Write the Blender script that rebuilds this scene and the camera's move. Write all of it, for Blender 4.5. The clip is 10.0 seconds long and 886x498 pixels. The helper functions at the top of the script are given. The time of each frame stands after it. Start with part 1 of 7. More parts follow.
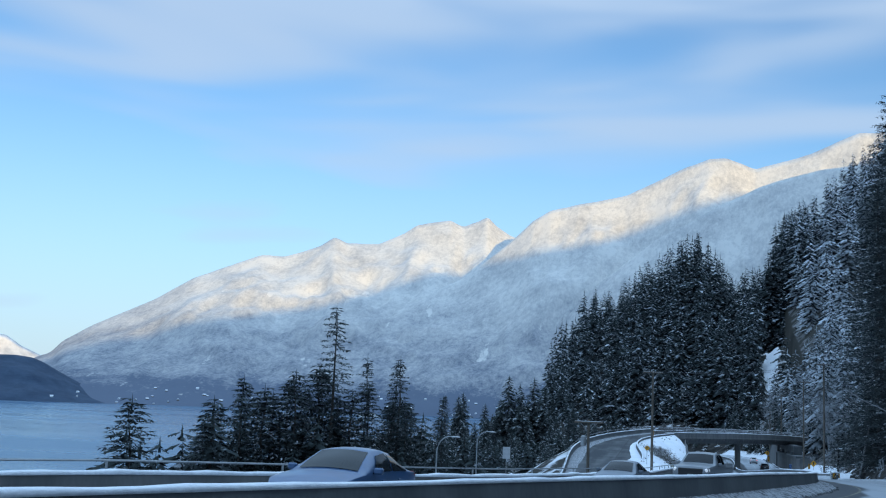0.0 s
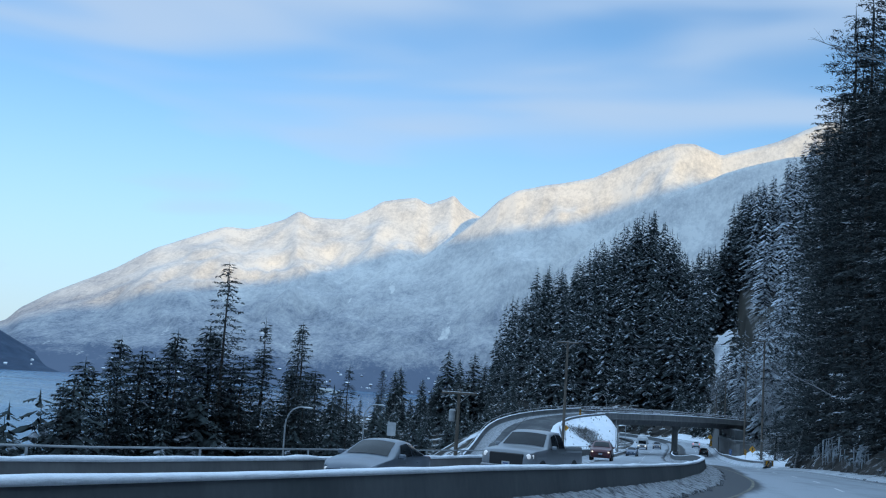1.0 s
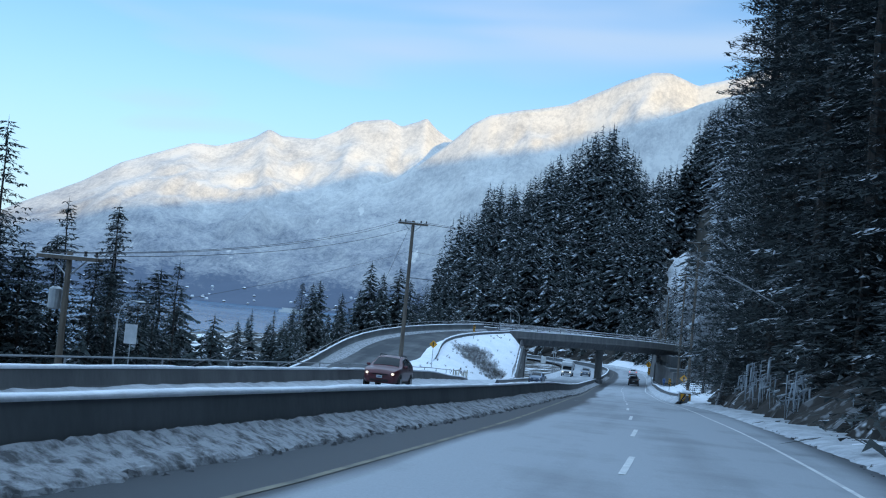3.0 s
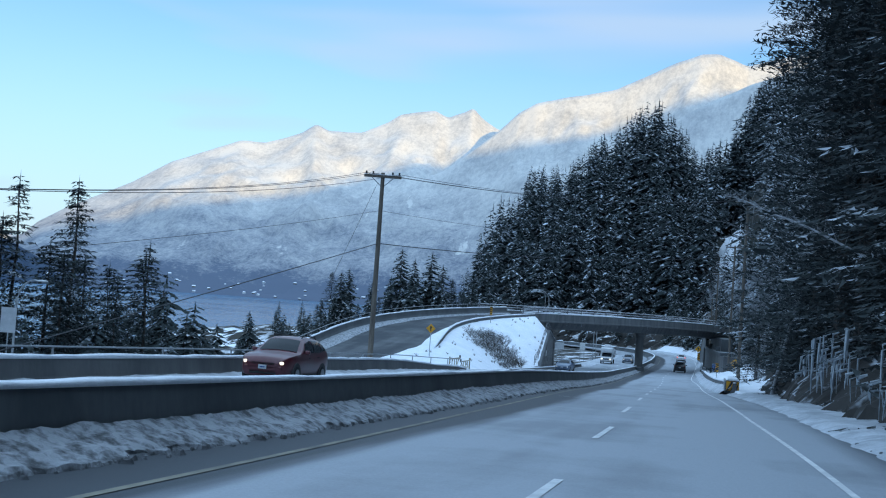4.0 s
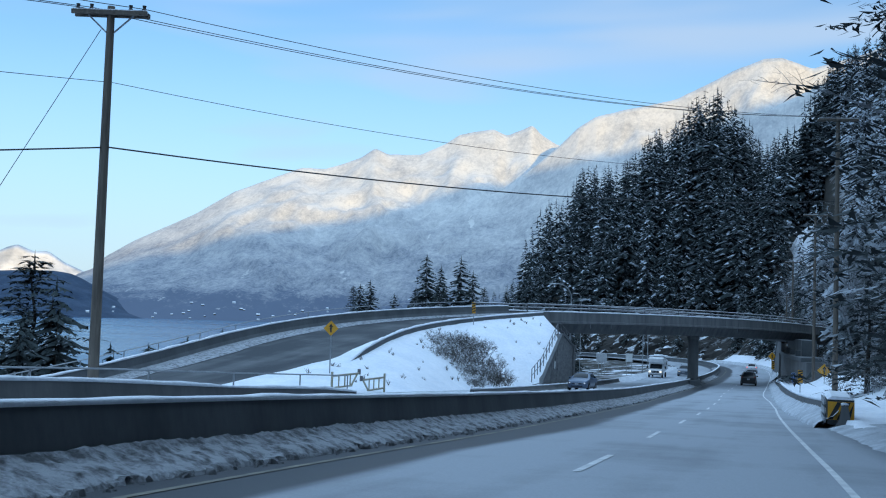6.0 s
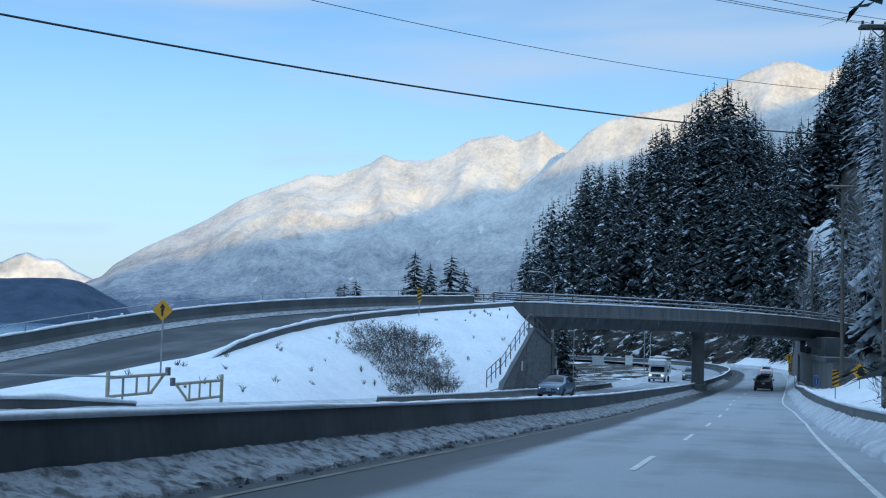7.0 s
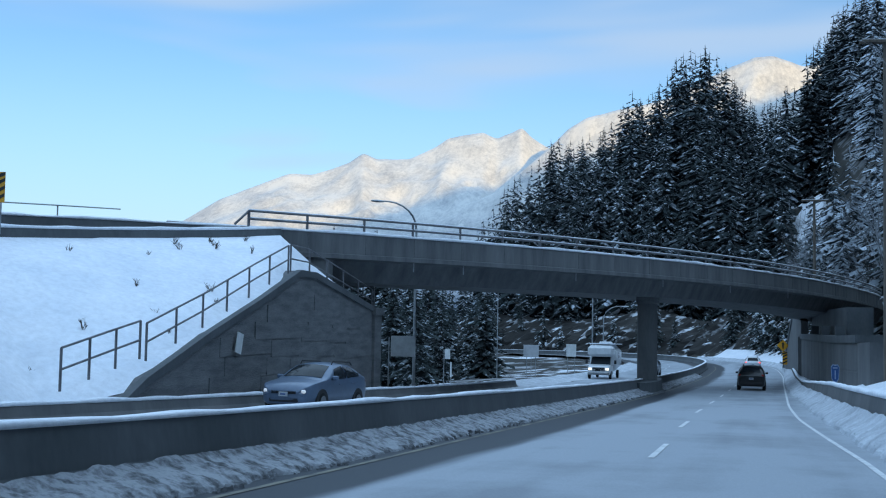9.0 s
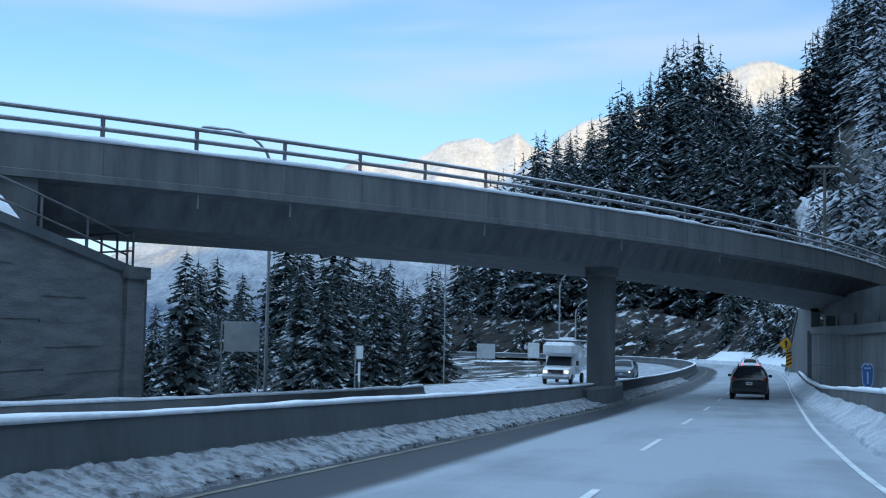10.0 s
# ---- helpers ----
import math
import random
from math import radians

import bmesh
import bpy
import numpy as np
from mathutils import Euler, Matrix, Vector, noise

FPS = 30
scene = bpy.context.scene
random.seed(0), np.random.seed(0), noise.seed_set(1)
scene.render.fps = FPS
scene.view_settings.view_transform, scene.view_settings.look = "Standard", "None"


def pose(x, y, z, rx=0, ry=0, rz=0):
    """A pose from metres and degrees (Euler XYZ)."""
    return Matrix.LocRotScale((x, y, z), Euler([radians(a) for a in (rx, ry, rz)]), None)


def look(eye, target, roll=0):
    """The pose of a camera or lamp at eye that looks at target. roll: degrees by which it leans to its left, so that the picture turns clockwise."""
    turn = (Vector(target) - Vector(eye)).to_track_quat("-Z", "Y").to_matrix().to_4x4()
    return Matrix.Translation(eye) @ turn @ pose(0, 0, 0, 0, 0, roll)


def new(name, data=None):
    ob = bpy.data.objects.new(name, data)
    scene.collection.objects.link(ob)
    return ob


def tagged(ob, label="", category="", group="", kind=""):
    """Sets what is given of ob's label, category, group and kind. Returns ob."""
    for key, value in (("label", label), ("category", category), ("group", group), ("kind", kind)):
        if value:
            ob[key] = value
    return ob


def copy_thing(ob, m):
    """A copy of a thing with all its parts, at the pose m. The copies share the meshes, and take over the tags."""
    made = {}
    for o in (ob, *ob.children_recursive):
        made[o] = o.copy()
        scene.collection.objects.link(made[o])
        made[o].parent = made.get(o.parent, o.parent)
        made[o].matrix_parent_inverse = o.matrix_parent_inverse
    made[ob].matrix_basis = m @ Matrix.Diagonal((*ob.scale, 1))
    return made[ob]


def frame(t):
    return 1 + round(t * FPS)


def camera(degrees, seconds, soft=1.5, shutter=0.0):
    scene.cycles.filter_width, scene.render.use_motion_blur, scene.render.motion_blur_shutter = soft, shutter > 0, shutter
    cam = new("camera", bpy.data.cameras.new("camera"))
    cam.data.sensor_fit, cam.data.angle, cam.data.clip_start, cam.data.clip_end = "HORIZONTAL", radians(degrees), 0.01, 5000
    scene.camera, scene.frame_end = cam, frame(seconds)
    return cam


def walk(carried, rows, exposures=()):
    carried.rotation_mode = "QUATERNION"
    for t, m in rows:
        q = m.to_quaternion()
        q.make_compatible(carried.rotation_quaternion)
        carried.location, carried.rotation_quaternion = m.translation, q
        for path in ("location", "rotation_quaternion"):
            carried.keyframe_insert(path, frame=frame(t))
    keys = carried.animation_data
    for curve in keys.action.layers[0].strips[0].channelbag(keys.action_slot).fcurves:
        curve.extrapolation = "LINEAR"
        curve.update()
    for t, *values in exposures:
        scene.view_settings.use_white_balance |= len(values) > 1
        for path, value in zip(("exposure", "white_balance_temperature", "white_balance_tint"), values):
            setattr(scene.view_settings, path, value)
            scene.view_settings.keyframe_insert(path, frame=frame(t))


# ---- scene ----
cam = camera(44.2, 10.0, soft=1.12)
METRES, EYE, TILT, LEAN, TURN = 200.0, 1.556, -2.3, 0.0, 14.3
ROWS = [
    (0.0, 0.0, 0.0, 0.0, -0.41, 10.04, -2.34),
    (0.5, 0.0229, 0.0461, 0.0006, -1.22, 9.65, -2.96),
    (1.0, 0.0454, 0.0894, 0.0006, -2.41, 9.01, -3.68),
    (1.5, 0.0673, 0.1351, 0.0009, -3.79, 8.11, -4.39),
    (2.0, 0.0886, 0.1795, 0.0009, -4.75, 7.09, -4.95),
    (2.5, 0.1089, 0.2238, 0.0006, -4.79, 6.02, -5.28),
    (4.0, 0.1578, 0.3589, -0.0009, -1.18, 4.55, -3.92),
    (4.5, 0.1714, 0.4054, -0.0015, -0.01, 4.59, -3.19),
    (5.0, 0.1838, 0.4523, -0.0021, 0.97, 4.83, -2.57),
    (5.5, 0.1958, 0.5, -0.003, 1.83, 5.17, -2.18),
    (7.0, 0.2276, 0.6409, -0.0059, 3.06, 5.8, -1.73),
    (7.5, 0.2394, 0.6949, -0.0068, 2.97, 5.75, -1.52),
    (8.0, 0.2506, 0.7456, -0.0077, 2.78, 5.72, -1.37),
    (8.5, 0.2624, 0.7957, -0.0087, 2.5, 5.76, -1.21),
    (9.0, 0.2744, 0.8478, -0.0093, 2.22, 5.85, -1.19),
    (9.5, 0.2855, 0.895, -0.0098, 2.05, 6.0, -1.15),
    (10.0, 0.2983, 0.9496, -0.0105, 2.02, 6.15, -1.15),
]
walk(cam, [(t, pose(0, 0, EYE, TILT, LEAN, TURN) @ pose(METRES * x, METRES * y, METRES * z, 90 + pitch, roll, yaw)) for t, x, y, z, yaw, pitch, roll in ROWS],
     [(0.0, 0.0), (1.0, 0.0), (2.5, 0.15), (5.0, 0.1), (7.5, 0.0), (8.5, 0.0), (9.5, 0.08), (10.0, 0.22)])

# ---- world, sun, exposure ----
SUN_FROM = 150.0      # compass bearing of the sun, clockwise from +y
SUN_UP = 5.0
world = bpy.data.worlds.new("winter_sky")
scene.world = world
world.use_nodes = True


def node(tree, kind, x=0, **values):
    n = tree.nodes.new(kind)
    for key, value in values.items():
        n.inputs[key.replace("_", " ")].default_value = value
    return n


def build_sky():
    tree = world.node_tree
    tree.nodes.clear()
    link = tree.links.new
    out = tree.nodes.new("ShaderNodeOutputWorld")
    bg = tree.nodes.new("ShaderNodeBackground")
    bg.inputs["Strength"].default_value = 0.145
    sky = tree.nodes.new("ShaderNodeTexSky")
    sky.sky_type = "NISHITA"
    sky.sun_disc = False
    sky.sun_elevation = radians(22.0)
    sky.sun_rotation = radians(SUN_FROM)
    sky.altitude, sky.air_density, sky.dust_density, sky.ozone_density = 200.0, 1.0, 0.4, 1.6
    coord = tree.nodes.new("ShaderNodeTexCoord")
    # long soft streaks of high cloud, level with the horizon
    turn = tree.nodes.new("ShaderNodeMapping")
    turn.inputs["Rotation"].default_value = (radians(4), radians(7), radians(14))
    turn.inputs["Scale"].default_value = (1.5, 1.5, 8.5)
    link(coord.outputs["Generated"], turn.inputs["Vector"])
    streak = tree.nodes.new("ShaderNodeTexNoise")
    streak.inputs["Scale"].default_value = 1.35
    streak.inputs["Detail"].default_value = 2.5
    streak.inputs["Roughness"].default_value = 0.48
    streak.inputs["Distortion"].default_value = 0.35
    link(turn.outputs["Vector"], streak.inputs["Vector"])
    cover = tree.nodes.new("ShaderNodeMapRange")
    cover.interpolation_type = "SMOOTHSTEP"
    cover.inputs["From Min"].default_value = 0.45
    cover.inputs["From Max"].default_value = 0.66
    cover.inputs["To Max"].default_value = 0.78
    link(streak.outputs["Fac"], cover.inputs["Value"])
    # the cloud thickens to a pale sheet overhead
    xyz = tree.nodes.new("ShaderNodeSeparateXYZ")
    link(coord.outputs["Generated"], xyz.inputs["Vector"])
    high = tree.nodes.new("ShaderNodeMapRange")
    high.interpolation_type = "SMOOTHSTEP"
    high.inputs["From Min"].default_value, high.inputs["From Max"].default_value = 0.31, 0.62
    high.inputs["To Max"].default_value = 0.95
    link(xyz.outputs["Z"], high.inputs["Value"])
    most = tree.nodes.new("ShaderNodeMath")
    most.operation = "MAXIMUM"
    link(cover.outputs["Result"], most.inputs[0])
    link(high.outputs["Result"], most.inputs[1])
    # a pale veil of haze and low cloud above the horizon
    veil = tree.nodes.new("ShaderNodeMapRange")
    veil.interpolation_type = "SMOOTHSTEP"
    veil.inputs["From Min"].default_value, veil.inputs["From Max"].default_value = -0.02, 0.27
    veil.inputs["To Min"].default_value, veil.inputs["To Max"].default_value = 0.8, 0.0
    link(xyz.outputs["Z"], veil.inputs["Value"])
    most2 = tree.nodes.new("ShaderNodeMath")
    most2.operation = "MAXIMUM"
    link(most.outputs["Value"], most2.inputs[0])
    link(veil.outputs["Result"], most2.inputs[1])
    tone = tree.nodes.new("ShaderNodeMix")
    tone.data_type = "RGBA"
    tone.inputs["A"].default_value, tone.inputs["B"].default_value = (3.45, 4.5, 5.95, 1), (5.25, 8.2, 11.9, 1)
    link(high.outputs["Result"], tone.inputs["Factor"])
    mix = tree.nodes.new("ShaderNodeMix")
    mix.data_type = "RGBA"
    link(tone.outputs["Result"], mix.inputs["B"])
    link(most2.outputs["Value"], mix.inputs["Factor"])
    clear = tree.nodes.new("ShaderNodeVectorMath")
    clear.operation = "MULTIPLY"
    clear.inputs[1].default_value = (0.665, 0.915, 1.08)
    link(sky.outputs["Color"], clear.inputs[0])
    link(clear.outputs["Vector"], mix.inputs["A"])
    link(mix.outputs["Result"], bg.inputs["Color"])
    link(bg.outputs["Background"], out.inputs["Surface"])


build_sky()
sun = new("sun", bpy.data.lights.new("sun", "SUN"))
sun.data.energy, sun.data.angle, sun.data.color = 3.9, radians(0.5), (1.0, 0.64, 0.16)
to_sun = Vector((math.sin(radians(SUN_FROM)) * math.cos(radians(SUN_UP)), math.cos(radians(SUN_FROM)) * math.cos(radians(SUN_UP)), math.sin(radians(SUN_UP))))
sun.matrix_world = look(to_sun * 100, (0, 0, 0))
scene.view_settings.exposure = 0.0


# ---- materials ----
def material(name, colours, rough=0.8, scale=1.0, fine=12.0, bump=0.3, metal=0.0, spread=(0.35, 0.65), stretch=(1, 1, 1), depth=0.02, vary=0.0, coat=0.0):
    """Two colours mixed by a coarse noise, shaded by a fine one, with a little relief."""
    m = bpy.data.materials.new(name)
    m.use_nodes = True
    t, link = m.node_tree, m.node_tree.links.new
    b = t.nodes["Principled BSDF"]
    b.inputs["Roughness"].default_value = rough
    b.inputs["Metallic"].default_value = metal
    b.inputs["Coat Weight"].default_value = coat
    at = t.nodes.new("ShaderNodeTexCoord")
    mp = t.nodes.new("ShaderNodeMapping")
    mp.inputs["Scale"].default_value = stretch
    link(at.outputs["Object"], mp.inputs["Vector"])
    big = node(t, "ShaderNodeTexNoise", Scale=scale, Detail=5.0, Roughness=0.6)
    small = node(t, "ShaderNodeTexNoise", Scale=scale * fine, Detail=4.0, Roughness=0.65)
    link(mp.outputs["Vector"], big.inputs["Vector"])
    link(mp.outputs["Vector"], small.inputs["Vector"])
    ramp = t.nodes.new("ShaderNodeMapRange")
    ramp.inputs["From Min"].default_value, ramp.inputs["From Max"].default_value = spread
    link(big.outputs["Fac"], ramp.inputs["Value"])
    mix = t.nodes.new("ShaderNodeMix")
    mix.data_type = "RGBA"
    mix.inputs["A"].default_value = (*colours[0], 1)
    mix.inputs["B"].default_value = (*colours[1], 1)
    link(ramp.outputs["Result"], mix.inputs["Factor"])
    shade = t.nodes.new("ShaderNodeMapRange")
    shade.inputs["To Min"].default_value, shade.inputs["To Max"].default_value = 0.78, 1.2
    link(small.outputs["Fac"], shade.inputs["Value"])
    last = shade.outputs["Result"]
    if vary:
        info = t.nodes.new("ShaderNodeObjectInfo")
        per = t.nodes.new("ShaderNodeMapRange")
        per.inputs["To Min"].default_value, per.inputs["To Max"].default_value = 1 - vary, 1 + vary
        link(info.outputs["Random"], per.inputs["Value"])
        mul = t.nodes.new("ShaderNodeMath")
        mul.operation = "MULTIPLY"
        link(last, mul.inputs[0])
        link(per.outputs["Result"], mul.inputs[1])
        last = mul.outputs["Value"]
    tone = t.nodes.new("ShaderNodeVectorMath")
    tone.operation = "SCALE"
    link(mix.outputs["Result"], tone.inputs[0])
    link(last, tone.inputs["Scale"])
    link(tone.outputs["Vector"], b.inputs["Base Color"])
    if bump:
        bp = t.nodes.new("ShaderNodeBump")
        bp.inputs["Strength"].default_value, bp.inputs["Distance"].default_value = bump, depth
        link(small.outputs["Fac"], bp.inputs["Height"])
        link(bp.outputs["Normal"], b.inputs["Normal"])
    return m


def snowy(name, dark, light, snow, amount, clump, slope=(0.25, 0.6), rough=0.85, patch=0.06):
    """Dark stuff with snow lying on what faces up; amount: share of it that is covered."""
    m = bpy.data.materials.new(name)
    m.use_nodes = True
    t, link = m.node_tree, m.node_tree.links.new
    b = t.nodes["Principled BSDF"]
    b.inputs["Roughness"].default_value = rough
    b.inputs["Specular IOR Level"].default_value = 0.15
    geo = t.nodes.new("ShaderNodeNewGeometry")
    at = t.nodes.new("ShaderNodeTexCoord")
    xyz = t.nodes.new("ShaderNodeSeparateXYZ")
    link(geo.outputs["Normal"], xyz.inputs["Vector"])
    up = t.nodes.new("ShaderNodeMapRange")
    up.inputs["From Min"].default_value, up.inputs["From Max"].default_value = slope
    link(xyz.outputs["Z"], up.inputs["Value"])
    lie = node(t, "ShaderNodeTexNoise", Scale=clump, Detail=3.0, Roughness=0.6)
    link(at.outputs["Object"], lie.inputs["Vector"])
    cut = t.nodes.new("ShaderNodeMapRange")
    cut.inputs["From Min"].default_value, cut.inputs["From Max"].default_value = 0.62 - 0.3 * amount, 0.7 - 0.3 * amount
    link(lie.outputs["Fac"], cut.inputs["Value"])
    tract = node(t, "ShaderNodeTexNoise", Scale=patch, Detail=2.0)
    link(at.outputs["Object"], tract.inputs["Vector"])
    share = t.nodes.new("ShaderNodeMapRange")
    share.inputs["From Min"].default_value, share.inputs["From Max"].default_value = 0.38, 0.6
    share.inputs["To Min"].default_value, share.inputs["To Max"].default_value = 0.25, 1.0
    link(tract.outputs["Fac"], share.inputs["Value"])
    some = t.nodes.new("ShaderNodeMath")
    some.operation = "MULTIPLY"
    link(up.outputs["Result"], some.inputs[0])
    link(share.outputs["Result"], some.inputs[1])
    both = t.nodes.new("ShaderNodeMath")
    both.operation = "MULTIPLY"
    link(some.outputs["Value"], both.inputs[0])
    link(cut.outputs["Result"], both.inputs[1])
    tint = node(t, "ShaderNodeTexNoise", Scale=clump * 0.35, Detail=3.0)
    link(at.outputs["Object"], tint.inputs["Vector"])
    green = t.nodes.new("ShaderNodeMix")
    green.data_type = "RGBA"
    green.inputs["A"].default_value, green.inputs["B"].default_value = (*dark, 1), (*light, 1)
    link(tint.outputs["Fac"], green.inputs["Factor"])
    mix = t.nodes.new("ShaderNodeMix")
    mix.data_type = "RGBA"
    mix.inputs["B"].default_value = (*snow, 1)
    link(both.outputs["Value"], mix.inputs["Factor"])
    link(green.outputs["Result"], mix.inputs["A"])
    link(mix.outputs["Result"], b.inputs["Base Color"])
    return m


def plain(name, colour, rough=0.5, metal=0.0, glow=0.0):
    m = material(name, (colour, tuple(0.8 * v for v in colour)), rough, scale=3.0, bump=0.08, metal=metal, depth=0.004)
    if glow:
        b = m.node_tree.nodes["Principled BSDF"]
        b.inputs["Emission Color"].default_value, b.inputs["Emission Strength"].default_value = (*colour, 1), glow
    return m


SNOW = material("snow", ((0.74, 0.78, 0.84), (0.84, 0.86, 0.9)), 0.75, scale=0.5, fine=9, bump=0.5, depth=0.08)
PLOUGHED = material("ploughed_snow", ((0.085, 0.09, 0.097), (0.35, 0.368, 0.395)), 0.85, scale=4.2, fine=4, bump=0.9, depth=0.04, spread=(0.36, 0.56))
SLUSH = material("grey_roadside_snow", ((0.36, 0.385, 0.42), (0.58, 0.61, 0.65)), 0.85, scale=1.2, fine=9, bump=0.8, depth=0.05)
DIRTYSLUSH = material("dirty_slush", ((0.05, 0.053, 0.058), (0.16, 0.168, 0.18)), 0.8, scale=5, fine=6, bump=0.6, depth=0.03)
GROUND = snowy("snowy_ground", (0.02, 0.02, 0.018), (0.06, 0.056, 0.048), (0.8, 0.83, 0.88), 0.42, 0.22, (0.6, 0.9))
ROCK = snowy("snowy_rock", (0.016, 0.0155, 0.015), (0.06, 0.057, 0.054), (0.8, 0.83, 0.88), 0.22, 0.3, (0.45, 0.75), patch=0.12)
CONCRETE = material("weathered_concrete", ((0.085, 0.09, 0.094), (0.14, 0.142, 0.143)), 0.85, scale=0.6, fine=14, bump=0.25, depth=0.01, stretch=(1, 1, 0.35))
WETCONC = material("damp_concrete", ((0.062, 0.071, 0.078), (0.104, 0.114, 0.122)), 0.7, scale=0.5, fine=16, bump=0.2, depth=0.01, stretch=(1, 1, 0.4))
GIRDER = material("girder_concrete", ((0.1, 0.106, 0.112), (0.178, 0.182, 0.184)), 0.85, scale=1.5, fine=9, bump=0.15, depth=0.01, stretch=(1, 1, 0.12), spread=(0.33, 0.66))
WALLSTONE = material("formed_wall_concrete", ((0.10, 0.106, 0.112), (0.175, 0.178, 0.18)), 0.9, scale=0.7, fine=8, bump=0.8, depth=0.03, stretch=(1, 1, 5.0))
STEEL = material("galvanised_steel", ((0.30, 0.32, 0.34), (0.42, 0.44, 0.46)), 0.45, scale=2, bump=0.1, metal=0.6)
DARKSTEEL = material("weathered_rail_steel", ((0.12, 0.12, 0.13), (0.2, 0.2, 0.21)), 0.6, scale=2, bump=0.1, metal=0.3)
TIMBER = material("weathered_pole_timber", ((0.09, 0.075, 0.062), (0.16, 0.135, 0.11)), 0.85, scale=1.2, fine=10, stretch=(6, 6, 0.6), bump=0.5, depth=0.01)
WIRE = plain("black_cable", (0.03, 0.03, 0.035), 0.6)
NEEDLES = snowy("snowy_needles", (0.017, 0.024, 0.027), (0.044, 0.058, 0.059), (0.6, 0.66, 0.74), 0.27, 0.5, (0.15, 0.4))
ROCKDARK = snowy("dark_bank_rock", (0.02, 0.019, 0.018), (0.065, 0.06, 0.056), (0.6, 0.64, 0.7), 0.22, 0.9, (0.3, 0.7))
NEEDLES_BANK = snowy("bank_needles", (0.03, 0.037, 0.04), (0.068, 0.082, 0.083), (0.66, 0.71, 0.78), 0.16, 0.55, (0.35, 0.75))
NEEDLES_DARK = snowy("dark_needles", (0.022, 0.03, 0.033), (0.05, 0.065, 0.065), (0.55, 0.6, 0.68), 0.13, 0.9)
NEEDLES_FROST = snowy("frosted_needles", (0.03, 0.038, 0.042), (0.075, 0.09, 0.095), (0.6, 0.66, 0.73), 0.8, 0.8, (0.05, 0.35))
NEEDLES_BELT = snowy("belt_needles", (0.02, 0.028, 0.03), (0.055, 0.07, 0.068), (0.66, 0.72, 0.78), 0.3, 0.7)
FARSNOW = material("far_mountain_snow", ((0.3, 0.33, 0.38), (0.8, 0.8, 0.8)), 0.9, scale=0.006, fine=6, bump=0.5, depth=8.0)
BARK = material("conifer_bark", ((0.03, 0.025, 0.022), (0.07, 0.058, 0.05)), 0.9, scale=2, stretch=(5, 5, 0.6), bump=0.6)
BUSHTWIG = material("withered_twigs", ((0.045, 0.042, 0.039), (0.125, 0.117, 0.108)), 0.9, scale=2, bump=0.2)
TWIG = material("bare_twigs", ((0.045, 0.038, 0.033), (0.1, 0.088, 0.078)), 0.9, scale=2, bump=0.2)
FROSTTWIG = material("frosted_twigs", ((0.16, 0.165, 0.175), (0.36, 0.375, 0.4)), 0.9, scale=1.5, bump=0.2)
WHITELINE = material("worn_white_paint", ((0.55, 0.565, 0.575), (0.78, 0.79, 0.79)), 0.7, scale=2.4, fine=9, bump=0.2, depth=0.004)
YELLOWLINE = material("worn_yellow_paint", ((0.1, 0.1, 0.092), (0.24, 0.22, 0.165)), 0.75, scale=1.0, fine=10, bump=0.2, depth=0.004)
SIGNYELLOW = plain("sign_yellow", (0.66, 0.31, 0.015), 0.5)
SIGNBLACK = plain("sign_black", (0.015, 0.015, 0.015), 0.5)
SIGNWHITE = plain("sign_white", (0.7, 0.72, 0.72), 0.5)
SIGNBLUE = plain("sign_blue", (0.025, 0.09, 0.27), 0.5)
SIGNRIM = plain("sign_rim_pale_blue", (0.3, 0.4, 0.55), 0.5)
SIGNBACK = material("bare_sign_aluminium", ((0.40, 0.42, 0.44), (0.52, 0.53, 0.55)), 0.5, scale=2, bump=0.1, metal=0.3)
GATEPAINT = material("faded_gate_paint", ((0.36, 0.32, 0.22), (0.45, 0.42, 0.34)), 0.6, scale=2, bump=0.15)
LAMPHEAD = plain("lamp_head_grey", (0.5, 0.52, 0.54), 0.5, 0.2)
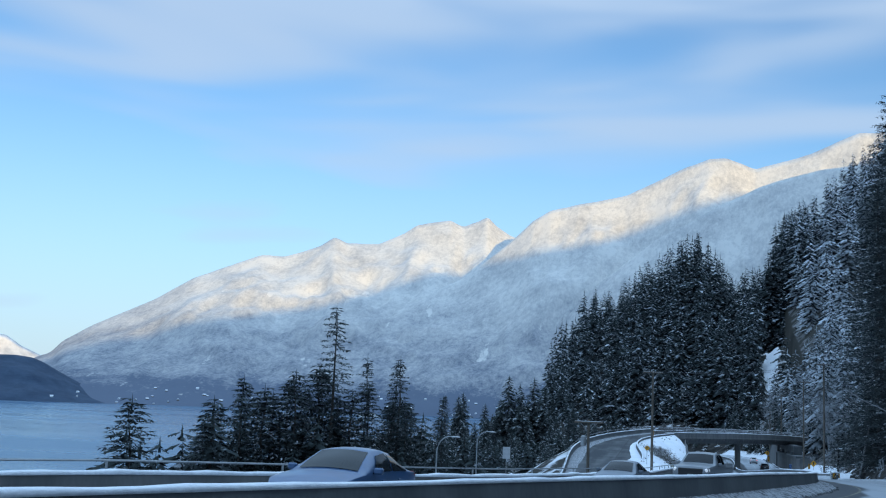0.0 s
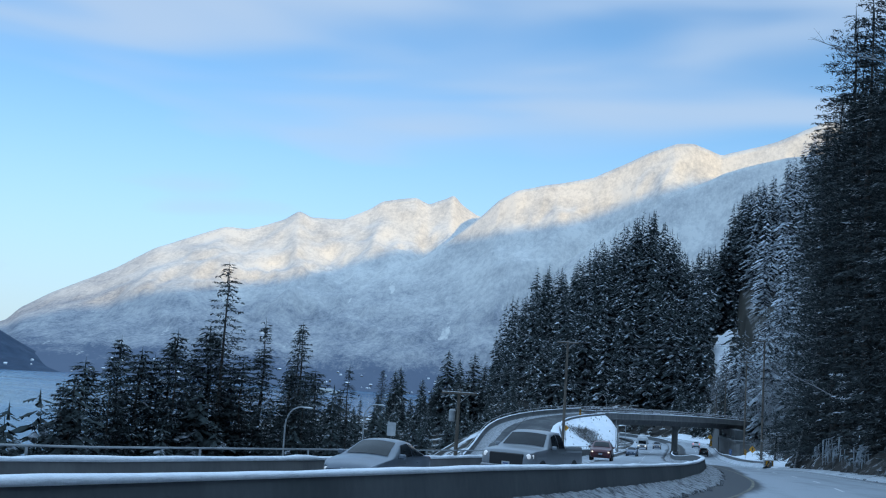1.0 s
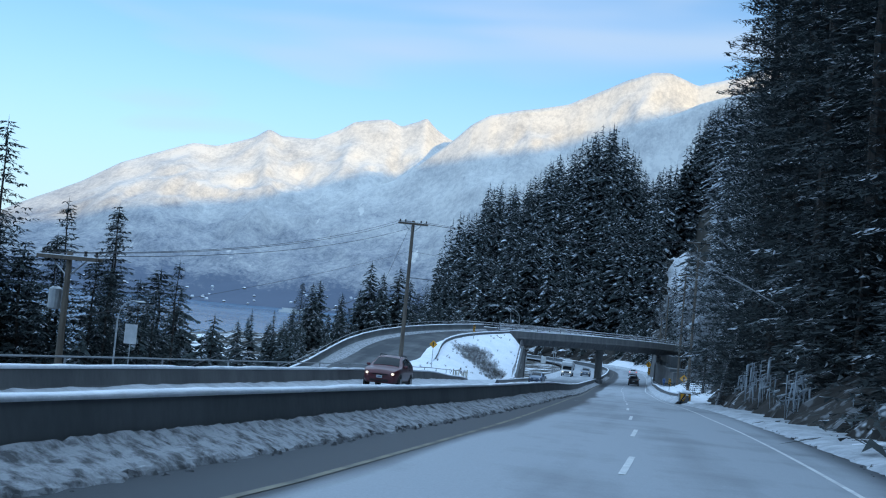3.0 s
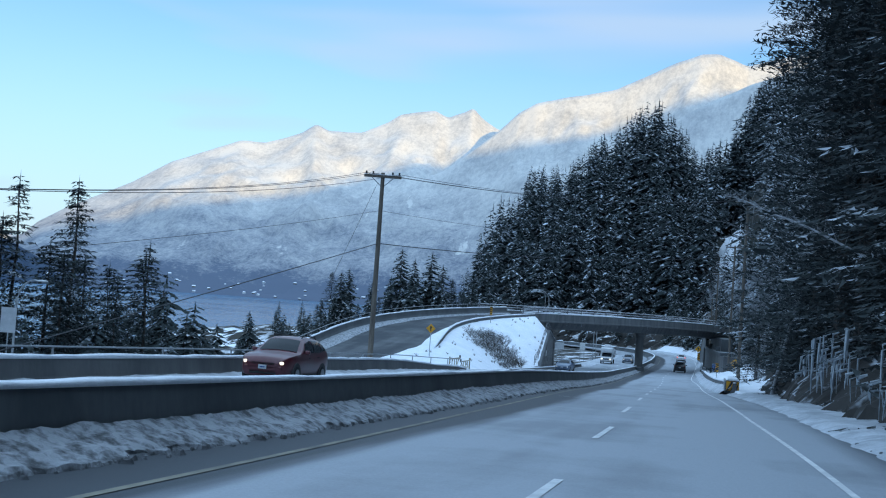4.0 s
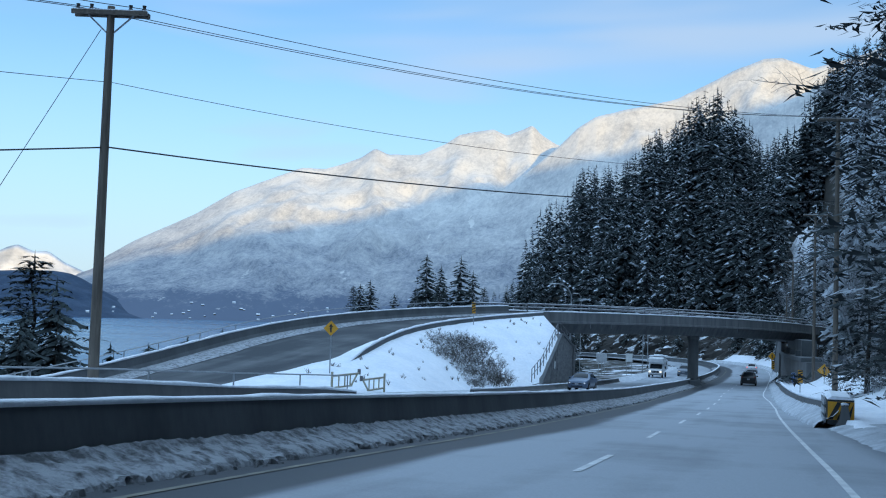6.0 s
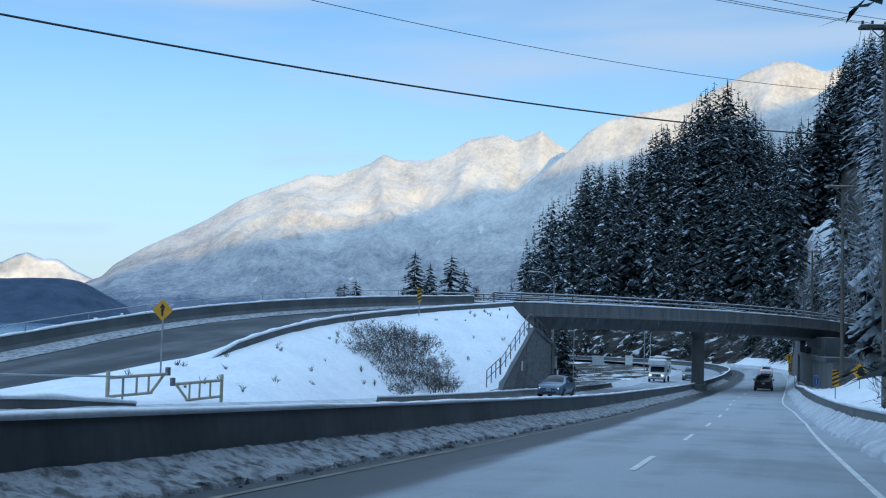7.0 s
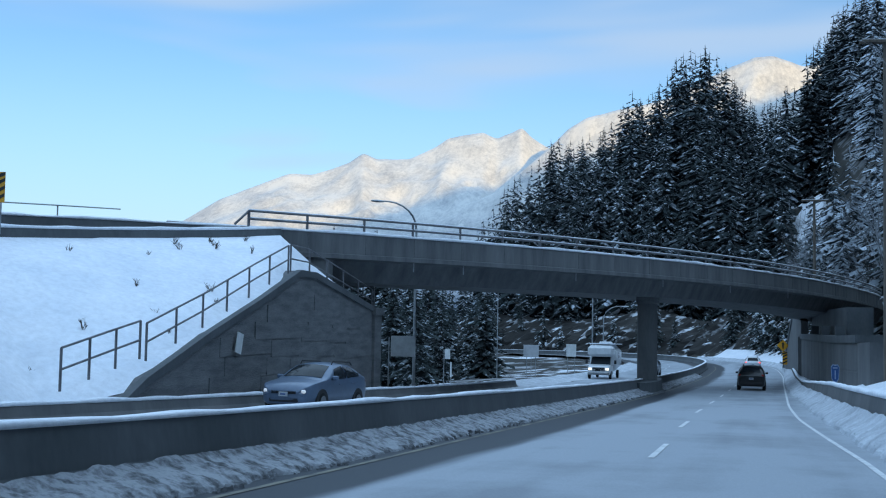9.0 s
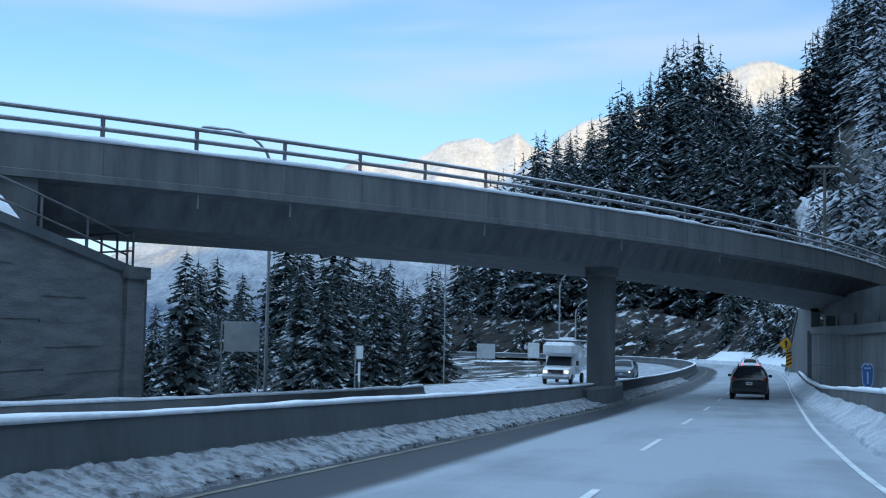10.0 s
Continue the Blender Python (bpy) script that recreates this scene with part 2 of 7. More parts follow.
# asphalt: damp dark wheel paths and patches, salt-pale strips along the way
def asphalt(name, lanes):
    m = bpy.data.materials.new(name)
    m.use_nodes = True
    t, link = m.node_tree, m.node_tree.links.new
    b = t.nodes["Principled BSDF"]
    b.inputs["Specular IOR Level"].default_value = 0.2
    at = t.nodes.new("ShaderNodeTexCoord")
    mp = t.nodes.new("ShaderNodeMapping")
    mp.inputs["Scale"].default_value = (1.0, 0.06, 1.0)
    link(at.outputs["Object"], mp.inputs["Vector"])
    band = node(t, "ShaderNodeTexNoise", Scale=0.55, Detail=4.0, Roughness=0.55)
    link(mp.outputs["Vector"], band.inputs["Vector"])
    patch = node(t, "ShaderNodeTexNoise", Scale=0.24, Detail=6.0, Roughness=0.6)
    link(at.outputs["Object"], patch.inputs["Vector"])
    grit = node(t, "ShaderNodeTexNoise", Scale=26.0, Detail=4.0, Roughness=0.7)
    link(at.outputs["Object"], grit.inputs["Vector"])
    add = t.nodes.new("ShaderNodeMath")
    add.operation = "ADD"
    link(band.outputs["Fac"], add.inputs[0])
    link(patch.outputs["Fac"], add.inputs[1])
    fac = t.nodes.new("ShaderNodeMapRange")
    fac.inputs["From Min"].default_value, fac.inputs["From Max"].default_value = (0.80, 1.04) if lanes else (0.9, 1.35)
    link(add.outputs["Value"], fac.inputs["Value"])
    pale = fac.outputs["Result"]
    if lanes:
        # the driven lanes are dried and salted pale, the shoulders wet and dark
        uv = t.nodes.new("ShaderNodeUVMap")
        sep = t.nodes.new("ShaderNodeSeparateXYZ")
        link(uv.outputs["UV"], sep.inputs["Vector"])
        wob = t.nodes.new("ShaderNodeMath")
        wob.operation = "MULTIPLY_ADD"
        wob.inputs[1].default_value = 1.6
        link(band.outputs["Fac"], wob.inputs[0])
        link(sep.outputs["X"], wob.inputs[2])
        total = None
        for lo, hi, sign_ in ((3.0, 3.55, 1), (10.0, 11.4, -1), (-7.4, -6.9, 1), (-1.2, -0.6, -1)):
            edge = t.nodes.new("ShaderNodeMapRange")
            edge.interpolation_type = "SMOOTHSTEP"
            edge.inputs["From Min"].default_value, edge.inputs["From Max"].default_value = lo, hi
            edge.inputs["To Max"].default_value = sign_
            link(wob.outputs["Value"], edge.inputs["Value"])
            if total is None:
                total = edge.outputs["Result"]
                continue
            plus = t.nodes.new("ShaderNodeMath")
            plus.operation = "ADD"
            link(total, plus.inputs[0])
            link(edge.outputs["Result"], plus.inputs[1])
            total = plus.outputs["Value"]
        soft = t.nodes.new("ShaderNodeMapRange")
        soft.inputs["To Min"].default_value, soft.inputs["To Max"].default_value = 0.68, 1.0
        link(pale, soft.inputs["Value"])
        both = t.nodes.new("ShaderNodeMath")
        both.operation = "MULTIPLY"
        link(soft.outputs["Result"], both.inputs[0])
        link(total, both.inputs[1])
        pale = both.outputs["Value"]
    mix = t.nodes.new("ShaderNodeMix")
    mix.data_type = "RGBA"
    mix.inputs["A"].default_value, mix.inputs["B"].default_value = (0.042, 0.048, 0.055, 1), (0.355, 0.384, 0.42, 1) if lanes else (0.15, 0.155, 0.16, 1)
    link(pale, mix.inputs["Factor"])
    shade = t.nodes.new("ShaderNodeMapRange")
    shade.inputs["To Min"].default_value, shade.inputs["To Max"].default_value = 0.75, 1.25
    link(grit.outputs["Fac"], shade.inputs["Value"])
    tone = t.nodes.new("ShaderNodeVectorMath")
    tone.operation = "SCALE"
    link(mix.outputs["Result"], tone.inputs[0])
    link(shade.outputs["Result"], tone.inputs["Scale"])
    link(tone.outputs["Vector"], b.inputs["Base Color"])
    gloss = t.nodes.new("ShaderNodeMapRange")
    gloss.inputs["To Min"].default_value, gloss.inputs["To Max"].default_value = (0.55, 0.62) if lanes else (0.75, 0.9)
    link(pale, gloss.inputs["Value"])
    link(gloss.outputs["Result"], b.inputs["Roughness"])
    bp = t.nodes.new("ShaderNodeBump")
    bp.inputs["Strength"].default_value, bp.inputs["Distance"].default_value = 0.25, 0.01
    link(grit.outputs["Fac"], bp.inputs["Height"])
    link(bp.outputs["Normal"], b.inputs["Normal"])
    return m


ASPHALT = asphalt("worn_asphalt", False)
HIGHWAY = asphalt("salted_highway_asphalt", True)


# ---- building helpers ----
class Mesh:
    """Vertices and faces, gathered before they become one mesh."""

    def __init__(self):
        self.v, self.f, self.m, self.slot = [], [], [], 0

    def add(self, verts, faces):
        k = len(self.v)
        self.v += [tuple(p) for p in verts]
        self.f += [tuple(k + i for i in f) for f in faces]
        self.m += [self.slot] * len(faces)

    def box(self, size, m=None):
        x, y, z = (s / 2 for s in size)
        pts = [Vector((sx * x, sy * y, sz * z)) for sz in (-1, 1) for sx, sy in ((-1, -1), (1, -1), (1, 1), (-1, 1))]
        if m is not None:
            pts = [m @ p for p in pts]
        self.add(pts, [(3, 2, 1, 0), (4, 5, 6, 7), (0, 1, 5, 4), (1, 2, 6, 5), (2, 3, 7, 6), (3, 0, 4, 7)])

    def loft(self, rows, closed=False, caps=False):
        """Skins rows of points, all of one length; closed: each row is a ring."""
        n, k = len(rows[0]), len(self.v)
        self.v += [tuple(p) for r in rows for p in r]
        last = n if closed else n - 1
        fs = [(k + i * n + j, k + i * n + (j + 1) % n, k + (i + 1) * n + (j + 1) % n, k + (i + 1) * n + j) for i in range(len(rows) - 1) for j in range(last)]
        if caps and closed:
            fs += [tuple(k + j for j in reversed(range(n))), tuple(k + (len(rows) - 1) * n + j for j in range(n))]
        self.f += fs
        self.m += [self.slot] * len(fs)

    def tube(self, path, radii, sides=6):
        path = [Vector(p) for p in path]
        if not hasattr(radii, "__len__"):
            radii = [radii] * len(path)
        rows = []
        for i, p in enumerate(path):
            d = (path[min(i + 1, len(path) - 1)] - path[max(i - 1, 0)]).normalized()
            a = d.cross(Vector((0, 0, 1)) if abs(d.z) < 0.9 else Vector((1, 0, 0))).normalized()
            b = d.cross(a)
            rows.append([p + radii[i] * (math.cos(q) * a + math.sin(q) * b) for q in (2 * math.pi * k / sides for k in range(sides))])
        self.loft(rows, True, True)

    def obj(self, name, mats, parent=None, label="", smooth=False, m=None):
        me = bpy.data.meshes.new(name)
        me.from_pydata(self.v, [], self.f)
        mats = mats if isinstance(mats, (list, tuple)) else [mats]
        for mat in mats:
            me.materials.append(mat)
        if len(mats) > 1:
            me.polygons.foreach_set("material_index", self.m)
        if smooth:
            me.polygons.foreach_set("use_smooth", [True] * len(me.polygons))
        bm = bmesh.new()
        bm.from_mesh(me)
        bmesh.ops.recalc_face_normals(bm, faces=bm.faces)
        bm.to_mesh(me)
        bm.free()
        me.update()
        ob = new(name, me)
        if m is not None:
            ob.matrix_basis = m
        if parent is not None:
            ob.parent = parent
        if label:
            ob["label"] = label
        return ob


def sheet(name, rows, mat, smooth=True):
    """An open sheet through rows of points, its faces turned up."""
    me = bpy.data.meshes.new(name)
    n = len(rows[0])
    a = np.array(rows, dtype=float)
    v = a.reshape(-1, 3)
    i, j = np.meshgrid(np.arange(len(rows) - 1), np.arange(n - 1), indexing="ij")
    k = (i * n + j).ravel()
    f = np.stack([k, k + 1, k + n + 1, k + n], 1)
    e1, e2 = v[f[0, 1]] - v[f[0, 0]], v[f[0, 3]] - v[f[0, 0]]
    if e1[0] * e2[1] - e1[1] * e2[0] < 0:
        f = f[:, ::-1]
    me.from_pydata(v.tolist(), [], f.tolist())
    me.materials.append(mat)
    if smooth:
        me.polygons.foreach_set("use_smooth", [True] * len(me.polygons))
    me.update()
    return new(name, me)


def thing(name, m=None):
    ob = new(name)
    ob.empty_display_size = 0.2
    if m is not None:
        ob.matrix_basis = m
    return ob


def lerp_table(table, y):
    return float(np.interp(y, [p[0] for p in table], [p[1] for p in table]))


# The whole place falls gently towards the sea: heights below are above this slope.
def fall(x, y):
    return 0.0099 * x - 0.0389 * y


def at(x, y, z):
    return Vector((x, y, z + fall(x, y)))


def catmull(points, step=2.0):
    """A smooth line through the points, in about even steps."""
    p = [Vector(q) for q in points]
    p = [2 * p[0] - p[1]] + p + [2 * p[-1] - p[-2]]
    out = []
    for a, b, c, d in zip(p, p[1:], p[2:], p[3:]):
        n = max(1, round((c - b).length / step))
        for k in range(n):
            t = k / n
            out.append(0.5 * (2 * b + (c - a) * t + (2 * a - 5 * b + 4 * c - d) * t * t + (3 * b - a - 3 * c + d) * t ** 3))
    return out + [p[-2]]


def bezier(a, b, c, d, n):
    a, b, c, d = (Vector(q) for q in (a, b, c, d))
    return [(1 - t) ** 3 * a + 3 * (1 - t) ** 2 * t * b + 3 * (1 - t) * t * t * c + t ** 3 * d for t in (k / n for k in range(n + 1))]


ROAD_Z = [(-60, 0.05), (0, 0.05), (49, 0.14), (78, -0.07), (97, -0.3), (123, -0.58), (147, -1.18), (183, -1.83), (217, -2.03), (235, -2.05), (250, -1.95), (278, -1.6), (350, 0.2), (460, 2.6), (900, 6.0)]


def road_z(y):
    return sum(lerp_table(ROAD_Z, y + d) for d in (-10, -5, 0, 5, 10)) / 5


BANK = [(-60, -0.03), (20, -0.035), (40, -0.06), (75, -0.062), (90, -0.045), (110, -0.03), (128, -0.018), (142, 0.0), (900, 0.0)]

# The median barrier's line carries all the rest of the road.
MEDIAN = catmull([(-20.5, -40, 0), (-15, -20, 0), (-9.5, 0, 0), (-6.6, 10, 0), (-3.8, 20, 0), (-1.3, 28, 0), (1.2, 38, 0), (3.3, 48, 0), (4.7, 58, 0), (5.5, 70, 0), (6.1, 90, 0), (6.2, 110, 0), (5.8, 135, 0), (5.2, 155, 0), (4.5, 180, 0),
                  (4.0, 205, 0), (3.85, 225, 0), (3.95, 245, 0), (4.1, 271, 0), (4.2, 300, 0), (3.0, 330, 0), (-2.5, 360, 0), (-14, 388, 0), (-32, 410, 0), (-60, 428, 0), (-100, 440, 0)], 2.0)


def side(points, i):
    """The direction to the right of the line at its point i."""
    d = points[min(i + 1, len(points) - 1)] - points[max(i - 1, 0)]
    return Vector((d.y, -d.x, 0)).normalized()


def across(i, u, dz=0.0):
    p = MEDIAN[i] + side(MEDIAN, i) * u
    z = road_z(MEDIAN[i].y) + (-u * lerp_table(BANK, MEDIAN[i].y) if u < 0 else 0.0)
    return at(p.x, p.y, z + dz)


def median_x(y):
    return float(np.interp(y, MEDIAN_Y, MEDIAN_X))


FORWARD = [p for p in MEDIAN if p.y < 400]
MEDIAN_Y, MEDIAN_X = [p.y for p in FORWARD], [p.x for p in FORWARD]


def span(y0, y1):
    return [i for i, p in enumerate(MEDIAN) if y0 <= p.y <= y1]


def surface(x, y):
    """Height of the roadway at a place of the plan, above the slope."""
    u = x - median_x(y)
    return road_z(y) + (-u * lerp_table(BANK, y) if u < 0 else 0.0)


def sweep(name, frames, profile, mat, parent=None, label=""):
    """Runs a closed profile (across, up) along frames of (point, right)."""
    g = Mesh()
    g.loft([[p + r * a + Vector((0, 0, b)) for a, b in profile] for p, r in frames], True, True)
    return g.obj(name, mat, parent, label)


def rough_ribbon(name, frames, profile, mat, amp, seed, scale=0.7, parent=None, label="", ragged=0.0, rise=0):
    """An open profile run along frames, with lumps."""
    rows = []
    for n, (p, r) in enumerate(frames):
        row = []
        grown = 1.0 if n >= rise else 0.15 + 0.85 * n / rise
        for k, (a, b) in enumerate(profile):
            b = b * grown
            q = p + r * a
            edge = (1.0 if ragged else 0.25) if k in (0, len(profile) - 1) else 1.0
            n1 = noise.noise(Vector((q.x * scale, q.y * scale, seed)))
            n2 = noise.noise(Vector((q.x * scale * 3.1, q.y * scale * 3.1, seed + 9)))
            n3 = ragged * (1.0 if k == 0 else 0.35) * noise.noise(Vector((q.x * 11, q.y * 11, seed + 4))) if ragged else 0.0
            row.append(q + r * (amp * 0.9 * n2) + Vector((0, 0, b + amp * edge * (n1 + 0.5 * n2) + n3)))
        rows.append(row)
    ob = sheet(name, rows, mat)
    if parent is not None:
        ob.parent = parent
    if label:
        ob["label"] = label
    return ob


def refine(idx, u, dz=0.0, cut=4):
    """Closer frames along the road at offset u."""
    out = []
    for a, b in zip(idx, idx[1:]):
        pa, pb, ra, rb = across(a, u, dz), across(b, u, dz), side(MEDIAN, a), side(MEDIAN, b)
        out += [(pa.lerp(pb, k / cut), ra.lerp(rb, k / cut).normalized()) for k in range(cut)]
    return out + [(across(idx[-1], u, dz), side(MEDIAN, idx[-1]))]


# ---- land, water, mountains ----
MED = np.array([(p.x, p.y) for p in MEDIAN])
MED_Z = np.array([road_z(p.y) for p in MEDIAN])
MED_R = np.array([tuple(side(MEDIAN, i))[:2] for i in range(len(MEDIAN))])
SEA = -58.0
# the skyline of the wooded hills: bearing and height angle from the road before the overpass
SKYLINE = [(-18, 0.6), (-15.5, 1.0), (-13.9, 1.9), (-13.3, 3.7), (-12.8, 4.9), (-11.9, 6.5), (-11.2, 6.3), (-10.0, 8.1), (-8.6, 8.3), (-7.9, 8.6), (-6.9, 9.4), (-6.2, 10.3), (-5.4, 10.3), (-4.9, 11.0), (-4.2, 11.7), (-3.1, 12.5), (-2.3, 11.5), (-1.2, 10.4), (-0.5, 9.3), (0.15, 9.8), (0.6, 10.5), (1.2, 10.9), (1.75, 12.2), (2.8, 13.5), (4.6, 14.8), (8, 18), (14, 24)]


def land_many(x, y):
    """Heights of the bare land above the slope, for arrays of places."""
    x, y = np.asarray(x, float), np.asarray(y, float)
    z = np.empty_like(x)
    for k in range(0, len(x), 4000):
        xs, ys = x[k:k + 4000], y[k:k + 4000]
        dx, dy = xs[:, None] - MED[None, :, 0], ys[:, None] - MED[None, :, 1]
        near = np.argmin(dx * dx + dy * dy, 1)
        row = np.arange(len(xs))
        d = np.hypot(dx[row, near], dy[row, near]) * np.sign(dx[row, near] * MED_R[near, 0] + dy[row, near] * MED_R[near, 1])
        z0 = MED_Z[near]
        flat = z0 - 0.45
        rise = np.minimum(np.clip(d - 13.5, 0, None), np.interp(ys, [-400, 100, 170, 260, 400, 900], [16, 26, 45, 120, 400, 400]))
        right = z0 - 0.45 + 0.55 * np.clip((d - 10.2) / 1.2, 0, 1) + 0.1 * np.clip(d - 10.5, 0, 3) + 0.8 * np.minimum(rise, 36) + 0.42 * np.clip(rise - 36, 0, None)
        knoll = 70 + 12 * np.tanh((right - 70) / 14) + np.clip(xs - 22, 0, None) * 1.1 * np.clip((ys - 260) / 200, 0, 1) * np.clip((750 - ys) / 120, 0, 1)
        right = np.where(right > 62, np.minimum(right, knoll), right) + np.where(right > 62, 0, 0)
        right = right + np.clip(xs - 26, 0, 90) * 0.75 * np.clip((ys - 300) / 150, 0, 1) * np.clip((750 - ys) / 120, 0, 1)
        out = np.clip(-d - 10.3, 0, None)
        steep = np.interp(ys, [-300, 120, 225, 245, 900], [0.27, 0.27, 0.27, 0.06, 0.06])
        left = z0 - 0.45 - steep * out - 0.22 * np.clip(out - 45, 0, None)
        dip = np.clip((ys - 118) / 10, 0, 1) * np.clip((232 - ys) / 6, 0, 1) * np.clip((out - 1) / 4, 0, 1) * np.clip((34 - out) / 8, 0, 1)
        left = left - 4.0 * dip
        plane = 19 + 0.45 * (ys - 457) + 0.37 * (xs + 1)
        right = np.where((ys > 395) & (xs < 30), np.minimum(right, np.maximum(plane, z0 + 1.0)), right)
        east = 67 - 1.7 * np.clip(xs - 6, 0, 13) + 0.9 * np.clip(xs - 22, 0, 10)
        right = np.where((ys > 430) & (xs < 30), np.minimum(right, east), right)
        sea = np.clip((xs + 125) / 60, 0, 1) * np.where((ys > 380) | (xs > -60), 1, 0)
        sea = np.where(ys > 640, sea * np.clip((900 - ys) / 260, 0, 1), sea)
        shelf = np.interp(xs, [-900, -260, -120, -60], [-60, -45, -2, 0]) - np.clip(ys - 460, 0, None) * 0.12
        right = np.where(xs < -60, shelf + (right - shelf) * sea ** 2, right)
        h = np.where(d > 10.2, right, np.where(d < -10.3, left, flat))
        # past the overpass the land stays well under the skyline of its trees
        bearing = np.degrees(np.arctan2(xs - 12.5, ys - 135.3))
        limit = -4.8 + np.hypot(xs - 12.5, ys - 135.3) * np.tan(np.radians(np.interp(bearing, [p[0] for p in SKYLINE], [p[1] for p in SKYLINE]))) - 17 - fall(xs, ys)
        z[k:k + 4000] = np.where((ys > 380) & (bearing > -13.5) & (bearing < 13), np.minimum(h, np.maximum(limit, z0 + 1)), h)
    return z


def land(x, y):
    return float(land_many([x], [y])[0])


def build_land():
    xs = np.concatenate([np.linspace(-900, -140, 30)[:-1], np.linspace(-140, -30, 45)[:-1], np.linspace(-30, 45, 61)[:-1], np.linspace(45, 160, 40)[:-1], np.linspace(160, 900, 25)])
    ys = np.concatenate([np.linspace(-700, -40, 22)[:-1], np.linspace(-40, 330, 150)[:-1], np.linspace(330, 640, 90)[:-1], np.linspace(640, 1400, 25)])
    gx, gy = np.meshgrid(xs, ys)
    h = land_many(gx.ravel(), gy.ravel()).reshape(gx.shape)
    rows = []
    for j in range(len(ys)):
        row = []
        for i in range(len(xs)):
            x, y, z = gx[j, i], gy[j, i], h[j, i]
            u = abs(x - median_x(min(y, 390)))
            lump = 0 if u < 14 else min(1, (u - 14) / 25)
            n = noise.noise(Vector((x * 0.09, y * 0.09, 3))) * 1.1 + noise.noise(Vector((x * 0.3, y * 0.3, 5))) * 0.5
            w = z + lump * n + 0.0099 * max(-400, min(400, x)) - 0.0389 * max(-100, min(700, y))
            row.append((x, y, max(w, SEA - 6)))
        rows.append(row)
    return tagged(sheet("ground", rows, GROUND), "snow-patched forest floor sloping down to the water", "ground", kind="structure")


def mountain_range(name, table, ridge, foot, seed, label, step=0.13, rows_up=54, rugged=1.0, mat=None, back=0.0):
    """A range seen from the road: bearing and height angle of its crest, at a given distance."""
    a = np.arange(table[0][0], table[-1][0], step)
    e = np.interp(a, [p[0] for p in table], [p[1] for p in table])
    e = np.convolve(np.pad(e, 1, mode="edge"), (0.2, 0.6, 0.2), "valid")
    rows = []
    for k in range(rows_up + 8):
        s = k / rows_up
        row = []
        for bearing, up in zip(a, e):
            q = radians(bearing)
            top = math.tan(radians(up)) * ridge - 2.5
            sag = math.sin(math.pi * min(1, s))
            r = foot + (ridge - foot) * s
            c = Vector((r * math.sin(q), r * math.cos(q), 0))
            spur = noise.fractal(c / 620 + Vector((0, 0, seed)), 1.0, 2.0, 5)
            gully = noise.ridged_multi_fractal(c / 330 + Vector((0, 0, seed + 4)), 0.9, 2.1, 5, 1.0, 2.0) - 1.1
            if s <= 1:
                h = SEA - 4 + (top - SEA + 4) * (0.82 * s + 0.18 * s * s)
                h += rugged * sag * (0.10 * spur + 0.07 * gully) * (top - SEA)
                h += rugged * 0.008 * gully * (top - SEA) * s
            else:
                h = top - 6.0 * (s - 1) ** 2 * ridge * 0.25
            row.append((13 + r * math.sin(q), 97 + r * math.cos(q), h))
        rows.append(row)
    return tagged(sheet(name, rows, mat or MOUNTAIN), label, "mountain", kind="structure")


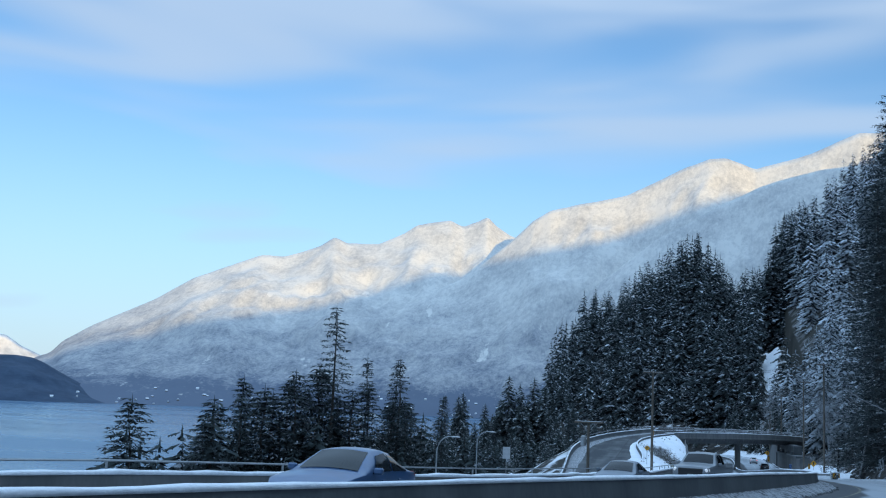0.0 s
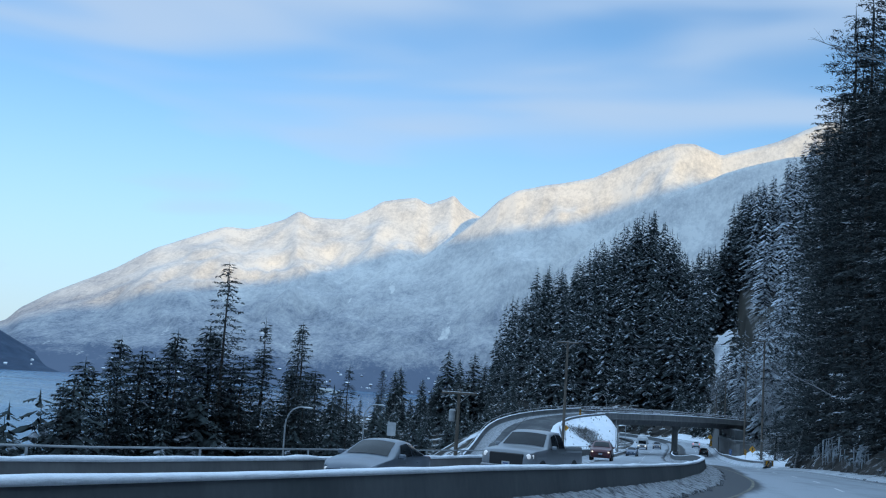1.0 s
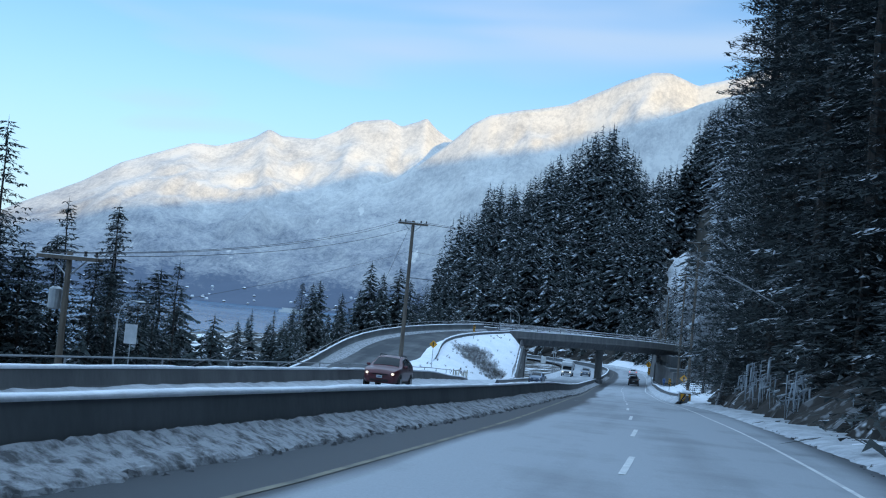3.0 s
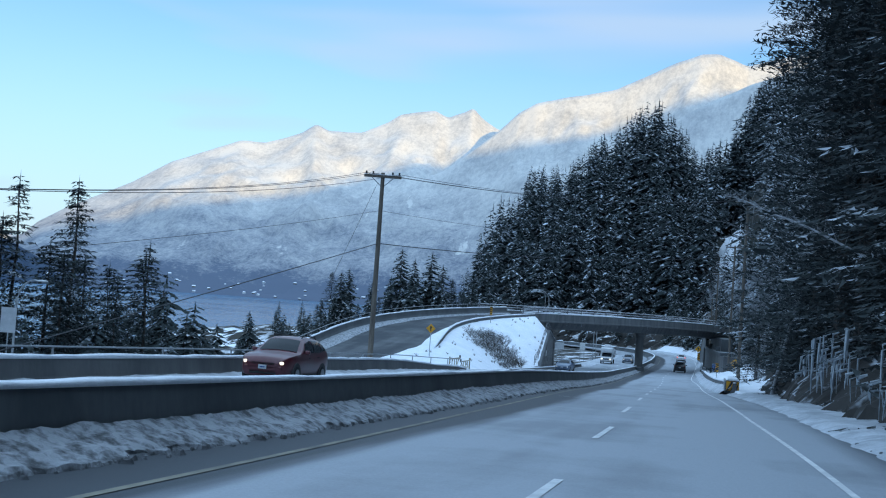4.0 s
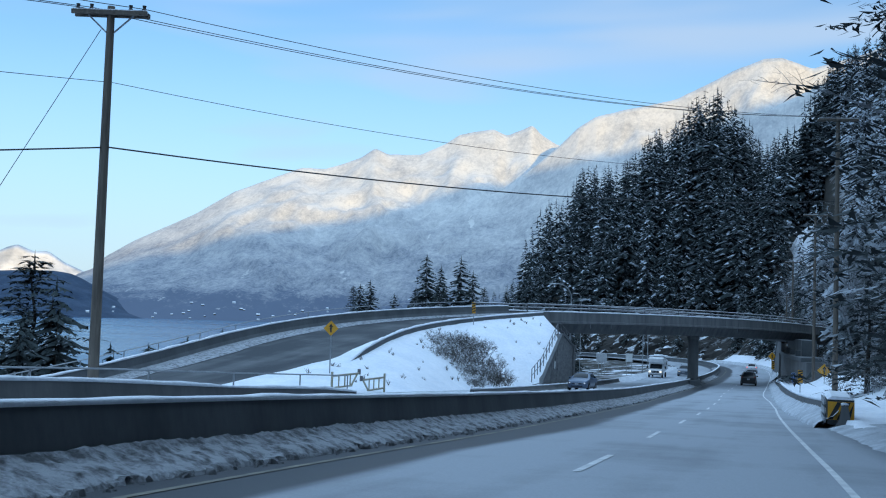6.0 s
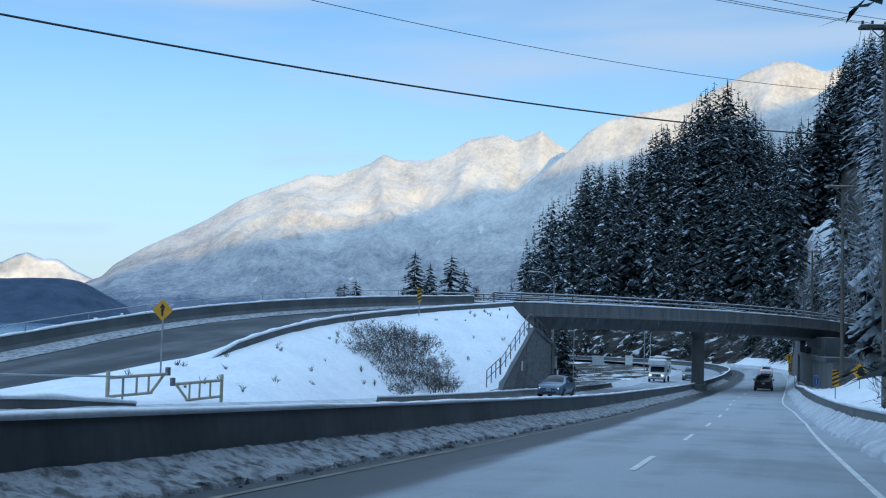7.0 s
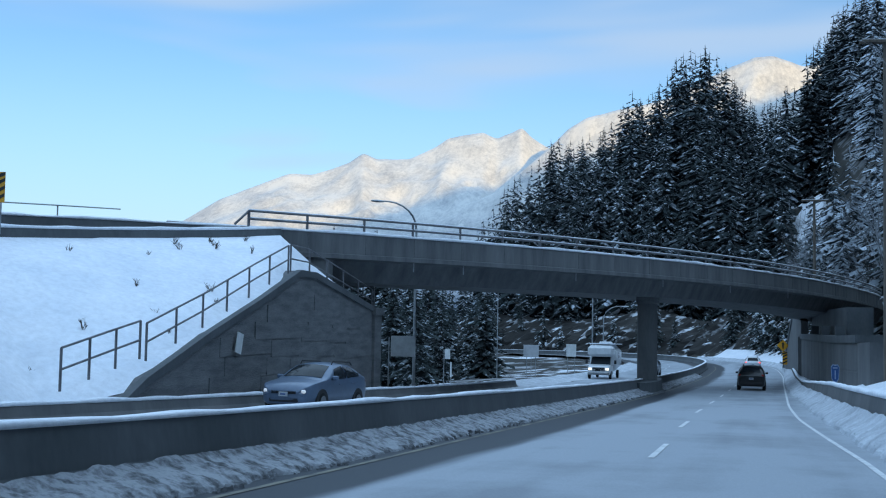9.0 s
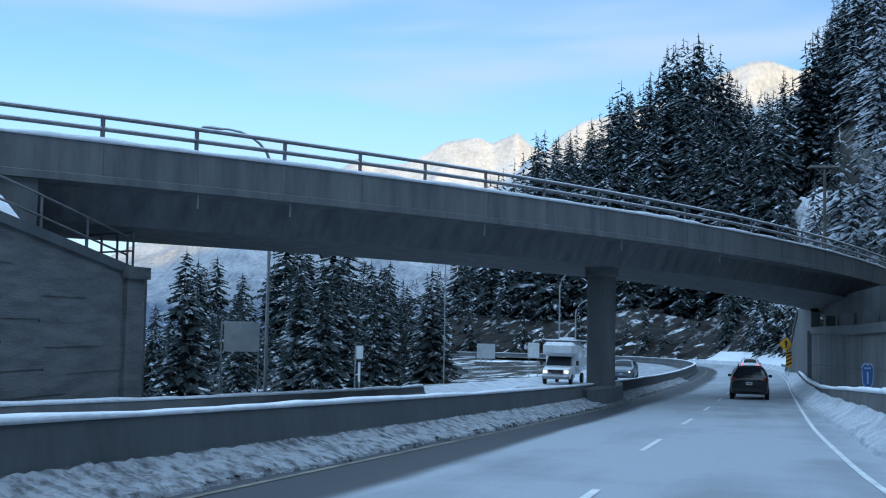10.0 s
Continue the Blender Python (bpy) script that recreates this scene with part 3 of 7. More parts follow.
def mountain_material():
    m = bpy.data.materials.new("snowy_mountain_forest_hazed")
    m.use_nodes = True
    t, link = m.node_tree, m.node_tree.links.new
    b = t.nodes["Principled BSDF"]
    b.inputs["Roughness"].default_value = 0.9
    b.inputs["Specular IOR Level"].default_value = 0.05
    at_ = t.nodes.new("ShaderNodeTexCoord")
    mp = t.nodes.new("ShaderNodeMapping")
    mp.inputs["Scale"].default_value = (1, 1, 0.45)
    link(at_.outputs["Object"], mp.inputs["Vector"])
    trees = node(t, "ShaderNodeTexNoise", Scale=0.06, Detail=4.0, Roughness=0.6)
    streaks = node(t, "ShaderNodeTexNoise", Scale=0.075, Detail=4.0, Roughness=0.65)
    down = t.nodes.new("ShaderNodeMapping")
    down.inputs["Scale"].default_value = (1, 0.5, 0.3)
    down.inputs["Rotation"].default_value = (0, 0, radians(14))
    link(at_.outputs["Object"], down.inputs["Vector"])
    link(down.outputs["Vector"], streaks.inputs["Vector"])
    specks = node(t, "ShaderNodeTexNoise", Scale=0.17, Detail=2.0, Roughness=0.5)
    link(mp.outputs["Vector"], specks.inputs["Vector"])
    stands = node(t, "ShaderNodeTexNoise", Scale=0.007, Detail=6.0, Roughness=0.62)
    link(mp.outputs["Vector"], trees.inputs["Vector"])
    link(at_.outputs["Object"], stands.inputs["Vector"])
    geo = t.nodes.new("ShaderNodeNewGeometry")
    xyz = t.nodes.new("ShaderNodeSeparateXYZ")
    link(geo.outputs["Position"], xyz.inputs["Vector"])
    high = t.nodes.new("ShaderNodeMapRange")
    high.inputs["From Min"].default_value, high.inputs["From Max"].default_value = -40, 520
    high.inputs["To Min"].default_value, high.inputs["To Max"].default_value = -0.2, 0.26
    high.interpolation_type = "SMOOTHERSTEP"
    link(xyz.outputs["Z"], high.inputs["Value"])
    # the foot of the slopes sinks to the dark, haze-blue tone
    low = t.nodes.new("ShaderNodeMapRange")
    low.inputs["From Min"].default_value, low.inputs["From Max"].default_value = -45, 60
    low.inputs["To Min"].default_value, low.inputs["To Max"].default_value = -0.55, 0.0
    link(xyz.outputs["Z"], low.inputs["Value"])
    total = None
    half = t.nodes.new("ShaderNodeMath")
    half.operation = "MULTIPLY"
    half.inputs[1].default_value = 0.25
    link(streaks.outputs["Fac"], half.inputs[0])
    speck = t.nodes.new("ShaderNodeMath")
    speck.operation = "MULTIPLY"
    speck.inputs[1].default_value = 0.4
    link(specks.outputs["Fac"], speck.inputs[0])
    stand = t.nodes.new("ShaderNodeMath")
    stand.operation = "MULTIPLY_ADD"
    stand.inputs[1].default_value, stand.inputs[2].default_value = 0.65, 0.17
    link(trees.outputs["Fac"], stand.inputs[0])
    cliffs = node(t, "ShaderNodeTexNoise", Scale=0.014, Detail=5.0, Roughness=0.6)
    link(down.outputs["Vector"], cliffs.inputs["Vector"])
    bare = t.nodes.new("ShaderNodeMapRange")
    bare.inputs["From Min"].default_value, bare.inputs["From Max"].default_value = 0.655, 0.69
    bare.inputs["To Max"].default_value = 0.4
    link(cliffs.outputs["Fac"], bare.inputs["Value"])
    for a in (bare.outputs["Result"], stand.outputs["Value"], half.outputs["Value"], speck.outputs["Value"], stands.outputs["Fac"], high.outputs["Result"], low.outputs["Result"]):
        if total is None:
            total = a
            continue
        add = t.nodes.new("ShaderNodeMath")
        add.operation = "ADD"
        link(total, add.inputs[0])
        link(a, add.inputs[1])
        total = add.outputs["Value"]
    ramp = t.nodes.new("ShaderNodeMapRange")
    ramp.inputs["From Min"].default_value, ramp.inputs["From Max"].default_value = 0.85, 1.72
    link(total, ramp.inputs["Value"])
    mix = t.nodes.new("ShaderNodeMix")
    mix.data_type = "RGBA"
    # A: dark forest with the blue of distant haze painted in; B: pale snow
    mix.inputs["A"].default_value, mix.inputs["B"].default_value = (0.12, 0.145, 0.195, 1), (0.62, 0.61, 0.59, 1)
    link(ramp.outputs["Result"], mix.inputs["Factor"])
    link(mix.outputs["Result"], b.inputs["Base Color"])
    bp = t.nodes.new("ShaderNodeBump")
    bp.inputs["Strength"].default_value, bp.inputs["Distance"].default_value = 0.15, 9.0
    link(trees.outputs["Fac"], bp.inputs["Height"])
    link(bp.outputs["Normal"], b.inputs["Normal"])
    return m


MOUNTAIN = mountain_material()


def sea_material():
    m = bpy.data.materials.new("cold_sea_water")
    m.use_nodes = True
    t, link = m.node_tree, m.node_tree.links.new
    b = t.nodes["Principled BSDF"]
    b.inputs["Base Color"].default_value = (0.065, 0.14, 0.23, 1)
    b.inputs["IOR"].default_value = 1.33
    b.inputs["Specular IOR Level"].default_value = 0.2
    at_ = t.nodes.new("ShaderNodeTexCoord")
    mp = t.nodes.new("ShaderNodeMapping")
    mp.inputs["Rotation"].default_value = (0, 0, radians(20))
    mp.inputs["Scale"].default_value = (0.25, 1, 1)
    link(at_.outputs["Object"], mp.inputs["Vector"])
    wave = node(t, "ShaderNodeTexNoise", Scale=0.05, Detail=6.0, Roughness=0.7)
    link(mp.outputs["Vector"], wave.inputs["Vector"])
    slick = node(t, "ShaderNodeTexNoise", Scale=0.004, Detail=3.0)
    link(mp.outputs["Vector"], slick.inputs["Vector"])
    rough = t.nodes.new("ShaderNodeMapRange")
    rough.inputs["From Min"].default_value, rough.inputs["From Max"].default_value = 0.4, 0.6
    rough.inputs["To Min"].default_value, rough.inputs["To Max"].default_value = 0.12, 0.3
    link(slick.outputs["Fac"], rough.inputs["Value"])
    link(rough.outputs["Result"], b.inputs["Roughness"])
    bp = t.nodes.new("ShaderNodeBump")
    bp.inputs["Strength"].default_value, bp.inputs["Distance"].default_value = 0.6, 2.5
    link(wave.outputs["Fac"], bp.inputs["Height"])
    link(bp.outputs["Normal"], b.inputs["Normal"])
    return m


build_land()
tagged(sheet("water", [[(x, y, SEA) for x in np.linspace(-6000, 6000, 13)] for y in np.linspace(-6000, 6000, 13)], sea_material()), "cold blue inlet water with faint ripples", "water", kind="structure")
mountain_range("mountain_back", [(-36.4, -0.8), (-35.9, 0.6), (-35.3, 1.2), (-34.6, 1.45), (-34, 2.1), (-32.6, 2.97), (-29.7, 4.45), (-27.8, 5.67), (-24.4, 7.11), (-23.2, 7.13), (-21.3, 7.75), (-20.6, 8.25), (-19.9, 7.95), (-18.2, 8.05), (-16.9, 8.7), (-16.2, 9.18), (-14.4, 9.46), (-13.7, 9.14), (-12.9, 9.5), (-12.4, 9.78), (-11.9, 9.3), (-11.1, 8.8), (-9, 8.0), (-4, 7.5)],
               4700, 3350, 1.3, "far snow-covered mountain range, sunlit above, in shade below")
mountain_range("mountain_middle", [(-26, -1.0), (-23, 1.6), (-20, 3.6), (-17, 4.9), (-13.8, 6.3), (-11.7, 8.0), (-10.8, 8.8), (-10, 9.6), (-9.1, 10.15), (-5, 11.09), (-2.2, 12.36), (-0.7, 12.95), (0.2, 12.98), (1.7, 12.4), (4.4, 13.1), (6.8, 14.1), (8.1, 14.05), (15, 14.6), (30, 13)],
               4150, 3300, 7.7, "snowy wooded mountain with a sunlit rounded summit")
mountain_range("mountain_spur", [(-12, -0.9), (-9, 3.6), (-6.5, 6.3), (-4.9, 7.6), (-3.4, 8.8), (-1.1, 10.1), (1.8, 11.5), (5, 12.4), (12, 13), (30, 11.5)],
               3700, 3150, 12.1, "frosted wooded mountain spur in blue shade")
# dark forest whose navy tint is the distance haze, mixed into its base colours
HEADLAND = material("haze_blue_headland_forest", ((0.012, 0.034, 0.072), (0.032, 0.062, 0.11)), 0.95, scale=0.02, fine=8, bump=0.4, depth=5.0)
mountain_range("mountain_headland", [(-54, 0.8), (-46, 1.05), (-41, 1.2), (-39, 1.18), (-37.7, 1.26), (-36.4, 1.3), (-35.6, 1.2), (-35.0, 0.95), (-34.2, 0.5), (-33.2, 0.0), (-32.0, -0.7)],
               3650, 3260, 31.0, "low wooded headland across the inlet, coloured dark haze blue", rows_up=20, mat=HEADLAND)
mountain_range("mountain_distant", [(-52, 0.5), (-44, 1.7), (-41, 1.9), (-39.3, 1.95), (-38.6, 2.35), (-38.1, 2.5), (-37.4, 2.2), (-36.7, 2.24), (-35.9, 1.7), (-35.2, 1.4), (-33, 0.4)],
               4930, 4720, 21.0, "white snow peaks far off beyond the inlet", rows_up=16, mat=FARSNOW)


CREST = 130 + 6794 * math.tan(radians(SUN_UP))


def build_mountain_behind():
    """The high range behind the road, whose shadow lies over the valley."""
    away = Vector((math.sin(radians(SUN_FROM)), math.cos(radians(SUN_FROM)), 0))
    right = Vector((-away.y, away.x, 0))
    rows = []
    for s in np.linspace(0, 1.6, 17):
        row = []
        for p in np.linspace(-3600, 4800, 70):
            crest = max(380, CREST + 0.24 * (p + 225))
            crest += 55 * noise.fractal(Vector((p * 0.0022, 2.0, 5.0)), 1.0, 2.0, 4)
            f = s if s < 1 else 2 - s
            h = SEA + (crest - SEA) * max(0, f) ** 0.9 + 60 * math.sin(math.pi * min(1, s)) * noise.noise(Vector((p * 0.004, s * 3, 1)))
            q = away * (900 + 1600 * s) + right * p
            row.append((q.x, q.y, h))
        rows.append(row)
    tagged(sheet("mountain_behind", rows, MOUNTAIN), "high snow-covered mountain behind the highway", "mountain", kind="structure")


build_mountain_behind()

# ---- roads ----
ALL = span(-45, 1000)


def road_sheet(name, idx, us, dz, mat):
    ob = sheet(name, [[across(i, u, dz) for u in us] for i in idx], mat)
    lay = ob.data.uv_layers.new(name="UVMap")
    n = len(us)
    for loop in ob.data.loops:
        lay.data[loop.index].uv = (us[loop.vertex_index % n], loop.vertex_index // n * 2.0)
    return ob


tagged(road_sheet("road", ALL, [-10.6, -6, -3, 0, 3.5, 7, 10.9], 0.0, HIGHWAY), "salt-stained damp asphalt of a divided highway", "road", kind="structure")
ROAD = bpy.data.objects["road"]


# offsets of the painted lines from the median, which drift along the way
DASHED = [(-40, 5.05), (40, 5.2), (60, 5.42), (72, 5.53), (80, 5.5), (88, 5.28), (99, 4.95), (110, 4.72), (125, 4.68), (142, 4.7), (165, 5.1), (180, 5.25), (198, 5.28), (221, 4.94), (243, 4.86), (400, 4.9)]
OUTSIDE = [(-40, 8.65), (40, 9.0), (60, 9.3), (74, 9.1), (84, 8.88), (95, 8.62), (103, 8.4), (110, 8.22), (122, 8.1), (140, 8.2), (166, 8.54), (182, 8.85), (198, 8.85), (216, 8.46), (230, 8.4), (300, 8.5), (400, 8.6)]
INSIDE = [(-40, 1.5), (40, 1.9), (57, 2.1), (70, 2.25), (81, 2.05), (89, 1.9), (102, 1.6), (130, 1.4), (211, 1.2), (400, 1.3)]


def line_marks(name, idx, table, width, mat, label):
    cols = [(i, lerp_table(table, MEDIAN[i].y)) for i in idx]
    ob = sheet(name, [[across(i, u - width / 2, 0.008), across(i, u + width / 2, 0.008)] for i, u in cols], mat)
    return tagged(ob, label, "road marking", kind="structure")


line_marks("edge_line_yellow", span(-40, 330), INSIDE, 0.11, YELLOWLINE, "worn yellow line along the median shoulder")
line_marks("edge_line_white", span(-40, 390), OUTSIDE, 0.105, WHITELINE, "solid white line along the outer shoulder")
line_marks("edge_line_oncoming", span(-40, 390), [(-40, -8.2), (400, -8.2)], 0.13, WHITELINE, "snow-blurred white line of the oncoming side")


def point_along(y, u, dz):
    """A place across the road at the median's point nearest to y, between its samples."""
    k = max(i for i, p in enumerate(MEDIAN) if p.y <= y and p.y < 396)
    f = (y - MEDIAN[k].y) / max(1e-6, MEDIAN[k + 1].y - MEDIAN[k].y)
    return across(k, u, dz).lerp(across(k + 1, u, dz), f)


def dashes(table, start, count):
    for k in range(count):
        y = start + 11.05 * k
        u = lerp_table(table, y + 2)
        g = Mesh()
        cuts = [y + 3.9 * c / 4 for c in range(5)]
        g.loft([[point_along(c, u - 0.058, 0.009), point_along(c, u + 0.058, 0.009)] for c in cuts])
        g.obj("lane_dash", WHITELINE, ROAD)


SEAM = material("sealed_seam", ((0.26, 0.27, 0.285), (0.5, 0.52, 0.54)), 0.6, scale=1.5, fine=8, bump=0.2, depth=0.004, spread=(0.4, 0.7))
# a sealed crack straight across the carriageway
tagged(sheet("road_seam", [[point_along(117.5 + w + 0.05 * math.sin(u * 2.3) + 0.04 * math.sin(u * 5.1), u, 0.007) for u in np.linspace(1.9, 9.4, 22)] for w in (-0.06, 0.06)], SEAM), "pale sealed seam across the asphalt", "road marking", kind="structure")
dashes(DASHED, -24.1, 37)
dashes([(-40, -4.6), (400, -4.6)], -20, 36)

# ---- the median barrier, its snow and the ploughed banks ----
JERSEY = [(-0.30, 0.0), (-0.30, 0.08), (-0.17, 0.33), (-0.09, 0.82), (0.09, 0.82), (0.17, 0.33), (0.30, 0.08), (0.30, 0.0)]


def frames_of(idx, u):
    return [(across(i, u), side(MEDIAN, i)) for i in idx]


def snow_cap(frames, z, width, thick, seed, parent):
    g = Mesh()
    rows = []
    fine = []
    for (p, r), (q, s) in zip(frames, frames[1:]):
        fine += [(p.lerp(q, k / 3), r) for k in range(3)]
    for p, r in fine + [frames[-1]]:
        n = noise.noise(Vector((p.x * 0.8, p.y * 0.8, seed)))
        m = noise.noise(Vector((p.x * 0.25, p.y * 0.25, seed + 3)))
        h, w = max(0.015, thick * (1 + 0.7 * n + 0.5 * m)), width / 2 * (1 + 0.1 * n)
        rows.append([p + r * a + Vector((0, 0, z + b)) for a, b in ((-w, -0.03), (-w * 1.03, h * 0.5), (-w * 0.6, h), (w * 0.5, h * 1.02), (w * 1.03, h * 0.5), (w, -0.03))])
    g.loft(rows, True, True)
    return g.obj("snow_cap", SNOW, parent, "thin ridge of snow lying along the top", smooth=True)


def barrier(name, frames, label, height=1.0, mat=CONCRETE, cap=0.09, group=""):
    ob = sweep(name, frames, [(a, b * height) for a, b in JERSEY], mat)
    tagged(ob, label, "concrete barrier", group)
    snow_cap(frames, 0.82 * height, 0.24, cap, len(label) * 1.7, ob)
    return ob


DIP = [(-40, 0), (38, 0), (57, -0.09), (100, -0.06), (150, 0), (1000, 0)]
median = barrier("median_barrier", [(p + Vector((0, 0, lerp_table(DIP, p.y))), r) for p, r in frames_of(span(-40, 1000), 0.0)], "long damp grey concrete median barrier topped with snow", mat=WETCONC, cap=0.045)
for k in range(70):
    y = -30 + 6.1 * k
    if y < 300:
        g = Mesh()
        p = point_along(y, 0.29, 0.05)
        g.box((0.10, 0.42, 0.13), Matrix.Translation(p))
        g.obj("drain_slot", SIGNBLACK, median, "dark drain slot at the foot")


def heaped_bank(name, frames, foot, top, mat, seed):
    """Ploughed snow heaped on a barrier's foot: clumps, a ragged crest and a broken foot."""
    rows, n = [], 15
    for p, r in frames:
        c = Vector((p.x, p.y, seed))
        crest = top * (1 + 0.12 * noise.noise(c * 0.35) + 0.07 * noise.noise(c * 1.7))
        reach = foot + 0.12 * noise.noise(c * 0.5 + Vector((9, 0, 0)))
        rag = 0.10 * noise.noise(c * 2.6) + 0.06 * noise.noise(c * 7.0)
        tuft = 0.02 * noise.noise(c * 3.0) + 0.035 * noise.noise(c * 8.0)
        row = []
        for k in range(n):
            f = k / (n - 1)
            a = 0.2 + (reach - 0.2) * f + (rag if k >= n - 2 else 0)
            q = p + r * a
            b = crest * (1 - f) ** 0.85 * (1 - 0.22 * math.sin(math.pi * f)) + 0.07 * (1 - f ** 6) + (tuft if k < 2 else 0)
            w = Vector((q.x, q.y, b * 2 + seed))
            lump = 0.03 * noise.noise(w * 2.2) + 0.026 * noise.noise(w * 6.0) + 0.018 * noise.noise(w * 13.0)
            row.append(q + Vector((0, 0, max(-0.03, b + lump * min(1, 5 * f + 0.4)) if k < n - 1 else -0.04)))
        rows.append(row)
    return sheet(name, rows, mat, smooth=False)


tagged(heaped_bank("snow_bank", refine(span(-40, 290), 0.0, 0.0, 18), 0.98, 0.25, PLOUGHED, 4.0), "grey ploughed snow heaped against the median barrier", "snow bank", kind="stuff")
tagged(rough_ribbon("snow_bank", refine(span(-40, 330), 0.0), [(-0.22, 0.26), (-0.5, 0.24), (-0.9, 0.1), (-1.25, -0.03)], PLOUGHED, 0.05, 6.0), "grey ploughed snow along the oncoming side of the median", "snow bank", kind="stuff")
VERGE = [(-40, 10.6), (70, 10.75), (92, 10.5), (104, 10.1), (126, 9.9), (146, 9.95), (172, 9.9), (400, 10)]


def table_frames(table, y0, y1, cut, lift=((-40, 0), (400, 0))):
    """Frames along the road at an offset that a table gives."""
    out = []
    for a in span(y0, y1):
        b = min(a + 1, len(MEDIAN) - 1)
        for k in range(cut):
            f = k / cut
            out.append((across(a, lerp_table(table, MEDIAN[a].y), lerp_table(lift, MEDIAN[a].y)).lerp(across(b, lerp_table(table, MEDIAN[b].y), lerp_table(lift, MEDIAN[b].y)), f), side(MEDIAN, a).lerp(side(MEDIAN, b), f).normalized()))
    return out


tagged(rough_ribbon("snow_bank", table_frames(VERGE, -40, 176, 5), [(-0.35, -0.06), (-0.1, 0.05), (0.2, 0.14), (0.6, 0.2), (1.1, 0.23), (1.8, 0.27), (2.6, 0.3), (3.4, 0.35)], SLUSH, 0.09, 8.0, 1.0, ragged=0.02), "low bank of greyish snow along the hillside shoulder", "snow bank", kind="stuff")
tagged(rough_ribbon("snow_bank", refine(span(-40, 330), -9.6), [(2.3, -0.03), (1.7, 0.03), (1.1, 0.05), (0.6, 0.1), (0.2, 0.2), (-0.2, 0.3), (-0.5, 0.3)], SLUSH, 0.05, 11.0), "snow heaped along the outer barrier of the oncoming side", "snow bank", kind="stuff")

# right shoulder beyond the bridge approach: a low barrier buried in snow
NEAR_SIDE = [(152, 10.3), (172, 10.1), (200, 10.15), (230, 10.05), (250, 9.6), (290, 9.55), (330, 10.0), (400, 10.4)]


RISE = [(154, 0.0), (190, 0.12), (225, 0.26), (238, 0.15), (255, -0.12), (290, -0.1), (330, 0.0), (400, 0.0)]
right_barrier = barrier("concrete_barrier", table_frames(NEAR_SIDE, 154, 330, 1, RISE), "pale concrete barrier half buried in ploughed snow", cap=0.1)
tagged(heaped_bank("snow_bank", [(p, -r) for p, r in table_frames(NEAR_SIDE, 153, 380, 9)], 0.95, 0.52, SLUSH, 15.0), "grey snow ploughed up against the hillside barrier", "snow bank", kind="stuff")
tagged(rough_ribbon("snow_field", table_frames(NEAR_SIDE, 148, 380, 2, RISE), [(0.02, 0.1), (0.12, 0.62), (0.5, 0.6), (1.2, 0.5), (2.2, 0.6), (3.6, 1.1), (5.0, 2.0)], SNOW, 0.16, 17.0, 0.5, rise=16), "fresh snow lying behind the hillside barrier", "snow", kind="stuff")

# outer barrier of the oncoming side, with a pipe rail on top
TAPER = [(-40, 0), (138, 0), (150, -0.22), (158, -0.28), (166, -0.6)]
outer = barrier("concrete_barrier", [(p + Vector((0, 0, lerp_table(TAPER, p.y))), r) for p, r in frames_of(span(-40, 164), -9.9)], "stained concrete barrier with a steel pipe rail and snow on top", cap=0.08)


def pipe_rail(parent, frames, base, heights, spacing, r=0.03, mat=STEEL, lean=0.0):
    """Posts with rails along frames of (point, right), standing on base height."""
    run, last = 0.0, frames[0][0]
    posts = []
    for p, rr in frames:
        run += (p - last).length
        last = p
        if not posts or run >= spacing:
            posts.append(p)
            run = 0.0
    for p in posts:
        g = Mesh()
        g.tube([p + Vector((0, 0, base)), p + Vector((0, 0, base + heights[-1]))], r, 6)
        g.obj("post", mat, parent)
    for h in heights:
        g = Mesh()
        g.tube([p + Vector((0, 0, base + h)) for p, rr in frames], r, 6)
        g.obj("rail", mat, parent)


pipe_rail(outer, [(p - r * 0.35, r) for p, r in frames_of(span(-40, 164), -9.9)], 0.3, [0.78], 4.5)
lower = barrier("concrete_barrier", frames_of(span(179, 249), -8.75), "low stained concrete barrier below the snowy slope", height=0.55, cap=0.07)

# ---- the ramp that climbs to the overpass ----
INNER_TOP = bezier((-11.68, 176.72, -0.02), (-9.84, 180.69, 1.79), (-19.44, 207.46, 3.42), (-8.13, 219.15, 5.02), 24)
OUTER_TOP = bezier((-20.14, 140.29, -3.18), (-22.59, 188.72, 0.78), (-28.48, 184.74, 3.18), (-12.94, 224.71, 5.83), 36)
INNER = catmull([(-12.4, 122, -5.6), (-12.6, 132, -4.7), (-12.8, 142, -3.75), (-13.0, 152, -2.8), (-13.1, 160, -1.95), (-12.9, 168, -1.2), (-12.3, 174, -0.62)] + [p - Vector((0, 0, 0.62)) for p in INNER_TOP[3:]], 2.0)
OUTER = catmull([(-19.5, 122, -5.6)] + [p - Vector((0, 0, 0.78)) for p in OUTER_TOP], 2.0)


def resample(points, n):
    run = [0.0]
    for a, b in zip(points, points[1:]):
        run.append(run[-1] + (b - a).length)
    return [Vector([float(np.interp(s, run, [p[k] for p in points])) for k in range(3)]) for s in np.linspace(0, run[-1], n)]


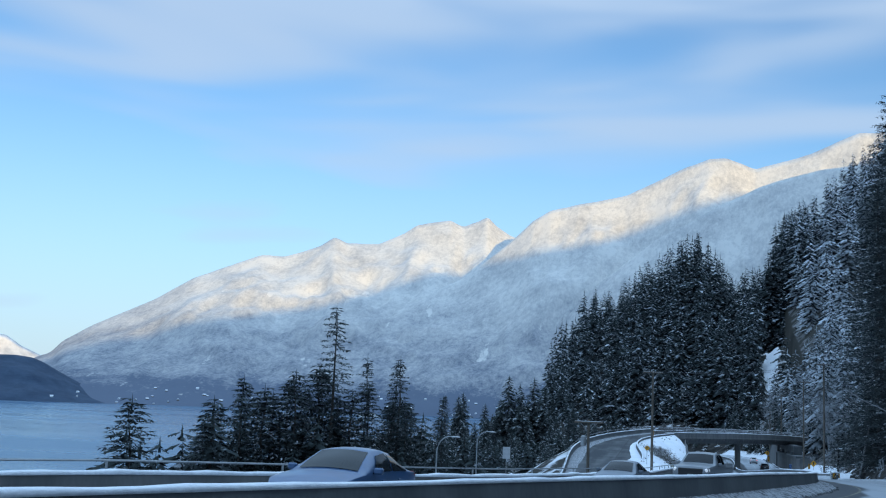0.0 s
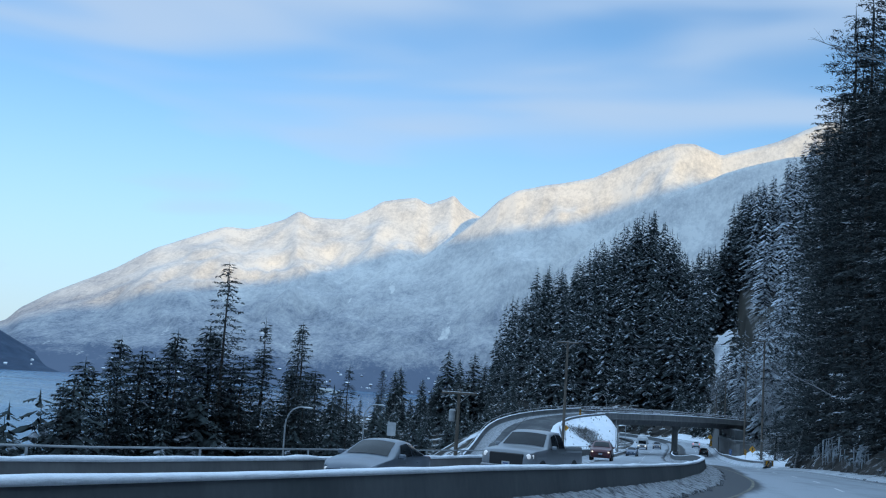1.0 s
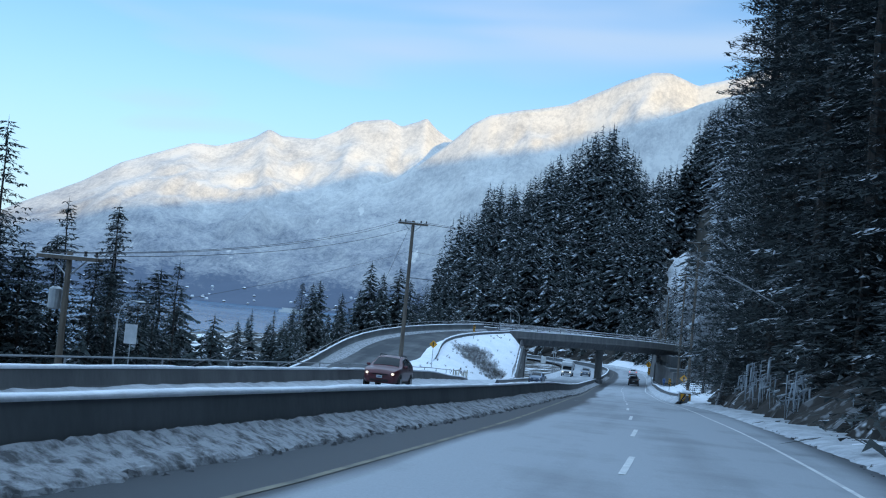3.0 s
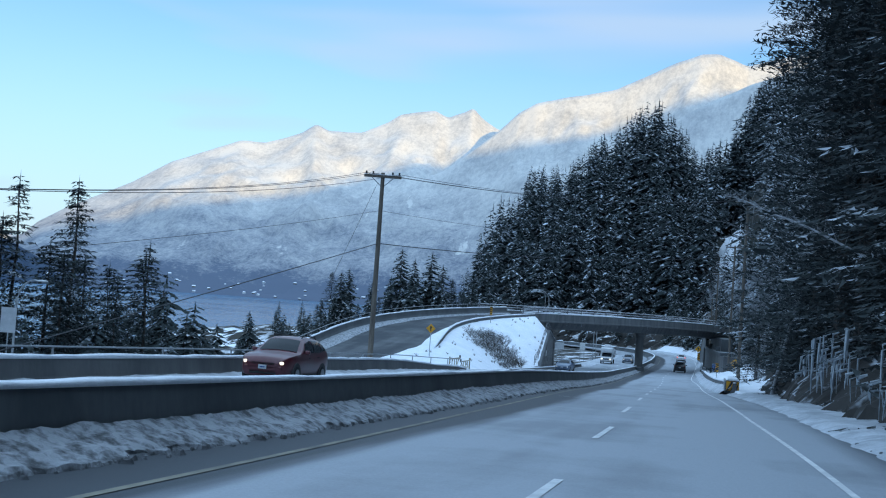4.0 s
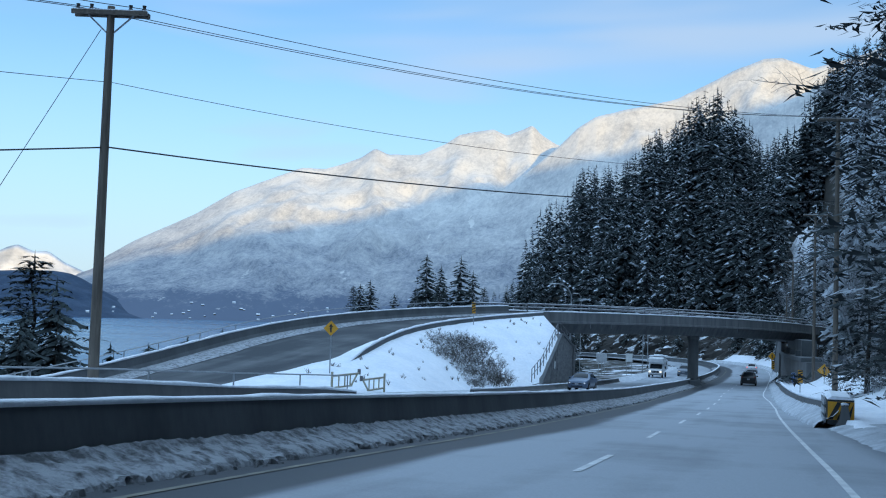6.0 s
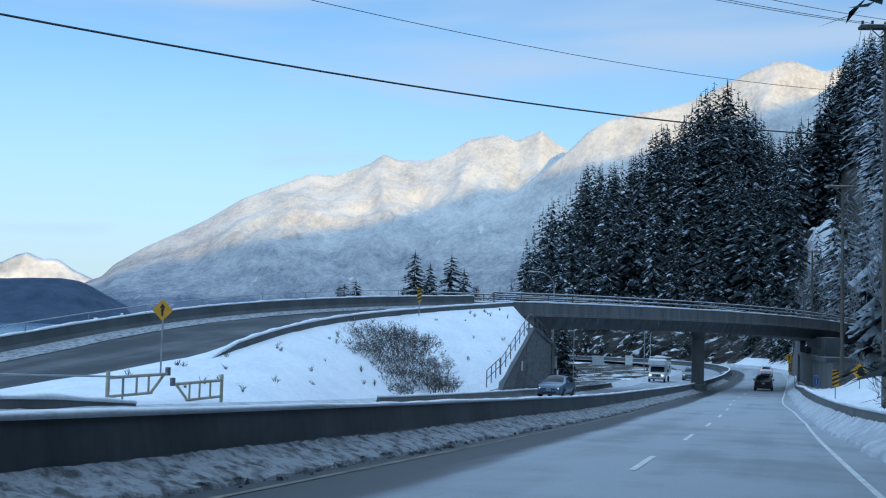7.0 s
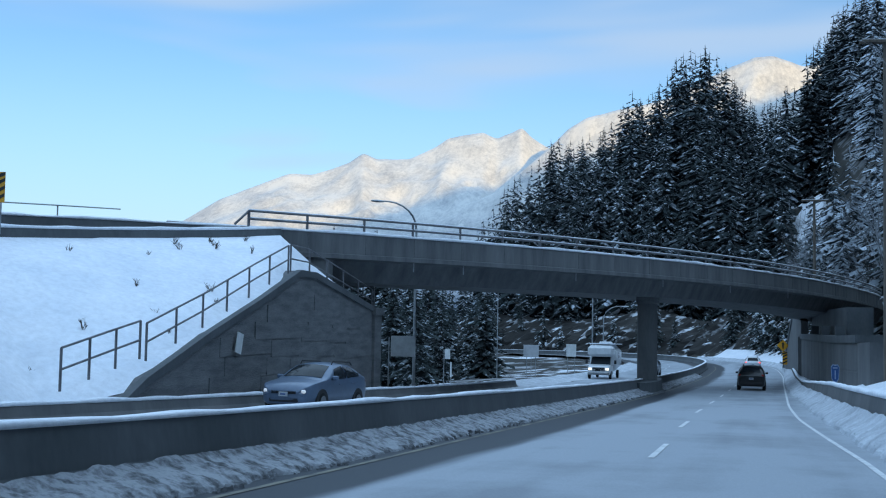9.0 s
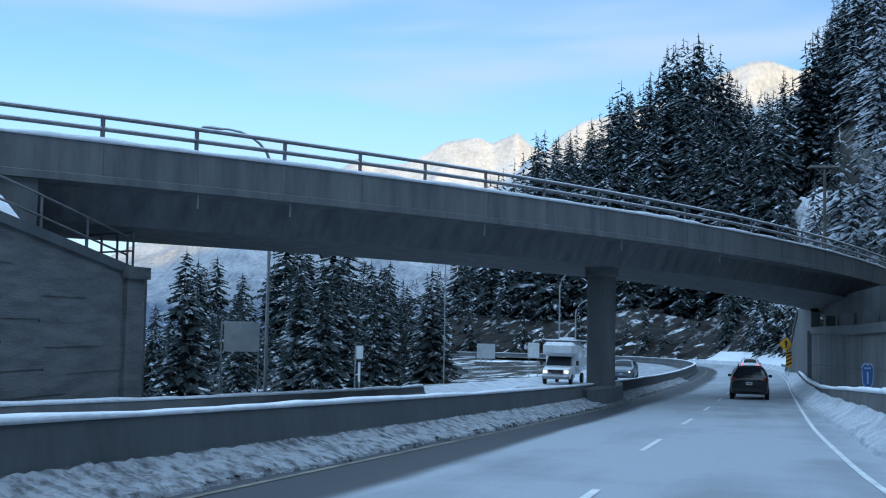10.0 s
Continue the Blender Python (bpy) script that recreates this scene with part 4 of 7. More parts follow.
INNER, OUTER = resample(INNER, 60), resample(OUTER, 60)
rows = []
for a, b in zip(INNER, OUTER):
    rows.append([at(*a.lerp(b, k / 5)) for k in range(6)])
tagged(sheet("ramp_road", rows, ASPHALT), "worn grey ramp roadway with slushy snow edges", "road", kind="structure")
for name, f0, f1, mat, lab in (("ramp_snow_outer", 0.80, 1.02, PLOUGHED, "slushy snow along the ramp's outer barrier"), ("ramp_snow_inner", -0.01, 0.16, SNOW, "snow along the ramp's inner edge")):
    rows = []
    for n, (a, b) in enumerate(zip(INNER, OUTER)):
        wob = 0.035 * noise.noise(Vector((n * 0.35, f0 * 9, 2)))
        lo, hi = (f0 + wob, f1) if f0 > 0.2 else (f0, f1 + wob)
        rows.append([at(*a.lerp(b, lo + (hi - lo) * k / 4)) + Vector((0, 0, (0.03, 0.09, 0.12, 0.1, 0.05)[k])) for k in range(5)])
    tagged(sheet(name, rows, mat), lab, "snow", kind="stuff")


def frames_on(points):
    return [(at(*p), side(points, i)) for i, p in enumerate(points)]


ramp_inner = barrier("concrete_barrier", frames_on([p - Vector((0, 0, 0.8 + max(0, 0.4 - 0.1 * k))) for k, p in enumerate(INNER_TOP)]), "dark concrete barrier curving up the ramp, snow on top", cap=0.09, mat=WETCONC)
ramp_outer = barrier("concrete_barrier", frames_on([p - Vector((0, 0, 0.8)) for p in OUTER_TOP]), "dark concrete barrier on the ramp's outer curve with a pipe rail", cap=0.08, mat=WETCONC)
pipe_rail(ramp_outer, frames_on([p - Vector((0, 0, 0.8)) for p in OUTER_TOP if p.y < 219]), 0.8, [0.5], 4.0)

# snow slope from the ramp down to the highway, and the ramp's outer bank
FOOT = catmull([(-6.5, 122, 0)] + [(median_x(y) - 10.3, y, 0) for y in range(130, 217, 6)], 2.0)
FOOT = [Vector((p.x, p.y, surface(p.x, p.y) + 0.15)) for p in resample(FOOT, 60)]
FOOT = [Vector((min(p.x, -4.95), p.y, p.z)) if p.y > 150 else p for p in FOOT]
# near the overpass it climbs along the wing wall's top
WING = [(-4.72, 202.6, -1.55), (-4.78, 203.8, -0.95), (-5.0, 207.5, 0.35), (-5.3, 211.8, 1.7), (-5.52, 215.4, 2.95), (-5.66, 217.2, 3.0), (-5.95, 221.3, 2.55), (-6.3, 226.3, 2.0)]
FOOT = [Vector((lerp_table([(q[1], q[0]) for q in WING], p.y) - 0.2, p.y, lerp_table([(q[1], q[2]) for q in WING], p.y) - 0.02)) if p.y > 202.6 else p for p in FOOT]


def slope_point(i, f):
    a, b = INNER[i] + Vector((0, 0, 0.34 * min(1, max(0, i - 26) / 8))), FOOT[i]
    p = a.lerp(b, f)
    p.z += 0.25 * math.sin(math.pi * f) * (1 if i > 24 else 0)
    return p


rows = []
for i in range(60):
    row = []
    for k in range(15):
        f = k / 14
        p = slope_point(i, f)
        amp = 0 if k in (0, 14) else 1
        p.z += amp * (0.12 * noise.noise(Vector((p.x * 0.5, p.y * 0.5, 31))) + 0.05 * noise.noise(Vector((p.x * 2, p.y * 2, 7)))) + (0.02 if k else 0.0)
        row.append(at(*p))
    rows.append(row)
last = [slope_point(59, k / 14) for k in range(15)]
for e in (0.34, 0.67, 1.0):
    rows.append([at(*(p.lerp(Vector((-7.35, 221.5, 3.45)).lerp(Vector((-5.95, 220.4, 2.7)), k / 14), e))) + Vector((0, 0, 0.03)) for k, p in enumerate(last)])
tagged(sheet("snow_slope", rows, SNOW), "untouched snow on the embankment between ramp and highway", "snow slope", kind="structure")
rows = []
for i, p in enumerate(OUTER):
    r = side(OUTER, i)
    rows.append([at(p.x - r.x * d, p.y - r.y * d, p.z + dz + (0.3 * noise.noise(Vector((p.x * 0.3, p.y * 0.3, d))) if d > 2 else 0)) for d, dz in ((-0.2, 0.0), (1.2, -0.1), (5, -2.2), (11, -6), (18, -10))])
tagged(sheet("ramp_bank", rows, GROUND), "snowy outer bank of the ramp falling to the trees", "embankment", kind="structure")

# ---- the overpass ----
def edge_x(y):
    d = y - 240
    return 3.879 + 0.566 * d - 0.00382 * d * d


def rail_z(y):
    d = y - 240
    return 6.495 + 0.0248 * d - 0.000358 * d * d


EDGE = catmull([(edge_x(y), y, rail_z(y)) for y in (219.2, 224, 230, 236, 243, 250, 257, 264, 271, 278, 284, 289)], 1.5)
DECK_FRAMES = [(at(*p), side(EDGE, i) * -1) for i, p in enumerate(EDGE)]
WIDE = 8.6
DECK = [(0.0, -0.70), (0.0, -1.62), (-0.07, -1.65), (-0.07, -1.84), (0.06, -1.86), (0.12, -1.80), (0.75, -1.9), (1.2, -2.84), (WIDE - 1.2, -2.84), (WIDE - 0.75, -1.9), (WIDE, -1.80), (WIDE, -0.70), (WIDE - 0.3, -0.70), (WIDE - 0.36, -1.45), (0.36, -1.45), (0.3, -0.70)]
bridge = tagged(thing("overpass", Matrix.Translation(DECK_FRAMES[0][0])), "curved concrete overpass with steel rails and snow-lined parapets", "bridge")
HOME = Matrix.Translation(-DECK_FRAMES[0][0])


def under(ob, parent, home):
    """Makes ob a part of an Empty that stands at the inverse of home."""
    ob.parent = parent
    ob.matrix_parent_inverse = home
    return ob


under(sweep("deck", DECK_FRAMES, DECK, GIRDER), bridge, HOME)["label"] = "grey concrete box girder with stained parapets"
under(sweep("deck_road", DECK_FRAMES, [(0.37, -1.44), (WIDE - 0.37, -1.44), (WIDE - 0.37, -1.40), (0.37, -1.40)], ASPHALT), bridge, HOME)
for a in (0.15, WIDE - 0.15):
    fr = [(p + r * a, r) for p, r in DECK_FRAMES]
    under(snow_cap(fr, -0.70, 0.38, 0.1, 3.0 + a, None), bridge, HOME)
    for k, (p, r) in enumerate(fr):
        if k % 2 == 0:
            g = Mesh()
            g.box((0.09, 0.09, 0.72), Matrix.Translation(p + Vector((0, 0, -0.34))))
            under(g.obj("post", DARKSTEEL), bridge, HOME)
    for dz in (0.0, -0.34):
        g = Mesh()
        ends = [fr[0][0] - (fr[1][0] - fr[0][0]) * 0.45 + Vector((0, 0, -0.6))] if dz == 0.0 else []
        g.tube(ends + [p + Vector((0, 0, dz)) for p, r in fr], 0.055, 6)
        under(g.obj("rail", DARKSTEEL), bridge, HOME)
        g = Mesh()
        g.tube([p + Vector((0, 0, dz + 0.05)) for p, r in fr], 0.032, 5)
        under(g.obj("rail_snow", SNOW), bridge, HOME)
# joints of the parapet panels and drain pipes under them
for k, (p, r) in enumerate(DECK_FRAMES):
    if k % 2 == 0:
        g = Mesh()
        d = Vector((-r.y, r.x, 0))
        g.box((0.02, 0.03, 0.9), Matrix.Translation(p - r * 0.004 + Vector((0, 0, -1.16))) @ Matrix.Rotation(math.atan2(d.y, d.x) + math.pi / 2, 4, "Z"))
        under(g.obj("panel_joint", WALLSTONE), bridge, HOME)
for y in (226.4, 229.0, 236.0, 243.0, 250.0, 258.0):
    g = Mesh()
    q = at(edge_x(y) - 0.15, y + 0.1, rail_z(y) - 1.85)
    g.tube([q, q - Vector((0, 0, 0.42))], 0.03, 6)
    under(g.obj("drain_pipe", STEEL), bridge, HOME)
g = Mesh()
base = at(4.25, 245.5, -2.3)
for r0, z0, z1 in ((0.61, 0.0, 6.0),):
    g.tube([base + Vector((0, 0, z0 + (z1 - z0) * k / 6)) for k in range(7)], r0, 24)
under(g.obj("pier", CONCRETE, None, "round concrete pier standing in the median"), bridge, HOME)
g = Mesh()
g.tube([base + Vector((0, 0, 5.72)), base + Vector((0, 0, 6.14))], 0.72, 20)
under(g.obj("bearing", WALLSTONE), bridge, HOME)
# the barrier swells round the pier
g = Mesh()
g.loft([[base + Vector((a * math.cos(q), b * math.sin(q), z)) for q in (2 * math.pi * k / 20 for k in range(20))] for a, b, z in ((1.05, 4.2, 0), (1.05, 4.2, 0.35), (0.86, 3.8, 0.5), (0.82, 3.7, 1.1))], True, True)
tagged(g.obj("pier_guard", WETCONC), "concrete guard swelling round the bridge pier", "concrete barrier")


# left abutment: a formed concrete wing wall that rises to a peak
def wall_block(name, points, thick, mat, label="", z0=-2.6):
    """A wall over plan points (x, y, top), thickened to its left side."""
    g = Mesh()
    rows = []
    pts = [Vector(p) for p in points]
    for i, p in enumerate(pts):
        r = side([Vector((q.x, q.y, 0)) for q in pts], i)
        rows.append([at(p.x, p.y, z0), at(p.x, p.y, p.z), at(p.x - r.x * thick, p.y - r.y * thick, p.z), at(p.x - r.x * thick, p.y - r.y * thick, z0)])
    g.loft(rows, True, True)
    return g.obj(name, mat, None, label)


wing = tagged(wall_block("wall_wing", WING, 0.7, WALLSTONE), "dark formed-concrete wing wall with staggered block joints", "retaining wall", kind="structure")
cap_rows = Mesh()
cap_rows.loft([[at(x + 0.08, y, z - 0.22), at(x + 0.08, y, z + 0.03), at(x - 0.14, y, z + 0.03), at(x - 0.14, y, z - 0.2)] for x, y, z in WING], True, True)
cap_rows.obj("coping", WETCONC, wing, "dark smooth coping")
g = Mesh()
g.box((0.8, 0.9, 4.6), Matrix.Translation(at(-6.5, 225.75, -0.45)))
g.obj("corner_pillar", WALLSTONE, wing)
# raised courses of the formed wall
random.seed(5)
for row in range(7):
    y = 202.5 + random.random() * 2
    z = -1.5 + row * 0.62
    while y < 225:
        w = 2.2 + 2.4 * random.random()
        top = lerp_table([(p[1], p[2]) for p in WING], y + w / 2)
        lo = min(lerp_table([(p[1], p[2]) for p in WING], y), lerp_table([(p[1], p[2]) for p in WING], y + w))
        if z + 0.6 < lo - 0.25 and y + w < 225.7:
            x = lerp_table([(p[1], p[0]) for p in WING], y + w / 2)
            g = Mesh()
            proud = 0.014 + 0.005 * random.random()
            tilt = math.atan2(-1.6, 23.4)
            g.box((0.08, w - 0.008, 0.592), Matrix.Translation(at(x + proud - 0.03, y + w / 2, z + 0.3)) @ Matrix.Rotation(-tilt, 4, "Z"))
            g.obj("wall_stone", WALLSTONE, wing)
        y += w
plaque = Mesh()
plaque.box((0.03, 0.4, 0.66), Matrix.Translation(at(-4.98, 209.6, 0.12)) @ Matrix.Rotation(radians(-14), 4, "X"))
tagged(plaque.obj("notice_plate", SIGNWHITE), "small tilted white notice plate on the wing wall", "sign")
seat = wall_block("wall_abutment_left", [(-6.4, 226.8, 2.0), (-10.5, 231.5, 2.2), (-14.2, 235.8, 2.2)], 1.4, WALLSTONE)
tagged(seat, "concrete abutment seat under the overpass", "retaining wall", kind="structure")
cheek = wall_block("wall_abutment_cheek", [(edge_x(y) - 0.06, y + 0.06, rail_z(y) - 1.83) for y in (218.4, 219.8, 221.2, 222.6)], 0.85, GIRDER, z0=0.4)
tagged(cheek, "stained concrete cheek wall closing the overpass's end", "retaining wall", kind="structure")
g = Mesh()
g.box((1.0, 1.15, 0.34), Matrix.Translation(at(-6.5, 225.75, 1.92)))
g.obj("pillar_cap", WALLSTONE, wing)


def hand_rail(name, points, label, posts, height=1.05):
    """A two-rail pipe fence over plan points (x, y, foot)."""
    ob = tagged(thing(name, Matrix.Translation(at(*points[0]))), label, "handrail", "handrails up the bank")
    home = Matrix.Translation(-at(*points[0]))
    points = [(p[0] + 0.28, p[1], p[2] - 0.14) for p in points]
    line = resample([Vector(p) for p in points], posts)
    for p in line:
        g = Mesh()
        g.tube([at(*p), at(*p) + Vector((0, 0, height))], 0.035, 6)
        under(g.obj("post", DARKSTEEL), ob, home)
    for h in (height, height * 0.5):
        g = Mesh()
        g.tube([at(*p) + Vector((0, 0, h)) for p in [Vector(q) for q in points]], 0.03, 6)
        under(g.obj("rail", DARKSTEEL), ob, home)
    return ob


hand_rail("handrail", [(-5.3, 200.4, -1.1), (-5.35, 202.4, -0.65), (-5.4, 204.0, -0.3)], "short galvanised pipe handrail at the foot of the bank", 4)
hand_rail("handrail", [(-5.45, 204.4, -0.35), (-5.7, 208.0, 0.7), (-5.95, 212.0, 2.0), (-6.1, 215.0, 2.95)], "galvanised pipe handrail climbing beside the wing wall", 7)
hand_rail("handrail", [(-6.1, 215.2, 3.0), (-6.25, 217.2, 3.05), (-6.5, 221.3, 2.6), (-6.75, 225.8, 2.05)], "galvanised pipe handrail along the abutment's top", 6)
hand_rail("handrail", [(-6.75, 226.1, 2.2), (-8.6, 226.5, 2.2)], "small galvanised rail closing the landing under the overpass", 4)

# right abutment: runs beside the shoulder, its top level though the road falls
ABUT = [(14.2, 281.0, 2.3), (14.6, 273.0, 2.05), (15.05, 265.0, 1.77), (15.55, 256.5, 1.47), (16.25, 244.5, 1.2), (16.55, 240.2, 1.15)]
abut = tagged(wall_block("wall_abutment_right", ABUT, 2.6, CONCRETE), "grey concrete abutment wall beside the hillside shoulder", "retaining wall", kind="structure")
g = Mesh()
g.loft([[at(x - 0.14, y, z), at(x - 0.14, y, z + 0.46), at(x + 2.7, y, z + 0.46), at(x + 2.7, y, z)] for x, y, z in ABUT[:5]], True, True)
g.obj("abutment_cap", WETCONC, abut)
g = Mesh()
g.loft([[at(x + 0.9, y, z + 0.4), at(x + 0.9, y, z + 2.4), at(x + 2.6, y, z + 2.4), at(x + 2.6, y, z + 0.4)] for x, y, z in ABUT[:4]], True, True)
g.obj("bearing_wall", WETCONC, abut, "shaded wall behind the girder's bearings")
for x, y, z in ABUT[1:4]:
    g = Mesh()
    g.box((0.6, 0.7, 0.7), Matrix.Translation(at(x + 0.45, y, z + 0.8)))
    g.obj("bearing_block", WETCONC, abut)
wing2 = tagged(wall_block("wall_wing_right", [(14.2, 281.2, 3.9), (13.98, 289, 5.0), (13.76, 297.2, 4.9), (13.42, 309, 2.2), (13.14, 320, -0.35)], -0.6, CONCRETE), "sloping concrete wing wall past the overpass", "retaining wall", kind="structure")
g = Mesh()
g.loft([[at(x - 0.1, y, z - 0.3), at(x - 0.1, y, z + 0.04), at(x + 0.65, y, z + 0.04), at(x + 0.65, y, z - 0.3)] for x, y, z in ((13.74, 297.2, 4.9), (13.40, 309, 2.2), (13.1, 320.4, -0.4))], True, True)
g.obj("coping", WETCONC, wing2, "dark sloping coping")
g = Mesh()
g.box((0.5, 0.5, 4.2), Matrix.Translation(at(14.16, 281.0, 0.4)))
g.obj("corner_pillar", GIRDER, abut, "pale worn corner of the abutment")
cuts = (280.6, 274.4, 268.2, 262.0, 256.0, 250.0, 244.6)
for ya, yb in zip(cuts, cuts[1:]):
    for f0, f1 in ((0.0, 0.48), (0.5, 0.98)):
        g = Mesh()
        cols = []
        for y in (ya - 0.05, yb + 0.05):
            x = lerp_table([(p[1], p[0]) for p in reversed(ABUT)], y)
            top = lerp_table([(p[1], p[2]) for p in reversed(ABUT)], y)
            lo, hi = -2 + (top + 2) * f0, -2 + (top + 2) * f1
            cols.append([at(x + 0.02, y, lo), at(x + 0.02, y, hi), at(x - 0.025, y, hi - 0.02), at(x - 0.025, y, lo + 0.02)])
        g.loft(cols, True, True)
        g.obj("wall_panel", CONCRETE, abut)
# a tall route shield on a post before the abutment, facing the traffic
g = Mesh()
p = at(15.4, 251.0, -0.62)
m = Matrix.Translation(p) @ Matrix.Rotation(radians(90), 4, "X") @ Matrix.Scale(0.99, 4, (0, 1, 0)) @ Matrix.Scale(0.65, 4, (1, 0, 0))
outline = [(-0.42, 0.45), (-0.22, 0.62), (0, 0.55), (0.22, 0.62), (0.42, 0.45), (0.36, -0.3), (0.0, -0.72), (-0.36, -0.3)]
g.loft([[m @ Vector((a * 0.95, b, 0.0)) for a, b in outline], [m @ Vector((a * 0.95, b, 0.03)) for a, b in outline]], True, True)
shield = tagged(g.obj("route_shield", SIGNRIM), "blue route shield with a pale rim before the abutment", "sign")
g = Mesh()
g.loft([[m @ Vector((a * 0.83, b * 0.9, 0.03)) for a, b in outline], [m @ Vector((a * 0.83, b * 0.9, 0.036)) for a, b in outline]], True, True)
g.obj("shield_face", SIGNBLUE, shield)
g = Mesh()
g.tube([p + Vector((0, 0.03, -1.6)), p + Vector((0, 0.03, 0.6))], 0.035, 6)
g.obj("post", STEEL, shield)
g = Mesh()
for w, h, dy in ((0.1, 0.55, -0.05), (0.42, 0.08, 0.38)):
    g.box((w, h, 0.02), m @ Matrix.Translation((0, dy, 0.045)))
g.obj("shield_figure", SIGNRIM, shield, "pale bars")

# ---- trees ----
def conifer_mesh(name, seed, height, radius, levels, mat, sparse=0.0, twigs=3, top=0.0, lowest=0.08, droop=0.35, fine=False):
    """A crown of drooping boughs, whorl over whorl, each with side sprays; returns its mesh."""
    rnd = random.Random(seed)
    v, f = [], []
    for k in range(levels):
        s = lowest + (1 - lowest) * (k / levels) ** 0.92
        z = height * s
        reach = radius * (1 - s) ** (0.62 + 0.5 * top) * (0.9 + 0.2 * rnd.random() if twigs > 40 else 0.8 + 0.4 * rnd.random()) + 0.12
        if rnd.random() < sparse:
            reach *= 0.35 + 0.3 * rnd.random()
        n = (7 if fine and twigs > 40 else 5) if reach > 0.4 * radius else 4
        spin = rnd.random() * 6.28
        for j in range(n):
            a = spin + j * 6.283 / n + rnd.uniform(-0.35, 0.35)
            L = reach * (rnd.uniform(0.8, 1.08) if twigs > 40 else rnd.uniform(0.62, 1.18))
            if rnd.random() < sparse * 0.6:
                continue
            ca, sa = math.cos(a), math.sin(a)
            z0 = z + rnd.uniform(-0.8, 0.8) * height / levels
            fall_ = L * droop * rnd.uniform(0.6, 1.4)
            w = (0.02 if fine else 0.22) * L + (0.02 if fine else 0.1)
            lift = (0.012 if fine else 0.06) * L

            def put(d, o, h):
                v.append((ca * d - sa * o, sa * d + ca * o, z0 + h))
                return len(v) - 1
            b0 = put(0.05, 0, 0.05)
            m1 = put(0.45 * L, w * 0.75, -0.42 * fall_ - 0.15 * w)
            m2 = put(0.45 * L, -w * 0.75, -0.42 * fall_ - 0.15 * w)
            c = put(0.5 * L, 0, lift - (0.42 if fine else 0.32) * fall_)
            tip = put(L, rnd.uniform(-0.1, 0.1) * L, -fall_ + 0.04 * L)
            if not fine:
                f.extend(((b0, m2, c), (b0, c, m1), (c, m2, tip), (c, tip, m1)))
            for q in range(int(twigs * (0.35 + 0.65 * L / radius)) if fine else 0):
                # small ragged sprays along the bough and its side shoots, turned every way
                t = rnd.random() ** 0.8
                d = L * (0.08 + 0.95 * t)
                o = rnd.uniform(-1, 1) * (0.3 * L * (1.08 - t) ** 0.6 + 0.12)
                h = -fall_ * t ** 1.3 + 0.1 * L * t ** 4 - abs(o) * rnd.uniform(0.05, 0.35)
                size = rnd.uniform(0.2, 0.46) * (1.0 if twigs > 40 else 1.75)
                a_ = rnd.uniform(0, 6.28) if abs(o) < 0.15 * L else math.copysign(rnd.uniform(0.2, 1.6), o)
                da, oa = math.cos(a_) * size, math.sin(a_) * size
                i1 = put(d, o, h + 0.05)
                thin = 0.2 if twigs > 40 else 0.3
                i2 = put(d + 0.42 * da - thin * oa, o + 0.42 * oa + thin * da, h - 0.1 * size)
                i3 = put(d + da, o + oa, h - rnd.uniform(0.0, 0.4 if twigs > 40 else 0.6) * size)
                f.append((i1, i2, i3))
            for q in range(0 if fine else twigs):
                d = L * rnd.uniform(0.3, 0.95)
                o = (1 if q % 2 else -1) * w * rnd.uniform(0.75, 1.6) * (1.15 - d / L * 0.6)
                h = -fall_ * (d / L) ** 1.3
                i1 = put(d * 0.82, o * 0.25, h + 0.05 * L)
                i2 = put(d + 0.16 * L, o * 0.32, h + 0.02 * L)
                i3 = put(d + 0.1 * L, o * 1.25, h - abs(o) * 0.45)
                f.append((i1, i2, i3))
    # leader
    k = len(v)
    for q in range(3):
        v.append((0.12 * math.cos(q * 2.09), 0.12 * math.sin(q * 2.09), height * 0.93))
    v.append((0, 0, height * 1.02))
    f += [(k, k + 1, k + 3), (k + 1, k + 2, k + 3), (k + 2, k, k + 3)]
    me = bpy.data.meshes.new(name)
    me.from_pydata(v, [], f)
    me.materials.append(mat)
    me.update()
    return me


def trunk_mesh(name, height, r0, seed):
    rnd = random.Random(seed)
    g = Mesh()
    g.tube([(0.06 * rnd.uniform(-1, 1) * k, 0.06 * rnd.uniform(-1, 1) * k, height * 0.97 * k / 5 - 1.2 * (k == 0)) for k in range(6)], [r0 * (1 - 0.93 * k / 5) for k in range(6)], 7)
    me = bpy.data.meshes.new(name)
    me.from_pydata(g.v, [], g.f)
    me.materials.append(BARK)
    me.update()
    return me


def conifer(seed, height, radius, levels, mat, label, group, **more):
    """A conifer as a thing of two parts, at the origin."""
    ob = tagged(thing("conifer"), label, "tree", group)
    crown = new("crown", conifer_mesh("crown", seed, height, radius, levels, mat, **more))
    trunk = new("trunk", trunk_mesh("trunk", height, 0.012 * height + 0.06, seed))
    crown.parent = trunk.parent = ob
    return ob


def plant(kind, x, y, top=None, scale=None, sink=0.3, broad=1.0):
    """A copy of a model tree on the land at (x, y); top: the height of its tip above the slope."""
    model, height = kind
    z = land(x, y) - sink
    s = scale if scale else (top - z) / height
    wide = s * broad * random.uniform(0.9, 1.12)
    ob = copy_thing(model, at(x, y, z) and Matrix.Translation(at(x, y, z)) @ Matrix.Rotation(random.uniform(0, 6.28), 4, "Z"))
    ob.scale = (wide, wide, s)
    return ob


